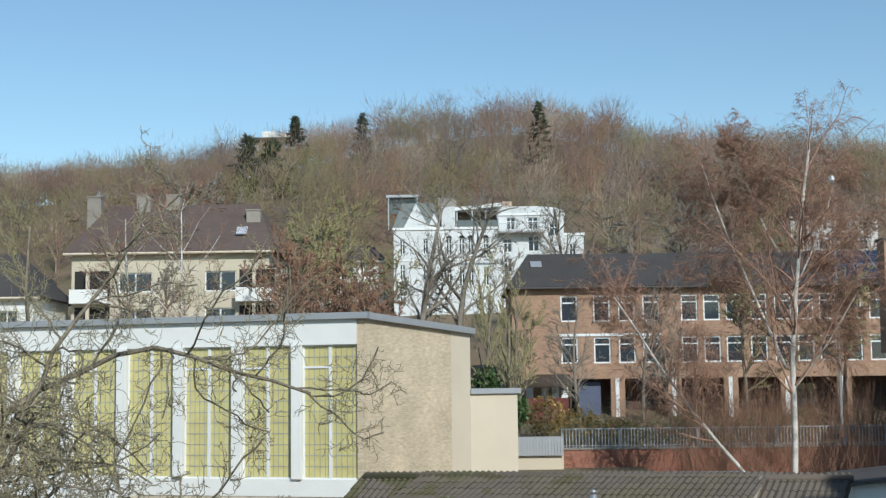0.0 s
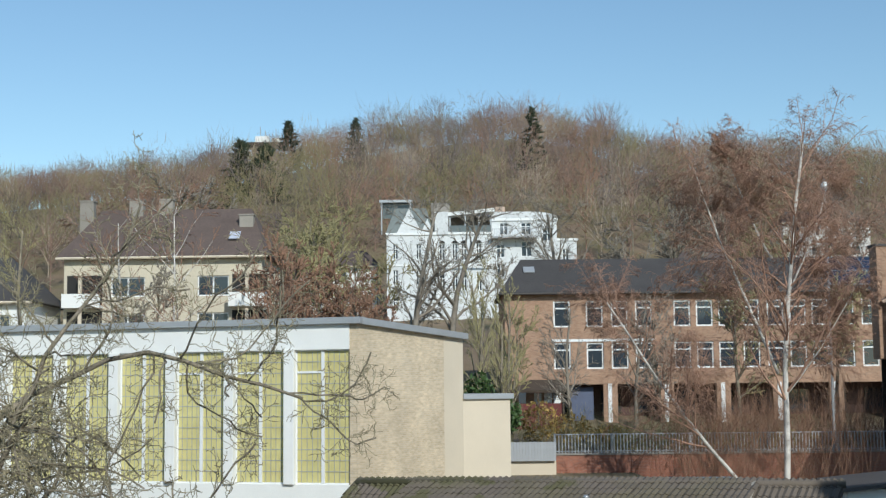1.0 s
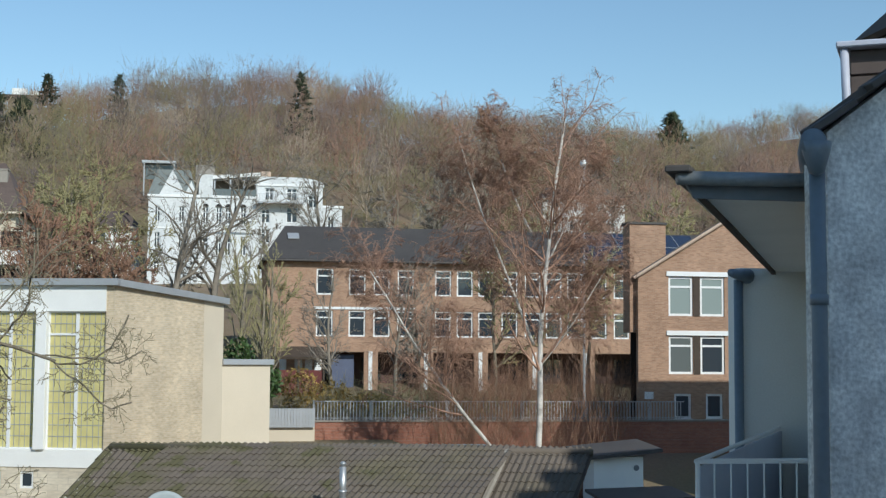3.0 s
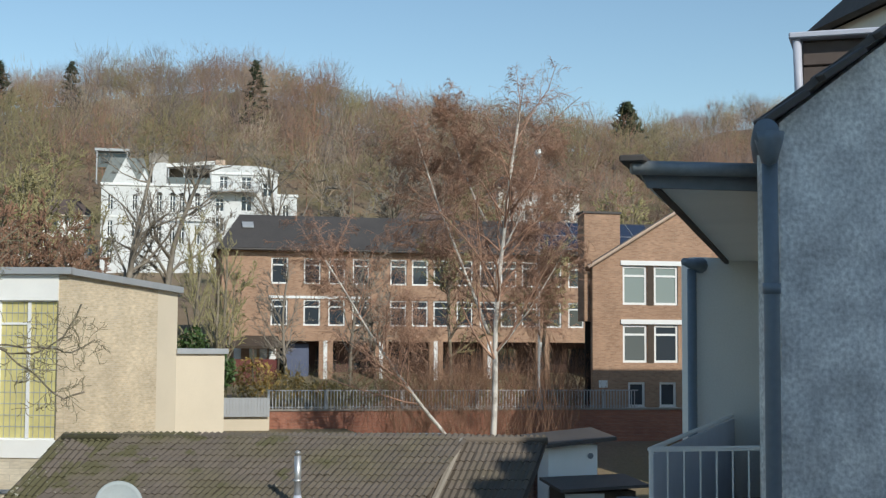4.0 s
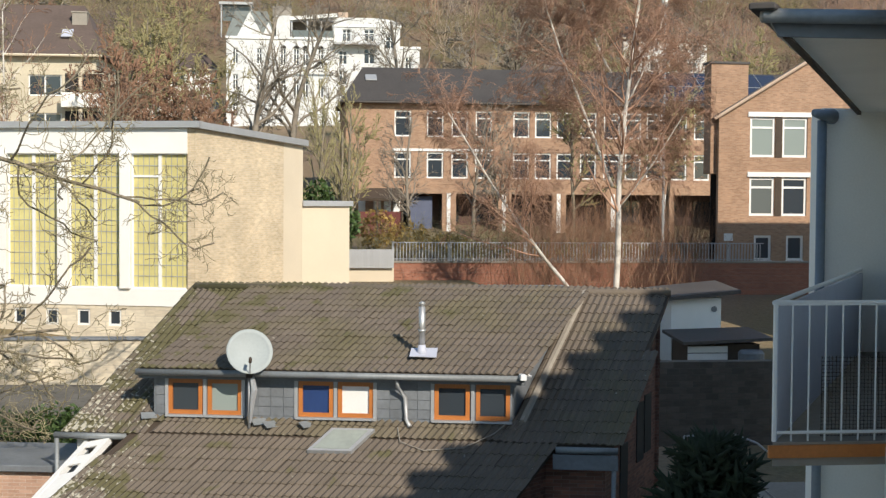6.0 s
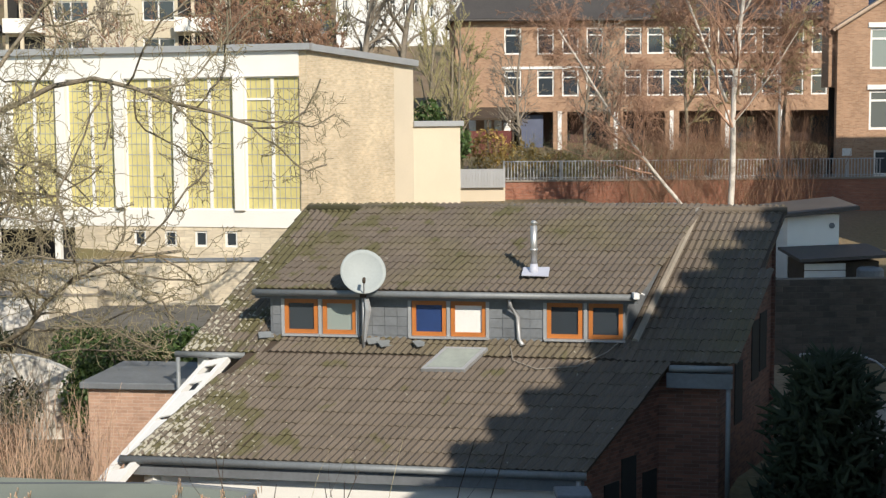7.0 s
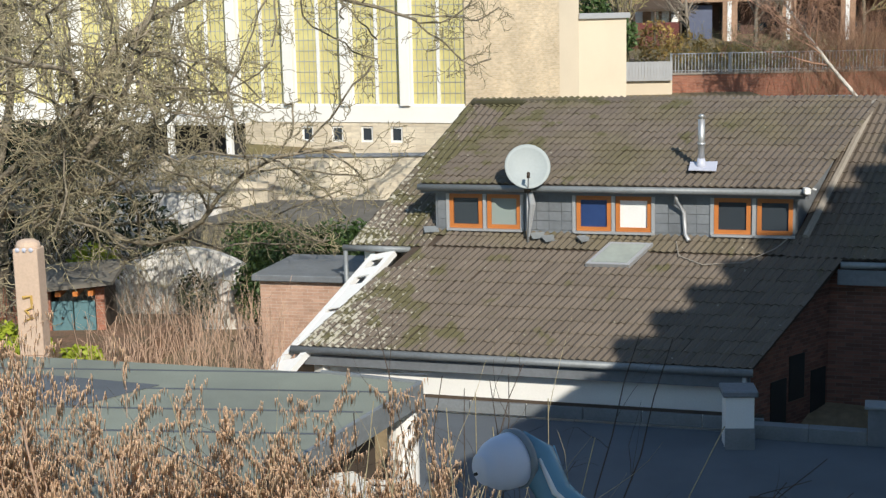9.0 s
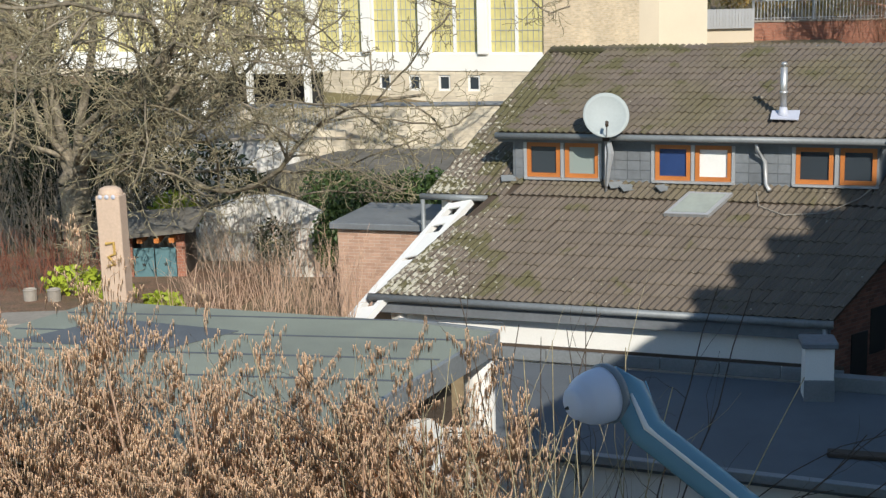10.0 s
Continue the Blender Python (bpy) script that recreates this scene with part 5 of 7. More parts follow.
    part("base_plate", Geo().slab([(-0.28, -0.2, 0.04), (0.28, -0.25, 0.02), (0.36, 0.2, 0.16), (-0.2, 0.2, 0.16)], 0.02), PALE_PLASTIC, flue, "pale lead flashing")
    part("cone", Geo().tube([(0, 0, 0), (0, 0, 0.25)], [0.13, 0.075], 16), PALE_PLASTIC, flue, smooth=True)
    part("pipe", Geo().tube([(0, 0, 0.24), (0, 0, 1.05)], 0.07, 16), STEEL, flue, "polished steel pipe", smooth=True)
    part("collar", Geo().tube([(0, 0, 0.52), (0, 0, 0.57)], 0.085, 16), STEEL, flue, smooth=True)
    part("cap", Geo().tube([(0, 0, 1.05), (0, 0, 1.09), (0, 0, 1.1), (0, 0, 1.16)], [0.04, 0.04, 0.085, 0.03], 16), STEEL, flue, smooth=True)
    camr = thing("wall_camera", "small white security camera at the dormer corner", "camera box", dr(9.75, -0.02, -0.02))
    part("body", Geo().box(-0.06, 0.06, -0.22, 0.05, -0.06, 0.06, None, 0.01), WHITE_PAINT, camr)
    part("arm", Geo().tube([(0, 0, 0), (0.1, 0, 0.04), (0.2, 0, 0.0)], 0.025, 6), WHITE_PAINT, camr)
    cab = Geo().tube([rp(7.2, 3.45, 0.06), rp(7.3, 3.0, 0.07), rp(7.8, 2.75, 0.07), rp(8.6, 2.85, 0.07), rp(9.2, 3.3, 0.08), rp(9.5, 3.7, 0.1)], 0.013, 5)
    solo("loose_cable", cab, PAVING, "pale loose cable lying across the tiles", "cable")
    for u, w in ((4.3, 3.5), (5.3, 3.45), (1.9, 3.62), (4.55, 3.42)):
        ob = solo("loose_slate", Geo().box(-0.16, 0.16, -0.1, 0.1, 0, 0.015), ZINC, "grey loose slate lying on the roof", "slate", rp(u, w, 0.075), r.uniform(0, 90), group="loose slates")
        ob.rotation_euler = (PITCH, 0, r.uniform(0, 1))


tile_house()


# ---- low buildings in front ----
def Z(z):
    return H + z


def terrace_building():
    t = thing("terrace_building", "low white building with dark felt flat roof", "building", (-2.9, 21.3, 0))
    o = Vector((-2.9, 21.3, 0))
    plan = [(-2.82, 21.43), (9.2, 18.1), (9.2, 23.35), (3.7, 24.65), (-2.75, 26.1)]
    P = [(x - o.x, y - o.y) for x, y in plan]
    part("roof", Geo().prism(P, Z(-7.88), Z(-7.7)), DARK_FELT, t, "dark felt roof surface")
    inner = [(-2.7, 21.6), (9.0, 18.35), (9.0, 23.2), (3.7, 24.45), (-2.6, 25.9)]
    part("wall_block", Geo().prism([(x - o.x, y - o.y) for x, y in inner], -0.5, Z(-7.885)), WHITE, t, "white painted walls")
    a = math.atan2(18.1 - 21.43, 9.2 + 2.82)
    E = Matrix.Translation((0.08, 0.13, 0)) @ Matrix.Rotation(a, 4, 'Z')
    part("roof_edge", Geo().box(-0.1, 12.4, -0.1, 0.06, Z(-7.8), Z(-7.66), E, 0.01), ZINC, t, "grey metal roof edge")
    for x in (5.0, 7.6, 10.0):
        window(t, E @ Matrix.Translation((x, 0.12, Z(-9.75))), 2.0, 1.35, SLATE, panes=2, bar=0.1)
    b = math.atan2(GA.y, GA.x)
    U = Matrix.Translation((RO.x + GA.x * 2.5 - o.x, RO.y + GA.y * 2.5 - o.y - 0.05, 0)) @ Matrix.Rotation(b, 4, 'Z')
    for i in range(6):
        part("upstand", Geo().box(i * 1.12, i * 1.12 + 1.105, -0.12, -0.02, Z(-7.7), Z(-7.47), U, 0.006), ZINC, t, "grey metal upstand sheet")
    part("flashing_strip", Geo().box(0, 6.7, -0.03, 0.0, Z(-7.47), Z(-7.41), U), DARK_WOOD, t)
    c = thing("roof_pillar", "white square pillar with slate cap at the roof corner", "pillar", (3.23, 24.0, Z(-7.7)))
    part("shaft", Geo().box(-0.25, 0.25, -0.25, 0.25, 0, 0.95, None, 0.01), WHITE, c)
    part("cap", Geo().box(-0.31, 0.31, -0.31, 0.31, 0.95, 1.06, None, 0.02), SLATE, c)
    part("foot", Geo().box(-0.26, 0.26, -0.3, -0.255, 0.0, 0.38), ZINC, c)
    low = thing("roof_parapet", "grey metal clad parapet on the flat roof", "parapet", (3.55, 24.5, Z(-7.7)), -13.2)
    for i in range(2):
        part("cladding_sheet", Geo().box(i * 1.0, i * 1.0 + 0.99, -0.14, 0.12, 0.0, 0.26, None, 0.008), ZINC, low)
    high = thing("roof_parapet", "tall grey metal clad parapet on the flat roof", "parapet", (5.5, 24.05, Z(-7.7)), -13.2)
    for i in range(3):
        part("cladding_sheet", Geo().box(i * 1.15, i * 1.15 + 1.14, -0.14, 0.2, 0.0, 0.68, None, 0.008), SLATE, high)
    part("coping", Geo().box(-0.06, 3.5, -0.2, 0.26, 0.683, 0.74, None, 0.01), ZINC, high)
    lying = solo("roof_slab", Geo().box(-0.9, 0.9, -0.13, 0.13, 0.0, 0.07, None, 0.015), DARK_WOOD, "dark board lying on the felt roof", "board", (3.9, 20.9, Z(-7.7)), -10)


def green_roof_building():
    t = thing("flat_roof_building", "low building with greenish felt roof and metal edge", "building", (-2.16, 21.56, 0))
    o = Vector((-2.16, 21.56, 0))
    plan = [(-4.35, 15.2), (-2.16, 21.56), (-3.9, 22.25), (-9.67, 23.5), (-10.9, 20.7), (-13.2, 19.2), (-13.0, 16.2), (-8.1, 15.6)]
    P = [(x - o.x, y - o.y) for x, y in plan]
    part("roof", Geo().prism(P, Z(-6.02), Z(-5.9)), FELT, t, "greenish grey felt roof surface")
    r = np.random.default_rng(2)
    for y in (16.6, 17.7, 18.8, 19.9, 21.0, 22.1):
        x1 = -4.35 + (y - 15.2) * 0.344 - 0.15
        x0 = np.interp(y + 0.5, [19.2, 20.7, 23.5], [-12.8, -10.7, -9.5])
        part("felt_seam", Geo().slab([(x0 - o.x, y - o.y + 0.5, Z(-5.892)), (x1 - o.x, y - o.y, Z(-5.892)), (x1 - o.x, y - o.y + 0.07, Z(-5.892)), (x0 - o.x, y - o.y + 0.57, Z(-5.892))], 0.006), DARK_FELT, t, "dark overlapping felt seam")
    part("felt_patch", Geo().slab([(-10.05 - o.x, 20.75 - o.y, Z(-5.884)), (-7.35 - o.x, 20.27 - o.y, Z(-5.884)), (-6.44 - o.x, 21.46 - o.y, Z(-5.884)), (-8.88 - o.x, 22.2 - o.y, Z(-5.884))], 0.008), DARK_FELT, t, "dark repaired felt patch")
    edge = [P[0], P[1]]
    d = Vector((edge[1][0] - edge[0][0], edge[1][1] - edge[0][1], 0))
    E = Matrix.Translation((edge[0][0], edge[0][1], 0)) @ Matrix.Rotation(math.atan2(d.y, d.x), 4, 'Z')
    n = 7
    for i in range(n):
        s = d.length / n
        part("edge_sheet", Geo().box(i * s, (i + 1) * s - 0.008, -0.05, 0.03, Z(-6.24), Z(-5.86), E, 0.006), ZINC, t, "grey metal edge sheet")
    q = Vector((P[2][0] - P[1][0], P[2][1] - P[1][1], 0))
    E2 = Matrix.Translation((P[1][0], P[1][1], 0)) @ Matrix.Rotation(math.atan2(q.y, q.x), 4, 'Z')
    part("edge_sheet", Geo().box(0, q.length, -0.05, 0.03, Z(-6.2), Z(-5.86), E2, 0.006), ZINC, t)
    inner = [(-4.9, 15.7), (-2.9, 21.3), (-9.5, 23.1), (-10.7, 20.5), (-12.9, 19.0), (-12.7, 16.5)]
    part("wall_block", Geo().prism([(x - o.x, y - o.y) for x, y in inner], -0.5, Z(-6.03)), DARK_WOOD, t, "dark boarded walls")
    p = solo("round_post", Geo().lathe([(0.0, 0), (0.24, 0), (0.26, 0.02), (0.26, 1.6), (0.24, 1.62), (0, 1.62)], 20), WHITE, "white plastered round post under the roof corner", "post", (-2.5, 21.8, Z(-7.7)), smooth=False)
    for i, (dx, dz) in enumerate(((0, 0), (0.05, 0.09))):
        solo("white_board", Geo().box(-0.55, 0.4, -0.06, 0.06, 0, 0.05, None, 0.006), WHITE_PAINT, "white board lying beside the post", "board", (-3.0 + dx, 21.0 + dx, Z(-7.5) - 0.0 + dz), -8, group="white boards")
    solo("board_ledge", Geo().box(-0.75, 0.5, -0.35, 0.3, -0.3, 0.0), DARK_WOOD, "dark ledge under the white boards", "ledge", (-3.0, 21.05, Z(-7.5)))
    tent = thing("white_shelter", "small white gabled shelter with a sheet roof", "shelter", (-3.5, 19.0, Z(-8.6)))
    part("front", Geo().add([(-0.75, 0, -2), (0.75, 0, -2), (0.75, 0, 1.05), (0.05, 0, 1.7), (-0.75, 0, 0.95), (-0.75, 0.1, -2), (0.75, 0.1, -2), (0.75, 0.1, 1.05), (0.05, 0.1, 1.7), (-0.75, 0.1, 0.95)], [(0, 1, 2, 3, 4), (9, 8, 7, 6, 5), (0, 5, 6, 1), (1, 6, 7, 2), (2, 7, 8, 3), (3, 8, 9, 4), (4, 9, 5, 0)]), WHITE, tent)
    for s in (-1, 1):
        q = [(0.05, -0.1, 1.76), (0.05 + s * 0.9, -0.1, 1.0), (0.05 + s * 0.9, 1.6, 1.0), (0.05, 1.6, 1.76)]
        part("roof_sheet", Geo().slab(q if s < 0 else q[::-1], 0.03), WHITE_PAINT, tent)


terrace_building()
green_roof_building()


# ---- garden behind, on the left ----
YELLOW_ORN = mat("yellowed_iron", (0.55, 0.36, 0.10), 0.7, 0.3, 20, 3, 0.1)


def garden():
    c = thing("stone_pillar", "tall pinkish stone pillar with ornaments and rounded head", "pillar", (-9.86, 25.0, Z(-7.4)))
    part("shaft", Geo().box(-0.25, 0.25, -0.2, 0.2, -0.6, 1.1, None, 0.02).box(-0.265, 0.265, -0.22, 0.22, 1.1, 1.16, None, 0.01).box(-0.235, 0.235, -0.2, 0.2, 1.16, 3.22, None, 0.02), PINK_STONE, c)
    part("head", Geo().lathe([(0.0, 0.2), (0.14, 0.19), (0.24, 0.14), (0.27, 0.05), (0.27, 0.0)], 16, Matrix.Translation((0, 0, 3.22)) @ Matrix.Diagonal((0.86, 0.75, 0.8, 1))), PINK_STONE, c)
    part("ornament", Geo().tube([(-0.09, -0.22, 2.3), (0.07, -0.22, 2.32), (0.08, -0.22, 2.1), (-0.05, -0.22, 2.05), (0.07, -0.22, 1.9), (-0.08, -0.22, 1.86)], 0.032, 6), YELLOW_ORN, c, "yellowed iron ornament")
    for k in range(3):
        part("bead", Geo().lathe([(0, 0), (0.045, 0.02), (0, 0.04)], 8, Matrix.Translation((-0.13 + 0.13 * k, -0.2, 3.2)) @ Matrix.Rotation(1.57, 4, 'X')), PALE_PLASTIC, c)
    s = thing("garden_shed", "low garden shed with teal double doors and felt roof", "shed", (-12.1, 31.0, Z(-7.75)), 8)
    part("wall", Geo().box(0, 0.3, 0, 0.15, 0, 1.55), RED_BRICK, s)
    part("wall", Geo().box(1.35, 1.55, 0, 0.15, 0, 1.55), RED_BRICK, s)
    for x in (0.0, 1.4):
        part("side_wall", Geo().box(x, x + 0.15, 0.15, 1.6, 0, 1.5), DARK_WOOD, s)
    for i in range(2):
        d = part("door", Geo().box(0.32 + i * 0.52, 0.81 + i * 0.52, 0.0, 0.05, 0.02, 1.25, None, 0.005), TEAL, s, "teal board door")
        for zz in (0.35, 0.85):
            st = Geo()
            pts = []
            for k in range(10):
                rr = 0.06 if k % 2 == 0 else 0.025
                pts.append((0.565 + i * 0.52 + rr * math.sin(k * math.pi / 5), -0.012, zz + rr * math.cos(k * math.pi / 5)))
            st.slab(pts, 0.01)
            part("star", st, HOLLOW_SHADE, d, "dark star cut in the door")
    for x in (0.2, 0.55, 0.95, 1.3):
        part("rafter", Geo().box(x - 0.06, x + 0.06, -0.3, 1.6, 1.42, 1.54), ORANGE_WOOD, s, "brown rafter end")
    part("roof", Geo().slab([(-0.3, -0.45, 1.62), (1.85, -0.45, 1.78), (1.85, 1.7, 1.95), (-0.3, 1.7, 1.85)], 0.09), MOSSY_FELT, s, "sagging felt roof")
    # white wall with rounded top, overgrown
    w = Geo()
    n = 16
    prof = [(-2.3 + 4.6 * i / n, 0.2 + 1.75 * math.sin(math.pi * (0.12 + 0.80 * i / n)) ** 0.7) for i in range(n + 1)]
    q = [(x, 0, z) for x, z in prof]
    v = [(-2.3, 0, -0.8), (2.3, 0, -0.8)] + q[::-1]
    w.slab(v, 0.3)
    solo("rounded_wall", w, WHITEWASH, "whitewashed garden wall with a rounded top", "wall", (-9.6, 35.2, Z(-7.9)))
    # garden wall of pale stone and the terrace beside it
    g = Geo().box(-9.2, 4.0, 0, 0.5, -1.6, 1.0)
    solo("garden_wall", g, STONE_WALL, "pale stone garden wall below the hall", "wall", (-4.0 + 4.4 - 4.0, 43.2, Z(-5.45)), -2, kind="")
    solo("wall_coping", Geo().box(-9.25, 4.0, -0.06, 0.56, 1.003, 1.07, None, 0.01), SLATE, "dark stone coping on the garden wall", "coping", (-3.6, 43.2, Z(-5.45)), -2)
    solo("low_flat_roof", Geo().prism([(-10.4, 38.4), (-3.6, 36.5), (-3.0, 42.6), (-9.0, 43.0)], Z(-8.0), Z(-5.75)), MOSSY_FELT, "dark flat roof of a low garden building", "building")
    ter = thing("stone_terrace", "pale stone terrace with whitewashed front beside the hall", "terrace", (-18, 42.5, Z(-8)))
    part("terrace_body", Geo().box(0, 9.1, 0.15, 6, 0, 2.62), STONE_WALL, ter)
    part("terrace_front", Geo().box(0, 7.6, 0, 0.147, 0, 2.62), WHITEWASH, ter, "flaking whitewashed front wall")
    part("terrace_front", Geo().box(7.603, 9.1, -0.03, 0.147, 0, 2.9), STONE_WALL, ter, "pale stone pier")
    part("terrace_floor", Geo().box(-0.05, 9.15, -0.06, 6, 2.623, 2.7), PAVING, ter)
    rail = thing("terrace_railing", "thin metal railing on the stone terrace", "railing", (-17.5, 42.7, Z(-5.3)))
    part("top_rail", Geo().box(0, 8.4, -0.02, 0.02, 0.9, 0.94), GREY_METAL, rail)
    bar = Geo().box(-0.008, 0.008, -0.008, 0.008, 0.0, 0.9).mesh("rail_bar", GREY_METAL)
    for i in range(70):
        part("rail_bar", bar, GREY_METAL, rail, m=Matrix.Translation((i * 0.12, 0, 0)))
    lg = thing("loggia", "dark open loggia with white posts under the hall windows", "loggia", (-15.3, 48.4, Z(-5.9)), -14)
    # loggia's shade is put into the near-black back wall
    part("back", Geo().box(0, 4.2, 1.2, 1.3, 0, 2.3), HOLLOW_SHADE, lg)
    part("lintel", Geo().box(-0.2, 4.4, 0.0, 1.3, 2.2, 2.5), WHITE, lg)
    for x in (0.0, 1.9, 4.2):
        part("post", Geo().box(x - 0.1, x + 0.1, 0.0, 0.2, 0, 2.197), WHITE, lg)
    b = thing("brick_shed", "small brick outhouse with flat felt roof", "shed", (-6.6, 30.2, Z(-7.6)), -10)
    part("wall_block", Geo().box(0, 2.6, 0, 2.4, -0.6, 1.75), PALE_BRICK, b, "pale pinkish brick walls")
    part("roof", Geo().box(-0.15, 2.75, -0.15, 2.55, 1.75, 1.9, None, 0.02), SLATE, b)
    for x in (-14.35, -13.8):
        solo("concrete_urn", Geo().lathe([(0, 0), (0.14, 0), (0.15, 0.3), (0.16, 0.32), (0.13, 0.34), (0.11, 0.3), (0, 0.3)], 14), PAVING, "small round concrete planter on the garden bed", "planter", (x + 1.3, 28.0, Z(-7.1)), group="garden planters")
    solo("stone_ledge", Geo().box(-1.5, 1.3, -0.5, 0.5, -0.6, 0.22, None, 0.02), PAVING, "grey weathered stone ledge in the garden bed", "ledge", (-12.0, 25.0, Z(-6.85)), 10)
    bed = Geo().prism([(-17, 19.3), (-13.3, 19.3), (-11.05, 20.8), (-9.75, 23.7), (-9.4, 24.6), (-9.0, 33.5), (-19, 33.5)], Z(-9), [Z(-6.6), Z(-6.6), Z(-6.6), Z(-6.9), Z(-7.0), Z(-7.35), Z(-7.2)])
    solo("garden_bed", bed, SOIL, "raised garden bed covered in brown leaf litter", "garden bed", kind="structure")


garden()


def leaf_mass(name, label, seed, boxes, n, size, material, category="bush"):
    """A bush of many small separate leaves round a few stems."""
    r = np.random.default_rng(seed)
    c = np.array([r.choice(len(boxes)) for _ in range(n)])
    B = np.array(boxes, float)[c]
    d = r.normal(0, 1, (n, 3))
    d /= np.linalg.norm(d, axis=1, keepdims=True)
    p = B[:, :3] + d * B[:, 3:6] * r.uniform(0.55, 1.0, (n, 1))
    a, b = r.normal(0, 1, (n, 3)), r.normal(0, 1, (n, 3))
    a /= np.linalg.norm(a, axis=1, keepdims=True)
    b = np.cross(a, b)
    b /= np.linalg.norm(b, axis=1, keepdims=True)
    s = size * r.uniform(0.6, 1.3, (n, 1))
    v = np.stack([p - a * s, p - b * s * 0.5, p + a * s, p + b * s * 0.5], 1).reshape(-1, 3)
    me = bpy.data.meshes.new(name)
    me.from_pydata(v.tolist(), [], np.arange(n * 4).reshape(-1, 4).tolist())
    me.materials.append(material)
    x, y, z = np.mean(np.array(boxes)[:, 0]), np.mean(np.array(boxes)[:, 1]), min(q[2] - q[5] for q in boxes)
    t = thing(name, label, category, (x, y, z))
    o = part("foliage", me, material, t)
    o.location = (-x, -y, -z)
    seg = []
    for q in boxes:
        for _ in range(6):
            e = np.array(q[:3]) + r.normal(0, 0.5, 3) * q[3:6]
            seg.append((q[0] + r.normal(0, 0.1), q[1], z - 0.2, *e, 0.03, 0.008))
    st = part("stem", branch_mesh("stem", np.array(seg) - np.array([x, y, z, x, y, z, 0, 0]), BARK, 4), BARK, t)
    return t


leaf_mass("ivy", "dark green ivy growing over the garden wall", 1, [(-8.0, 36.0, Z(-6.1), 0.9, 0.6, 0.9), (-7.2, 34.8, Z(-7.2), 1.1, 0.5, 0.9), (-6.7, 34.6, Z(-6.2), 1.3, 0.6, 1.0), (-5.4, 34.8, Z(-5.9), 1.1, 0.6, 0.8), (-4.6, 33.4, Z(-5.6), 0.7, 0.6, 0.6), (-7.6, 34.6, Z(-7.0), 0.7, 0.5, 0.9)], 8200, 0.075, IVY, "ivy")
leaf_mass("yellow_bush", "bright yellow-green evergreen bush in the garden bed", 2, [(-12.35, 28.8, Z(-6.75), 0.75, 0.5, 0.34), (-11.1, 28.0, Z(-6.85), 0.5, 0.4, 0.3), (-9.9, 27.6, Z(-7.0), 0.5, 0.4, 0.3)], 1200, 0.085, YELLOW_GREEN)
leaf_mass("hedge", "dark green hedge with ivy beside the hall", 3, [(1.9, 61, Z(-0.6), 0.9, 0.7, 1.4), (3.0, 61.5, Z(-1.2), 0.8, 0.7, 0.9)], 1600, 0.13, IVY)
leaf_mass("forsythia", "yellow-brown flowering bushes on the school slope", 4, [(5.6, 76, Z(-1.8), 1.2, 0.8, 1.2), (7.4, 77, Z(-2.2), 1.2, 0.8, 0.9), (9.6, 78, Z(-2.6), 1.3, 0.8, 0.6)], 1500, 0.12, mat("forsythia", (0.40, 0.27, 0.08), 0.8, 0.4, 3, 0.8, 0))
leaf_mass("dark_shrub", "dark twiggy evergreen shrub before the white wall", 5, [(-9.0, 33.6, Z(-6.9), 0.55, 0.4, 0.7)], 900, 0.06, CONIFER)
for i, x in enumerate(np.arange(11, 24, 2.1)):
    leaf_mass("low_shrub", "low brown-green shrub on the school slope", 60 + i, [(x, 78 + (i % 2), Z(-3.0), 1.1, 0.6, 0.7)], 420, 0.12, OLIVE_TWIG)

leaf_mass("dark_hedge", "dark evergreen undergrowth behind the old tree", 6, [(-17.5, 39.5, Z(-6.3), 1.8, 0.8, 1.7), (-15.0, 40.0, Z(-6.0), 1.6, 0.8, 1.9), (-12.6, 40.0, Z(-6.4), 1.5, 0.8, 1.5), (-10.6, 39.0, Z(-6.9), 1.0, 0.7, 1.0)], 5200, 0.11, CONIFER, "hedge")
leaf_mass("dark_hedge", "dark evergreen hedge below the hall windows", 14, [(-20.2, 46, Z(-4.6), 1.4, 0.5, 1.3), (-17.9, 46, Z(-4.5), 1.4, 0.5, 1.3), (-15.9, 46.2, Z(-4.7), 0.9, 0.5, 1.1)], 4200, 0.11, CONIFER, "hedge")
leaf_mass("ivy_clump", "yellowish green ivy clump beside the shed", 7, [(-11.6, 33.8, Z(-6.1), 0.75, 0.4, 0.55)], 700, 0.08, YELLOW_GREEN, "ivy")


def thicket(name, label, seed, x0, x1, y0, y1, z, h, n, material, lean=0.25):
    r = np.random.default_rng(seed)
    seg = []
    spec = [(5, 0.10, 0.0, 5, 0.4, 38), (3, 0.16, 0.02, 0, 0, 0)]
    for _ in range(n):
        out = [[], [], []]
        grow(out, r, (r.uniform(x0, x1), r.uniform(y0, y1), z - 0.1), (r.normal(0, lean), r.normal(0, lean), 1), h * r.uniform(0.6, 1.1), 0.012, 0, spec)
        seg += out[0] + out[1]
    seg = np.array(seg)
    o = np.array([(x0 + x1) / 2, (y0 + y1) / 2, z])
    seg[:, 0:3] -= o
    seg[:, 3:6] -= o
    t = thing(name, label, "bush", o)
    part("stem_tangle", branch_mesh("stem_tangle", seg, material, 3), material, t)


thicket("red_thicket", "thicket of reddish bare stems in the garden", 1, -18.5, -12.8, 28.5, 32.5, Z(-7.5), 1.5, 260, RED_STEM)
thicket("brown_thicket", "thicket of brown bare stems beside the white wall", 2, -12.0, -8.2, 31.8, 34.6, Z(-8.0), 2.5, 170, GREY_TWIG)
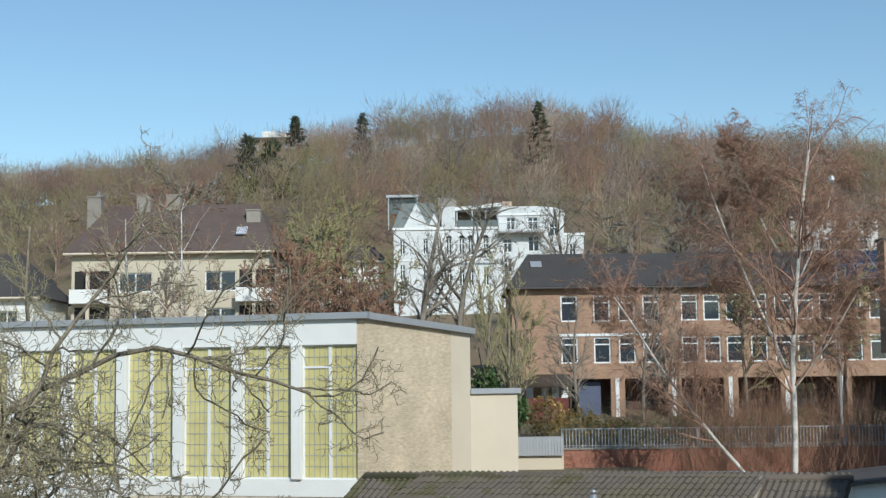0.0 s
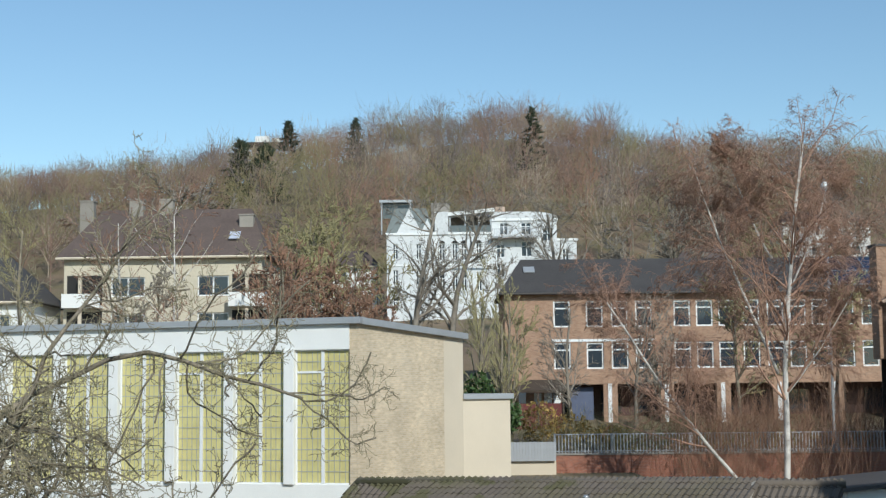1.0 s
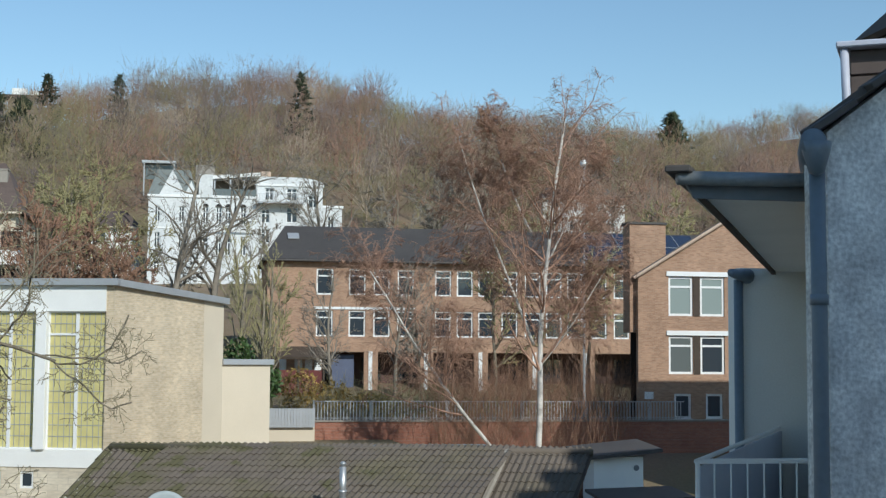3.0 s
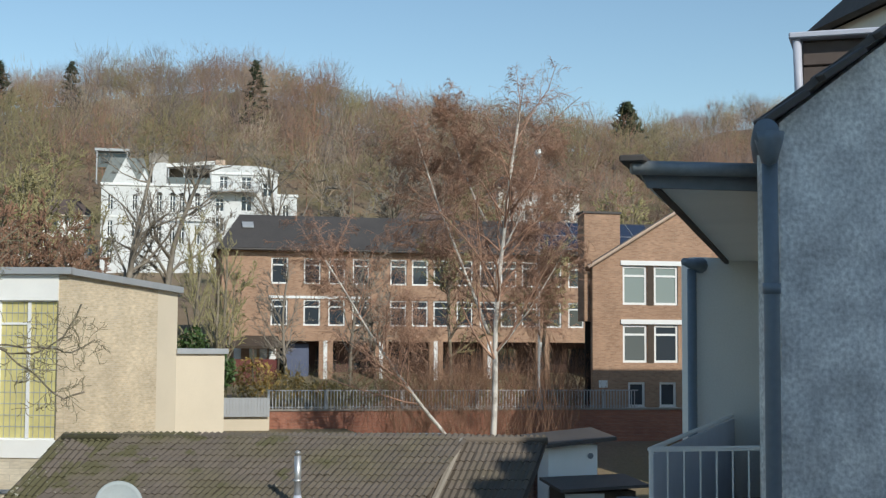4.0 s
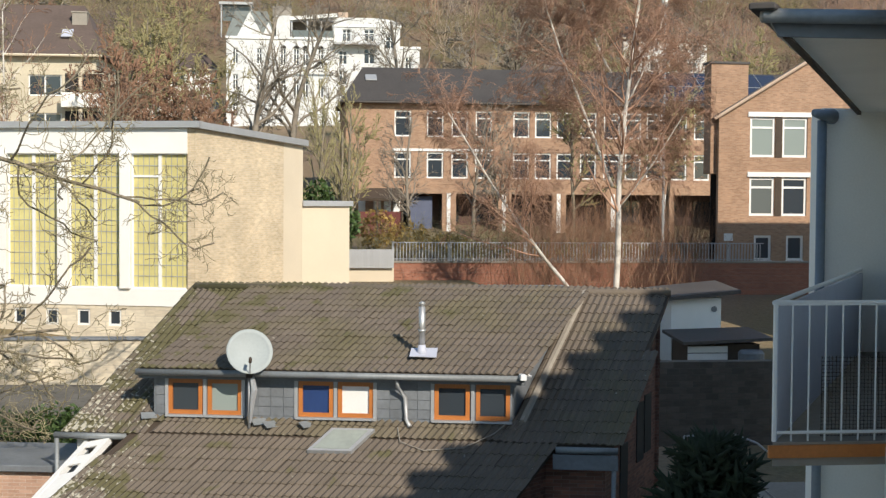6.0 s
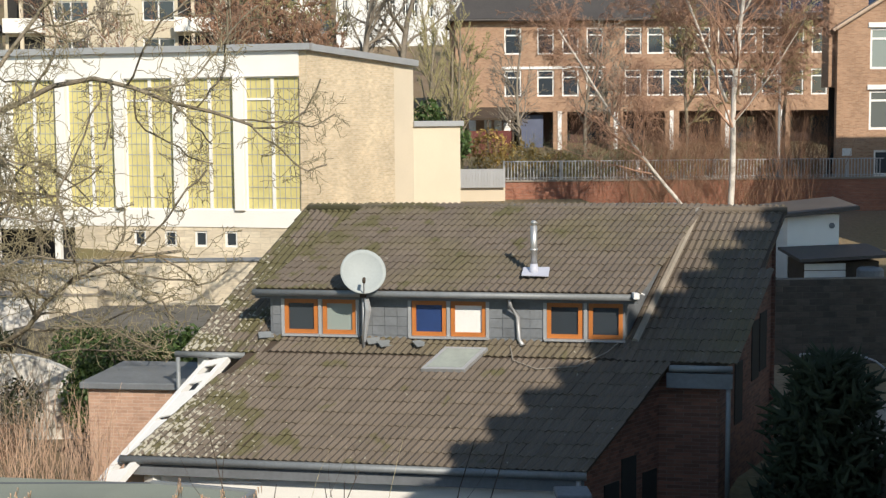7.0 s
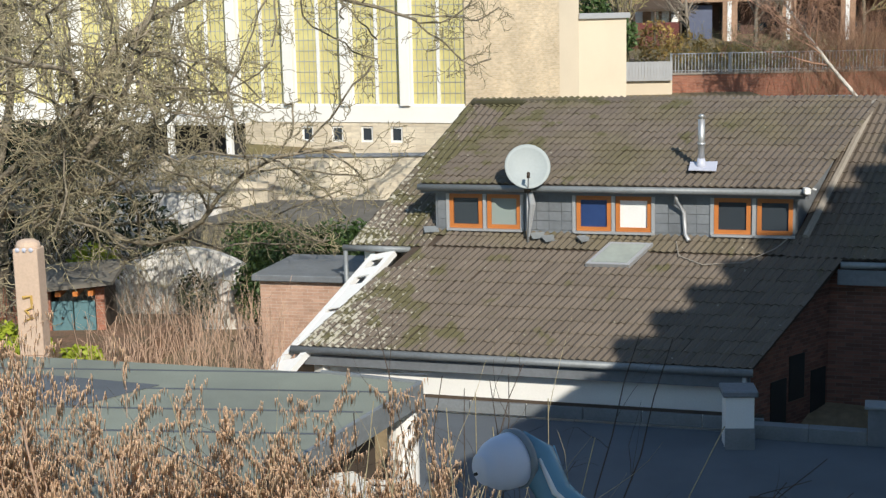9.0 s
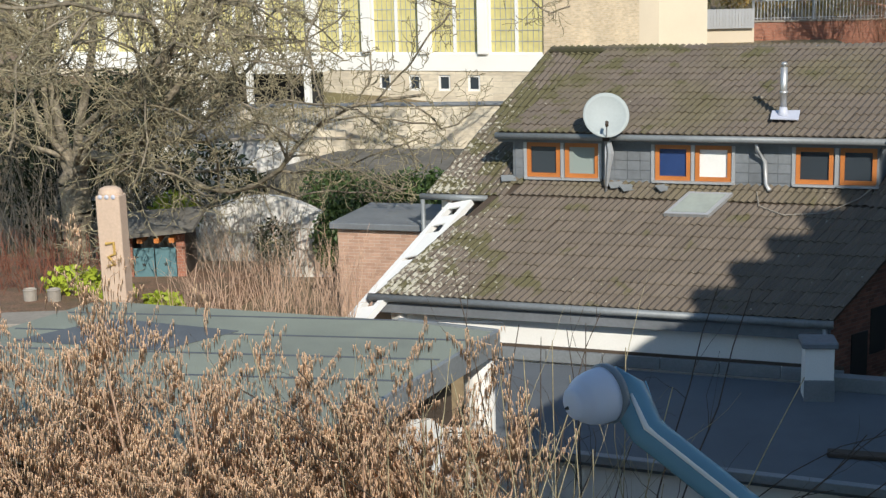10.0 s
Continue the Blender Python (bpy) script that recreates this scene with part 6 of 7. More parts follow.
thicket("wall_creeper", "tangle of bare creeper hanging over the low roof", 13, -10.0, -5.6, 36.0, 37.4, Z(-6.6), 1.6, 150, TWIG, 0.5)
thicket("dry_stalks", "dry tan stalks and bare twigs behind the flat roof", 3, -9.0, -5.4, 25.2, 28.4, Z(-7.6), 2.2, 150, HAZEL_TWIG, 0.15)
thicket("slope_thicket", "brown bare shrubs on the school slope", 4, 4.0, 14.0, 74.5, 80, Z(-3.3), 2.6, 330, OLIVE_TWIG, 0.35)
thicket("slope_thicket", "brown bare shrubs on the school slope", 5, 14.0, 26.0, 74.5, 84, Z(-3.2), 3.4, 760, RUST_TWIG, 0.35)
thicket("birch_thicket", "reddish bare shoots round the foot of the birch", 15, 11.5, 21.5, 66.4, 69.6, Z(-5.2), 5.2, 330, RUST_TWIG, 0.3)

thicket("dark_thicket", "tall dark tangle of bare shrubs behind the old tree", 11, -22.0, -13.0, 35.5, 38.5, Z(-8.0), 4.2, 230, GREY_TWIG, 0.2)
leaf_mass("dark_hedge", "dark evergreen undergrowth behind the old tree", 12, [(-20.5, 38.5, Z(-5.6), 1.8, 0.8, 2.2), (-17.8, 39.0, Z(-4.9), 1.6, 0.8, 2.0), (-15.4, 38.8, Z(-5.2), 1.3, 0.8, 2.0)], 4200, 0.12, CONIFER, "hedge")

# big old tree
LIMB_SPEC = [(13, 0.20, 0.02, 16, 0.45, 55), (9, 0.30, 0.0, 11, 0.52, 58), (8, 0.40, 0.01, 6, 0.48, 60), (5, 0.42, 0.04, 0, 0, 0)]


def old_tree():
    r = np.random.default_rng(21)
    out = [[] for _ in range(6)]
    trunk = [(0.0, 0.0, -0.9, 0.03, 0, 0.1, 0.52, 0.40), (0.03, 0, 0.1, -0.03, 0.0, 0.9, 0.40, 0.37), (-0.03, 0, 0.9, 0.06, 0.02, 1.6, 0.37, 0.40), (0.06, 0.02, 1.6, 0.0, 0.0, 2.3, 0.40, 0.39), (0.0, 0, 2.3, 0.16, 0, 2.75, 0.39, 0.27)]
    # main limbs: (direction, length, radius), then where along the fork they leave it
    limbs = [((0.42, 0.05, 1.3), 13.5, 0.15, 2.9), ((-0.22, 0.1, 1.0), 10.5, 0.21, 2.6), ((0.12, -0.1, 1.1), 9.5, 0.19, 2.7), ((0.62, -0.25, 0.85), 9.0, 0.20, 2.65), ((-0.75, 0.1, 0.75), 8.0, 0.14, 2.3),
             ((1.0, -0.3, 0.42), 10.5, 0.13, 3.0), ((0.9, 0.3, 0.7), 11.5, 0.13, 3.2), ((-0.5, -0.5, 0.9), 7.0, 0.12, 2.8), ((0.55, -0.8, 0.55), 7.5, 0.10, 2.8), ((1.0, 0.0, 0.9), 12.0, 0.12, 3.6), ((0.3, 0.6, 1.0), 8.5, 0.12, 2.7), ((-1.0, -0.2, 0.35), 6.5, 0.10, 2.9)]
    for d, ln, rad, z in limbs:
        grow(out, r, (0.10 + 0.1 * d[0], 0.05 * d[1], z), d, ln, rad * 0.7, 0, LIMB_SPEC)
    thick = np.array(trunk + out[0] + out[1])
    thick[:, 6:] = np.maximum(thick[:, 6:], 0.022)
    thin = np.array(out[2] + out[3])
    thin[:, 6] = np.clip(thin[:, 6], 0.010, 0.026)
    thin[:, 7] = thin[:, 6] * 0.75
    t = thing("old_tree", "large gnarled leafless old tree with lichen-covered twigs", "tree", (-13.98, 33.0, Z(-7.55)))
    part("trunk", branch_mesh("trunk", thick, BARK, 8), BARK, t)
    part("crown", branch_mesh("crown", thin, TWIG, 3), TWIG, t)
    part("knot", Geo().lathe([(0.0, 0.02), (0.05, 0.02), (0.09, 0.05), (0.12, 0.0), (0.13, -0.05)], 12, Matrix.Translation((0.02, -0.38, 0.65)) @ Matrix.Rotation(math.pi / 2, 4, 'X') @ Matrix.Diagonal((0.8, 1.5, 1, 1))), BARK, t, "healed knot in the bark", smooth=True)
    return t


old_tree()

# birch
BIRCH_SPEC = [(14, 0.035, 0.015, 36, 0.42, 50), (6, 0.12, 0.05, 13, 0.50, 42), (4, 0.16, -0.10, 11, 0.60, 42), (4, 0.10, -0.30, 0, 0, 0)]


def birch():
    r = np.random.default_rng(33)
    t = thing("birch", "tall birch with white trunks and hanging red-brown twigs", "tree", (16.5, 66.0, Z(-4.9)))
    limbs, thin = [], []
    for p, d, h, rad in (((0, 0, -0.3), (-0.03, 0, 1), 17.0, 0.16), ((-1.6, 0.3, -0.3), (-0.72, 0.0, 0.9), 11.5, 0.10), ((-0.35, 0.0, 11.0), (-0.55, 0.1, 1), 6.0, 0.07),
                         ((-0.2, 0.1, 5.5), (-0.36, -0.1, 1), 10.5, 0.085), ((0.0, 0.0, 8.5), (0.42, 0.1, 1), 7.5, 0.06), ((0.1, -0.1, 4.5), (0.62, -0.2, 0.8), 6.0, 0.05)):
        out = [[] for _ in range(5)]
        grow(out, r, p, d, h, rad, 0, BIRCH_SPEC)
        line = [out[0][0][:3]] + [s[3:6] for s in out[0]]
        part("stem", Geo().tube(line, [out[0][0][6]] + [s[7] for s in out[0]], 8), BIRCH_BARK, t, "white birch stem", smooth=True)
        limbs += out[1]
        thin += out[2] + out[3]
    thin = np.array(thin)
    thin[:, 6] = np.clip(thin[:, 6], 0.013, 0.026)
    part("limb_tangle", branch_mesh("limb_tangle", limbs, BIRCH_TWIG, 4), BIRCH_TWIG, t)
    part("crown", branch_mesh("crown", thin, BIRCH_TWIG, 3, True), BIRCH_TWIG, t)


birch()

# pollarded trees with long upright shoots, and other bare trees nearer by
for s, (x, y, top, rad, spec, bark, twig, lab) in enumerate([
        (3.0, 78, 9.5, 0.14, POPLAR_SPEC, BARK, OLIVE_TWIG, "slim bare tree with upright olive shoots beside the hall"),
        (4.2, 82, 9.0, 0.14, POPLAR_SPEC, BARK, OLIVE_TWIG, "slim bare tree with upright olive shoots beside the hall"),
        (2.2, 70, 8.0, 0.16, POPLAR_SPEC, BARK, OLIVE_TWIG, "slim bare tree with upright olive shoots beside the hall"),
        (3.4, 72, 7.0, 0.14, POPLAR_SPEC, BARK, OLIVE_TWIG, "slim bare tree with upright olive shoots beside the hall"),
        (8.8, 90, 8.2, 0.15, WOOD_SPEC, GREY_TWIG, GREY_TWIG, "small dark bare tree before the school wall"),
        (13.2, 92, 9.0, 0.16, WOOD_SPEC, GREY_TWIG, GREY_TWIG, "small dark bare tree before the school wall"),
        (-2.6, 122, 15.5, 0.36, VILLA_SPEC, GREY_TWIG, GREY_TWIG, "pollarded grey tree before the white villa"),
        (1.3, 124, 15.0, 0.36, VILLA_SPEC, GREY_TWIG, GREY_TWIG, "pollarded grey tree before the white villa"),
        (12.8, 138, 14.0, 0.3, VILLA_SPEC, GREY_TWIG, GREY_TWIG, "dark spreading bare tree before the white villa"),
        (-14.6, 76, 12.5, 0.09, WOOD_SPEC, BIRCH_BARK, RUST_TWIG, "slim birch with pale stem and reddish twigs"),
        (-17.5, 80, 11.5, 0.08, WOOD_SPEC, BIRCH_BARK, RUST_TWIG, "slim birch with pale stem and reddish twigs"),
        (-23.0, 78, 11.0, 0.16, WOOD_SPEC, BARK, OLIVE_TWIG, "bare garden tree before the yellow house"),
        (-9.5, 88, 9.0, 0.16, WOOD_SPEC, BARK, RUST_TWIG, "bare bush-like tree with rust-brown twigs")]):
    seg = bare_tree(300 + s, top, rad, spec, split=2)
    th = np.array(seg[1])
    th[:, 6] = np.maximum(th[:, 6], 0.00022 * y + 0.004)
    tree_thing("bare_tree", lab, (seg[0], th), (x, y, G(x, y)), bark, twig)


lamp = thing("lamp_mast", "tall thin mast with a round white lamp head", "lamp", (21.4, 75.0, Z(-3.4)))
part("mast", Geo().tube([(0, 0, 0), (0, 0, 14.2)], [0.08, 0.05], 8), GREY_METAL, lamp)
part("lamp_head", Geo().lathe([(0.0, 0.0), (0.16, 0.04), (0.23, 0.18), (0.2, 0.34), (0.1, 0.42), (0.0, 0.44)], 16, Matrix.Translation((0, 0, 14.1))), WHITE_PAINT, lamp, "round white lamp head", smooth=True)


# hazel with catkins, close by
def hazel():
    r = np.random.default_rng(8)
    stems, twigs, cat = [], [], []
    spec = [(9, 0.05, 0.0, 13, 0.36, 32), (5, 0.12, 0.03, 6, 0.5, 38), (3, 0.14, 0.02, 0, 0, 0)]
    ox, oy = -4.7, 14.2
    for i in range(125):
        out = [[] for _ in range(4)]
        x, y = r.uniform(-2.7, 2.3), r.normal(0, 0.5)
        lean = 0.09 * x + r.normal(0, 0.06)
        grow(out, r, (x, y, -0.2), (lean, r.normal(0, 0.08), 1), r.uniform(4.1, 6.1) * (1.16 if abs(x) < 0.4 else 1.0), 0.03, 0, spec)
        stems += out[0]
        twigs += out[1] + out[2]
        for s in out[1] + out[2]:
            if s[5] < 2.2:
                continue
            for _ in range(r.integers(3, 8)):
                f = r.random()
                p = np.array(s[:3]) * (1 - f) + np.array(s[3:6]) * f + r.normal(0, 0.02, 3)
                ln = r.uniform(0.08, 0.15)
                cat.append((*p, p[0] + r.normal(0, 0.007), p[1] + r.normal(0, 0.007), p[2] - ln, 0.0088, 0.006))
    tw = np.array(twigs)
    tw[:, 6:] = np.clip(tw[:, 6:], 0.006, 0.012)
    t = thing("hazel_bush", "leafless hazel bush full of hanging tan catkins", "bush", (ox, oy, 0))
    tagged(part("stem_mass", branch_mesh("stem_mass", stems, HAZEL_TWIG, 5), HAZEL_TWIG, t), kind="stuff")
    part("twig_mass", branch_mesh("twig_mass", tw, HAZEL_TWIG, 3, True), HAZEL_TWIG, t)
    o = part("catkin_mass", branch_mesh("catkin_mass", cat, CATKIN, 3, True), CATKIN, t, "hanging tan catkins")
    tagged(o, kind="stuff")


hazel()


def thin_shoots():
    """Tall thin leafless shoots rising before the tiled roof, and a tangle of dark canes below."""
    r = np.random.default_rng(12)
    seg = []
    spec = [(10, 0.03, 0.0, 4, 0.3, 35), (5, 0.08, 0.02, 0, 0, 0)]
    for i in range(26):
        out = [[], [], []]
        grow(out, r, (r.uniform(-1.4, 1.5), r.normal(0, 0.2), -0.2), (r.normal(0, 0.10), 0, 1), r.uniform(5.2, 7.4), 0.014, 0, spec)
        seg += out[0] + out[1]
    t = thing("tall_shoots", "tall thin pale leafless shoots", "bush", (-1.2, 13.2, 0))
    part("shoot_tangle", branch_mesh("shoot_tangle", np.array(seg), TWIG, 4), TWIG, t)
    seg = []
    spec = [(9, 0.10, -0.07, 5, 0.35, 45), (5, 0.2, -0.05, 0, 0, 0)]
    for i in range(34):
        out = [[], [], []]
        a = r.uniform(0, 6.28)
        grow(out, r, (r.normal(0, 0.15), r.normal(0, 0.15), 1.7), (0.55 * math.cos(a), 0.55 * math.sin(a), 1), r.uniform(4.4, 5.8), 0.015, 0, spec)
        seg += out[0] + out[1]
    t = thing("bramble", "tangle of dark arching leafless canes", "bush", (-1.0, 14.2, 0))
    part("cane_tangle", branch_mesh("cane_tangle", np.array(seg), DARK_WOOD, 4), DARK_WOOD, t)


thin_shoots()


# ---- retaining wall, fence and yard behind ----
def fence_wall():
    solo("retaining_wall", Geo().box(6.0, 40, 71.4, 71.9, Z(-8), Z(-3.4)), RED_BRICK, "red brick retaining wall below the school", "wall")
    solo("retaining_wall_coping", Geo().box(6.0, 40, 71.34, 71.96, Z(-3.397), Z(-3.3), None, 0.01), PAVING, "pale coping on the retaining wall", "coping")
    solo("plaster_wall", Geo().box(3.2, 5.99, 70.2, 71.9, Z(-8), Z(-3.6)), CREAM, "cream plastered low wall beside the hall", "wall")
    f = thing("fence", "grey metal bar fence along the retaining wall", "fence", (6.0, 71.6, Z(-3.3)))
    part("top_rail", Geo().box(0, 20, -0.03, 0.03, 0.93, 0.98), GREY_METAL, f)
    part("bottom_rail", Geo().box(0, 20, -0.02, 0.02, 0.08, 0.12), GREY_METAL, f)
    bar = Geo().box(-0.022, 0.022, -0.022, 0.022, 0.0, 0.95).mesh("bar", GREY_METAL)
    for i in range(119):
        part("bar", bar, GREY_METAL, f, m=Matrix.Translation((0.1 + i * 0.167, 0, 0)))
    post = Geo().box(-0.05, 0.05, -0.05, 0.05, -0.5, 1.0).mesh("post", GREY_METAL)
    for x in (0.05, 3.0, 7.0, 11.0, 14.5, 18.0):
        part("post", post, WHITE_PAINT, f, m=Matrix.Translation((x, -0.07, 0)))
    w = thing("board_fence", "weathered pale board fence beside the hall", "fence", (3.7, 70.0, Z(-3.6)))
    board = Geo().box(0, 0.145, 0, 0.03, 0, 0.95, None, 0.004).mesh("board", GREY_METAL)
    for i in range(15):
        part("board", board, GREY_METAL, w, m=Matrix.Translation((i * 0.152, 0, 0)))
    solo("yard_roof", Geo().prism([(5.5, 55), (13, 55), (13, 62), (5.5, 62)], Z(-6.5), Z(-3.95)), ZINC, "low flat grey roof behind the tiled house", "building")
    # huts on the right
    h = thing("garden_hut", "white garden hut with dark flat roof", "shed", (16.0, 55, Z(-6.6)))
    part("wall_block", Geo().box(0.1, 2.2, 0, 2.5, -2.0, 2.55), WHITE, h)
    part("roof", Geo().slab([(-0.3, -0.4, 2.6), (2.9, -0.4, 2.9), (2.9, 3, 3.1), (-0.3, 3, 2.8)], 0.15), DARK_ROOF, h)
    part("vent", Geo().lathe([(0, 0), (0.12, 0.0), (0.12, 0.03), (0, 0.03)], 12, Matrix.Translation((1.9, -0.01, 2.1)) @ Matrix.Rotation(1.57, 4, 'X')), SLATE, h)
    h = thing("open_hut", "low hut with pale boarded front and dark roof", "shed", (15.8, 52, Z(-7.4)))
    for i in range(1, 4):
        part("board", Geo().box(0.1, 1.7, 0, 0.04, 0.6 + i * 0.28, 0.85 + i * 0.28, None, 0.006), WHITE_PAINT, h)
    part("wall_block", Geo().box(0.1, 3.0, 0.05, 2.2, -1.5, 1.75), DARK_WOOD, h)
    part("roof", Geo().slab([(-0.2, -0.4, 1.9), (3.4, -0.4, 2.05), (3.4, 2.6, 2.2), (-0.2, 2.6, 2.1)], 0.12), DARK_ROOF, h)
    part("tank", Geo().lathe([(0, 0), (0.5, 0), (0.5, 1.1), (0.42, 1.2), (0, 1.2)], 16, Matrix.Translation((2.4, -0.7, 0.4))), SLATE, h)
    solo("yard_wall", Geo().box(11.8, 19, 42.0, 42.5, Z(-9.5), Z(-5.1)), DARK_STONE, "old dark stone yard wall", "wall")
    solo("concrete_terrace", Geo().box(9.3, 16, 22.5, 30.5, Z(-10.5), Z(-6.5)), PAVING, "grey concrete terrace beside the brick house", "terrace")
    s = thing("stair_railing", "curved thin metal stair railing beside the brick house", "railing", (8.2, 27.0, Z(-6.5)))
    for k in (0.35, 0.9, 1.72):
        pts = [(0, 0, k), (0.9, 0, k), (1.1, 0.1, k), (1.5, -0.1, k - 0.15), (1.85, -0.3, k - 0.45)]
        part("rail", Geo().tube(pts, 0.022, 6), GREY_METAL, s, smooth=True)
    for x in (0.0, 0.45, 0.9, 1.1):
        part("post", Geo().tube([(x, 0.0, -0.4), (x, 0.0, 1.72)], 0.022, 6), GREY_METAL, s)
    part("landing", Geo().box(-0.3, 1.2, -0.5, 0.6, -0.15, 0.0, None, 0.01), PAVING, s)


fence_wall()
conifer(71, 5.6, 1.25, (8.35, 25.7, Z(-10.4)), "dense dark green thuja in the shade", "thuja", CONIFER, 5.5, True)


# ---- neighbouring house close on the right ----
def near_house():
    t = thing("neighbour_house", "neighbouring house with rough grey rendered gable in shade", "house", (4.09, 8.5, 0))
    X = lambda x, y: (x - 4.09, y - 8.5)
    sl = 0.74
    pk = 14.0
    ez = Z(1.50)
    top = ez + sl * pk
    g = Geo()
    g.add([(0, 0, -1), (2 * pk, 0, -1), (2 * pk, 0, ez), (pk, 0, top), (0, 0, ez), (0, 0.35, -1), (2 * pk, 0.35, -1), (2 * pk, 0.35, ez), (pk, 0.35, top), (0, 0.35, ez)],
          [(0, 1, 2, 3, 4), (9, 8, 7, 6, 5), (0, 5, 6, 1), (1, 6, 7, 2), (2, 7, 8, 3), (3, 8, 9, 4), (4, 9, 5, 0)])
    part("gable_wall", g, RENDER_GREY, t, "rough grey rendered gable wall")
    sx, sy = 1.6, 3.5
    part("side_wall", Geo().prism([(0, 0.35), (0.3, 0.35), (sx + 0.3, sy), (sx, sy)], -1, ez), WHITE, t, "white rendered side wall")
    part("right_wall", Geo().box(2 * pk - 0.3, 2 * pk, 0.35, sy, -1, ez), WHITE, t)
    part("back_wall", Geo().box(sx + 0.3, 2 * pk - 0.3, sy - 0.3, sy, -1, ez), WHITE, t)
    part("rear_side_wall", Geo().prism([(sx, sy), (sx + 0.3, sy), (4.05, 8.3), (3.75, 8.3)], -1, Z(1.16)), WHITE, t, "white rendered side wall")
    part("rear_roof", Geo().prism([(sx + 0.3, sy + 0.02), (14, sy + 0.02), (14, 8.7), (4.2, 8.7)], Z(0.9), Z(1.16)), DARK_FELT, t)
    th = 0.05
    for s in (0, 1):
        e0 = -0.16 if s == 0 else 2 * pk + 0.16
        q = [(e0, -0.12, ez - 0.03), (pk, -0.12, top), (pk + sx, sy, top), (e0 + sx, sy, ez - 0.03)]
        part("roof_slope", Geo().slab(q if s else q[::-1], th), DARK_ROOF, t, "dark tiled roof slope")
    # verge tiles stepping up the gable
    ln = math.hypot(pk, sl * pk)
    n = 34
    ang = math.atan(sl)
    vt = Geo().box(0, 0.37, -0.10, 0.10, 0.0, 0.05, None, 0.008).mesh("verge_tile", DARK_ROOF)
    for i in range(n):
        f = i / n
        part("verge_tile", vt, DARK_ROOF, t, m=Matrix.Translation((-0.18 + f * (pk + 0.1), -0.12, ez - 0.05 + f * sl * (pk + 0.1))) @ Matrix.Rotation(-ang + 0.05, 4, 'Y'))
    # gutter end and downpipe
    part("gutter", Geo().tube([(-0.2, -0.22, ez - 0.10), (0.02, 0.3, ez - 0.10), (0.6, 1.5, ez - 0.10)], 0.085, 14), PIPE_GREY, t, "dark grey half-round gutter", smooth=True)
    part("gutter_outlet", Geo().lathe([(0.0, -0.22), (0.05, -0.2), (0.09, -0.06), (0.1, 0.0), (0.0, 0.0)], 14, Matrix.Translation((-0.16, -0.18, ez - 0.1))), PIPE_GREY, t, smooth=True)
    part("downpipe", Geo().tube([(-0.12, -0.1, ez - 0.2), (-0.11, -0.09, Z(0.2)), (-0.11, -0.09, Z(-9))], 0.052, 14), PIPE_GREY, t, "dark grey downpipe", smooth=True)
    for z in (0.35, -1.5):
        part("pipe_collar", Geo().tube([(-0.11, -0.09, Z(z)), (-0.11, -0.09, Z(z) + 0.07)], 0.06, 14), PIPE_GREY, t, smooth=True)
    # brown clad dormer on the roof
    boards = mat("brown_boards", (0.10, 0.075, 0.065), 0.7, 0.2, 10, 2, 0.1)
    D = Matrix.Translation((0.93, 1.5, 0)) @ Matrix.Rotation(radians(-30), 4, 'Z')
    part("roof_dormer", Geo().box(0, 3.8, 0, 2.4, Z(1.6), Z(2.42), D), boards, t, "brown boarded roof dormer")
    for k in range(4):
        part("dormer_board", Geo().box(0.0, 3.8, -0.03, -0.003, Z(1.62) + k * 0.2, Z(1.805) + k * 0.2, D, 0.006), boards, t)
    part("dormer_roof_edge", Geo().box(-0.1, 4.0, -0.14, 2.5, Z(2.42), Z(2.47), D, 0.01), PALE_PLASTIC, t, "pale dormer roof edge")
    part("dormer_pipe", Geo().tube([D @ Vector((-0.04, -0.08, Z(2.42))), D @ Vector((-0.02, -0.06, Z(1.6)))], 0.035, 8), PALE_PLASTIC, t, "pale dormer downpipe", smooth=True)
    part("roof_vent", Geo().box(0.95, 1.25, 0.4, 0.7, Z(2.47), Z(2.9), D), WHITE_PAINT, t)
    # unseen steps added above the gable to give its shadow a stepped edge
    for i in range(11):
        x0 = 4.05 + 0.95 * i
        part("gable_step", Geo().box(x0, x0 + 0.95, 0.05, 0.5, ez, ez + 0.45 + 0.81 * (x0 + 0.45), None, 0.02), RENDER_GREY, t)
    # deep canopy roof over the balcony
    o = lambda x, y, z: (x - 4.09, y - 8.5, Z(z))
    part("canopy_ceiling", Geo().slab([o(3.42, 9.22, 1.18), o(7.36, 16.8, 1.17), o(8.3, 16.8, 1.17), o(4.45, 9.22, 1.20)][::-1], 0.05), WHITE, t, "white canopy underside")
    part("canopy_roof", Geo().slab([o(3.30, 9.1, 1.27), o(4.5, 9.1, 1.32), o(8.4, 16.8, 1.40), o(7.25, 16.8, 1.30)], 0.07), DARK_ROOF, t, "dark canopy roof")
    part("canopy_gutter", Geo().tube([o(3.25, 9.05, 1.24), o(4.3, 9.05, 1.25)], 0.05, 10), ZINC, t, "grey canopy gutter", smooth=True)
    part("canopy_fascia", Geo().slab([o(3.33, 9.12, 1.22), o(4.45, 9.12, 1.22), o(4.45, 9.12, 1.11), o(3.40, 9.12, 1.11)][::-1], 0.03), SLATE, t)
    part("canopy_beam", Geo().slab([o(3.38, 9.15, 1.22), o(7.30, 16.8, 1.20), o(7.30, 16.8, 1.08), o(3.44, 9.15, 1.10)], 0.05), DARK_WOOD, t, "dark verge board")
    bt = Geo().box(-0.09, 0.09, -0.16, 0.16, 0, 0.05, None, 0.01).mesh("canopy_tile", DARK_ROOF)
    for i in range(24):
        f = i / 23
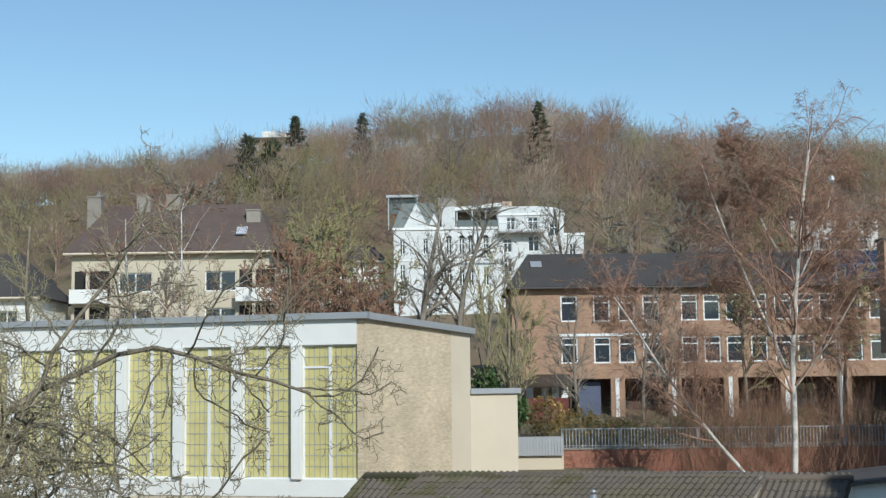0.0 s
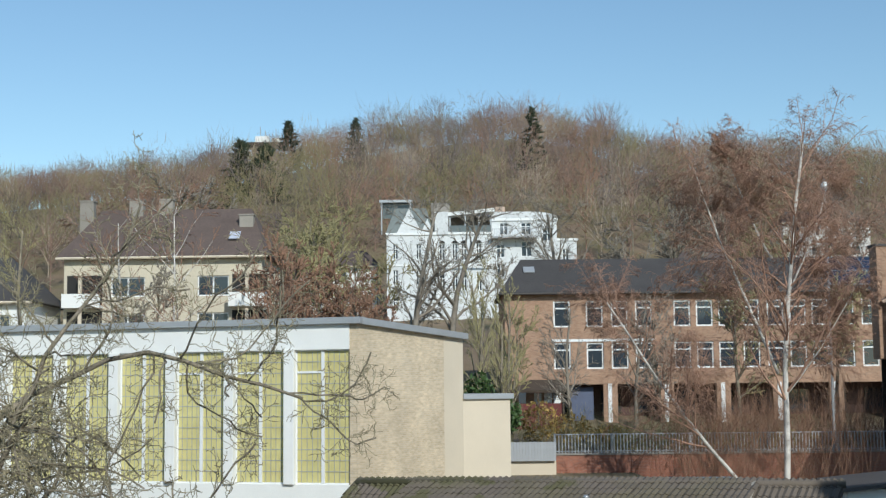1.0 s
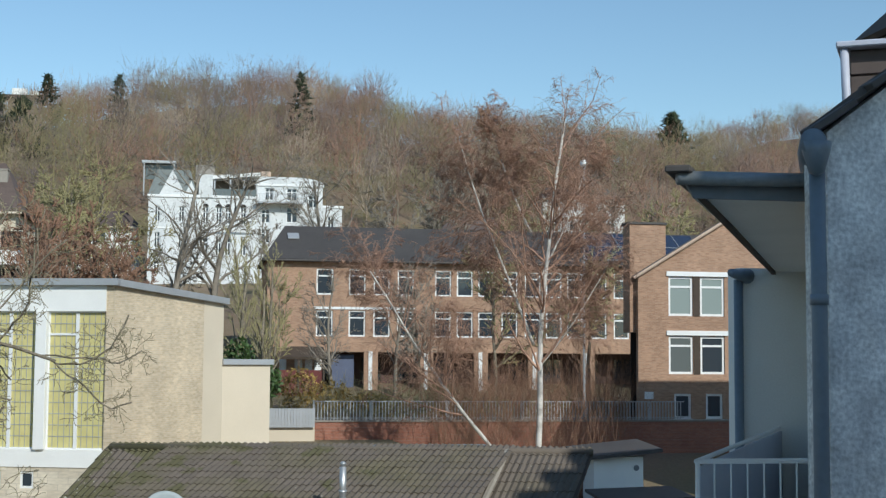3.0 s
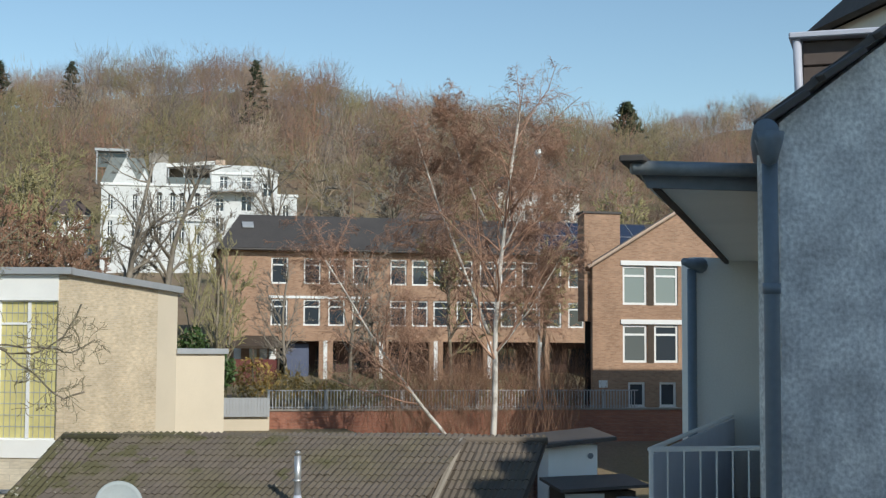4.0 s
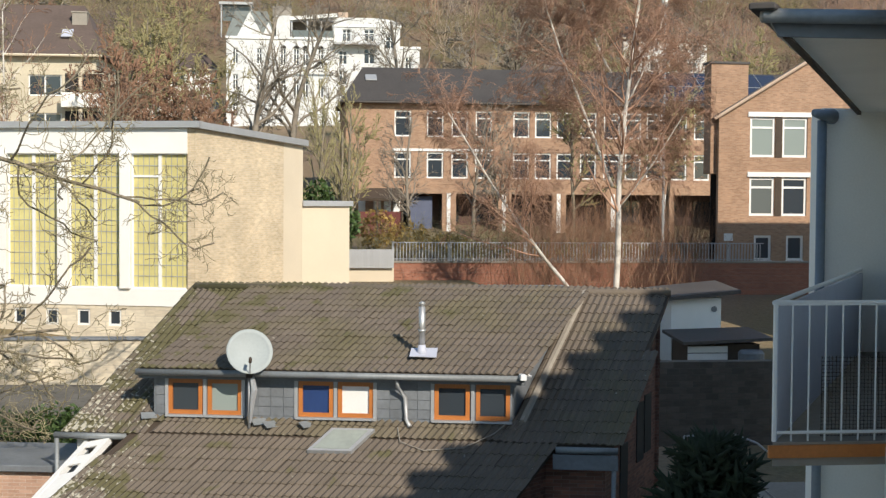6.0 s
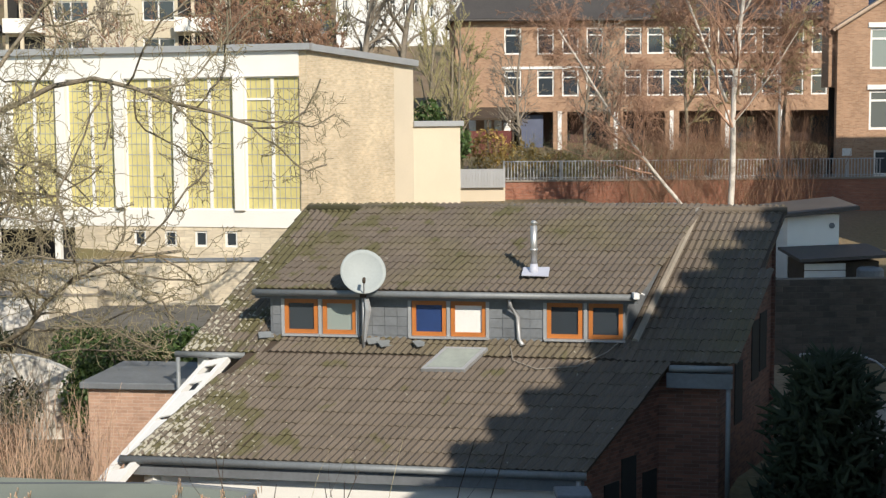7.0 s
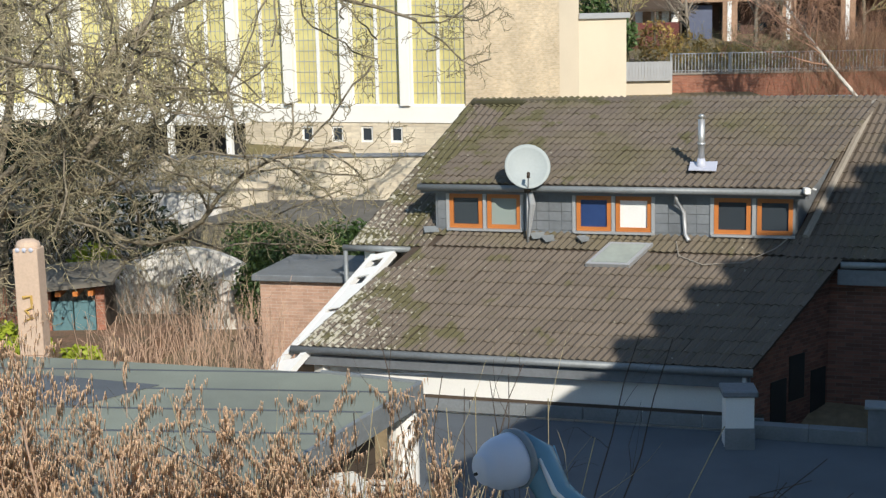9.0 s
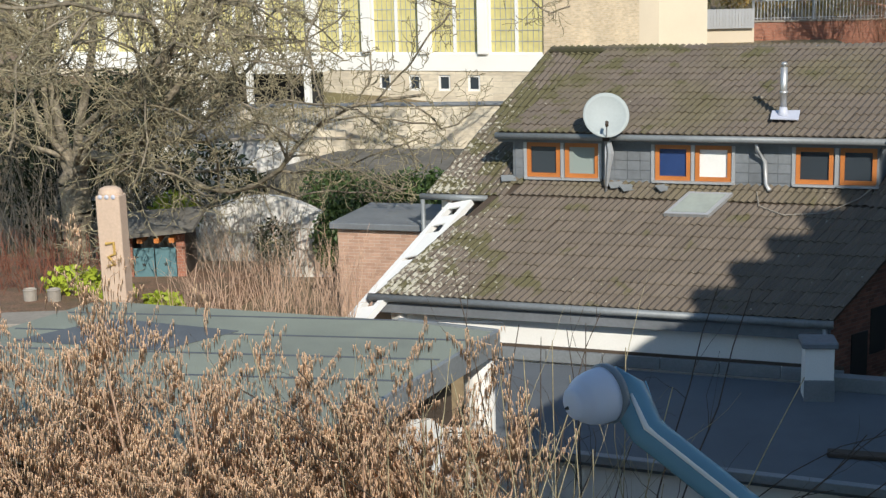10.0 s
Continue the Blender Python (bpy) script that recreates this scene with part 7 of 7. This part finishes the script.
        part("canopy_tile", bt, DARK_ROOF, t, m=Matrix.Translation(o(3.30 + 3.97 * f, 9.12 + 7.6 * f, 1.27)) @ Matrix.Rotation(radians(-28), 4, 'Z'))
    part("rear_wall", Geo().box(6.86 - 4.09, 9.6 - 4.09, 16.8 - 8.5, 17.2 - 8.5, 0, Z(1.16)), WHITE, t, "white rendered rear wall")
    part("rear_pipe", Geo().tube([o(6.80, 16.7, 1.0), o(6.80, 16.7, -9)], 0.06, 10), PIPE_GREY, t, smooth=True)
    part("rear_gutter", Geo().tube([o(6.62, 16.5, 1.08), o(6.95, 16.75, 1.05)], [0.05, 0.1], 10), PIPE_GREY, t, smooth=True)
    # balcony
    part("balcony_floor", Geo().prism([X(3.93, 10.55), X(5.05, 10.55), X(8.2, 16.8), X(7.35, 16.8)], Z(-2.12), Z(-1.93)), PAVING, t, "concrete balcony floor")
    part("balcony_edge", Geo().box(-0.2, 0.9, 2.02, 2.05, Z(-2.05), Z(-1.95)), ORANGE_WOOD, t)
    part("balcony_side_panel", Geo().slab([o(3.95, 10.6, -0.86), o(7.38, 16.8, -0.92), o(7.38, 16.8, -1.92), o(3.95, 10.6, -1.92)], 0.03), PALE_PLASTIC, t, "pale solid balcony panel")
    part("balcony_rail", Geo().tube([o(7.38, 16.8, -0.88), o(3.95, 10.6, -0.82), o(5.0, 10.6, -0.82)], 0.022, 8), WHITE_PAINT, t, "white balcony hand rail")
    part("balcony_bottom_rail", Geo().tube([o(3.95, 10.6, -1.86), o(5.0, 10.6, -1.86)], 0.014, 8), WHITE_PAINT, t)
    for i in range(8):
        part("baluster", Geo().tube([o(3.96 + i * 0.14, 10.6, -1.93), o(3.96 + i * 0.14, 10.6, -0.83)], 0.008 if i else 0.02, 6), WHITE_PAINT, t)
    net = Geo()
    for i in range(22):
        net.box(*(4.36 - 4.09 + i * 0.03, 4.365 - 4.09 + i * 0.03), 2.13, 2.135, Z(-1.9), Z(-1.25))
    for k in range(22):
        net.box(4.36 - 4.09, 5.0 - 4.09, 2.136, 2.14, Z(-1.9) + k * 0.03, Z(-1.895) + k * 0.03)
    ob = part("balcony_mesh", net, DARK_WOOD, t, "dark wire mesh on the balcony rail")
    tagged(ob, kind="stuff")


near_house()

# ---- unseen houses added to throw shade on the yards and the school wing ----
ops = [(x, x + 1.2, z, z + 1.6) for z in (2, 5, 8, 11) for x in (1.5, 4.0, 6.5)]
pitched_house("shade_house", "unseen tall house added to cast shade", (18.8, 19.0, 0), 0, 13.0, 17.0, 1, Z(9.0), 3.0, WHITE, DARK_ROOF, ops, hip=1.0)
pitched_house("shade_house", "unseen tall house added to cast shade", (26.0, 54.0, 3.0), 0, 14.0, 6.0, 2, Z(7.4) - 3.0, 0.7, WHITE, DARK_ROOF, ops, hip=0.3)

# ---- the building that the view is taken from ----
own = thing("viewpoint_building", "plain rendered building behind the viewpoint, unseen, with an added shading block", "building", (7.6, -0.6, 0))
# unseen tall block, placed and sized to keep the neighbour's gable in shade
part("high_block", Geo().box(0, 22, -12, 0, -0.5, Z(8.4)), WHITE, own)
part("low_block", Geo().box(-14, -0.004, -12, 0, -0.5, Z(2.2)), WHITE, own)
pole = thing("facade_pole", "blue painted pole with pale rounded end cap in shade", "pole", (4.6, -0.6, Z(-3.6)))
a, b = Vector((0, 0, 0)), Vector((-0.056 - 4.6, 1.25 + 0.6, -0.414 + 3.6))
d = (b - a).normalized()
tip = b - d * 0.015 + Vector((-0.004, 0, 0.004))
neck = tip - d * 0.045
face = Vector((-0.74, -0.62, -0.06)).normalized()
part("tube", Geo().tube([a, a + (neck - a) * 0.9, neck - d * 0.03, neck - d * 0.01, tip - face * 0.022 - d * 0.012, tip - face * 0.010], [0.0155, 0.0155, 0.0155, 0.0165, 0.0205, 0.0258], 28), BLUE_SHELL, pole, "glossy dark blue tube", smooth=True)
part("collar", Geo().tube([tip - face * q for q in (0.012, 0.011, 0.005, 0.004)], [0.0250, 0.0284, 0.0287, 0.0262], 32), PIPE_GREY, pole, "dark collar ring", smooth=True)
prof = [(-0.006, 0.0262), (0.0, 0.0262), (0.010, 0.0255), (0.019, 0.0232), (0.025, 0.0200), (0.027, 0.0165), (0.033, 0.0152), (0.035, 0.0130), (0.0362, 0.008), (0.0365, 0.0004)]
part("end_cap", Geo().tube([tip + face * q for q, _ in prof], [q for _, q in prof], 32), CAP_BLUE, pole, "pale stepped end cap", smooth=True)
side = d.cross(Vector((0, 0, 1))).normalized()
up = side.cross(d)
# thin white and light blue strips draw the tube's highlights
for k, (ang, w, name, lab) in enumerate(((0.95, 0.0028, "stripe", "narrow white stripe along the tube"), (-0.55, 0.0014, "stripe", "light blue stripe along the tube"))):
    off = (up * math.cos(ang) - side * math.sin(ang)) * 0.0150
    part(name, Geo().tube([a + (neck - a) * 0.3 + off, neck - d * 0.02 + off, neck - d * 0.008 + off * 1.08, tip - face * 0.022 - d * 0.014 + off * 1.42], [0.0006, w * 0.8, w, w * 0.6], 8), WHITE_PAINT if k == 0 else TEAL_LIGHT, pole, lab, smooth=True)
for x, z in ((0.004, 0.004), (-0.006, -0.002)):
    part("cap_hole", Geo().tube([tip + face * 0.0345 + side * x + up * z, tip + face * 0.0372 + side * x + up * z], 0.0016, 8), HOLLOW_SHADE, pole, "small dark hole in the cap")
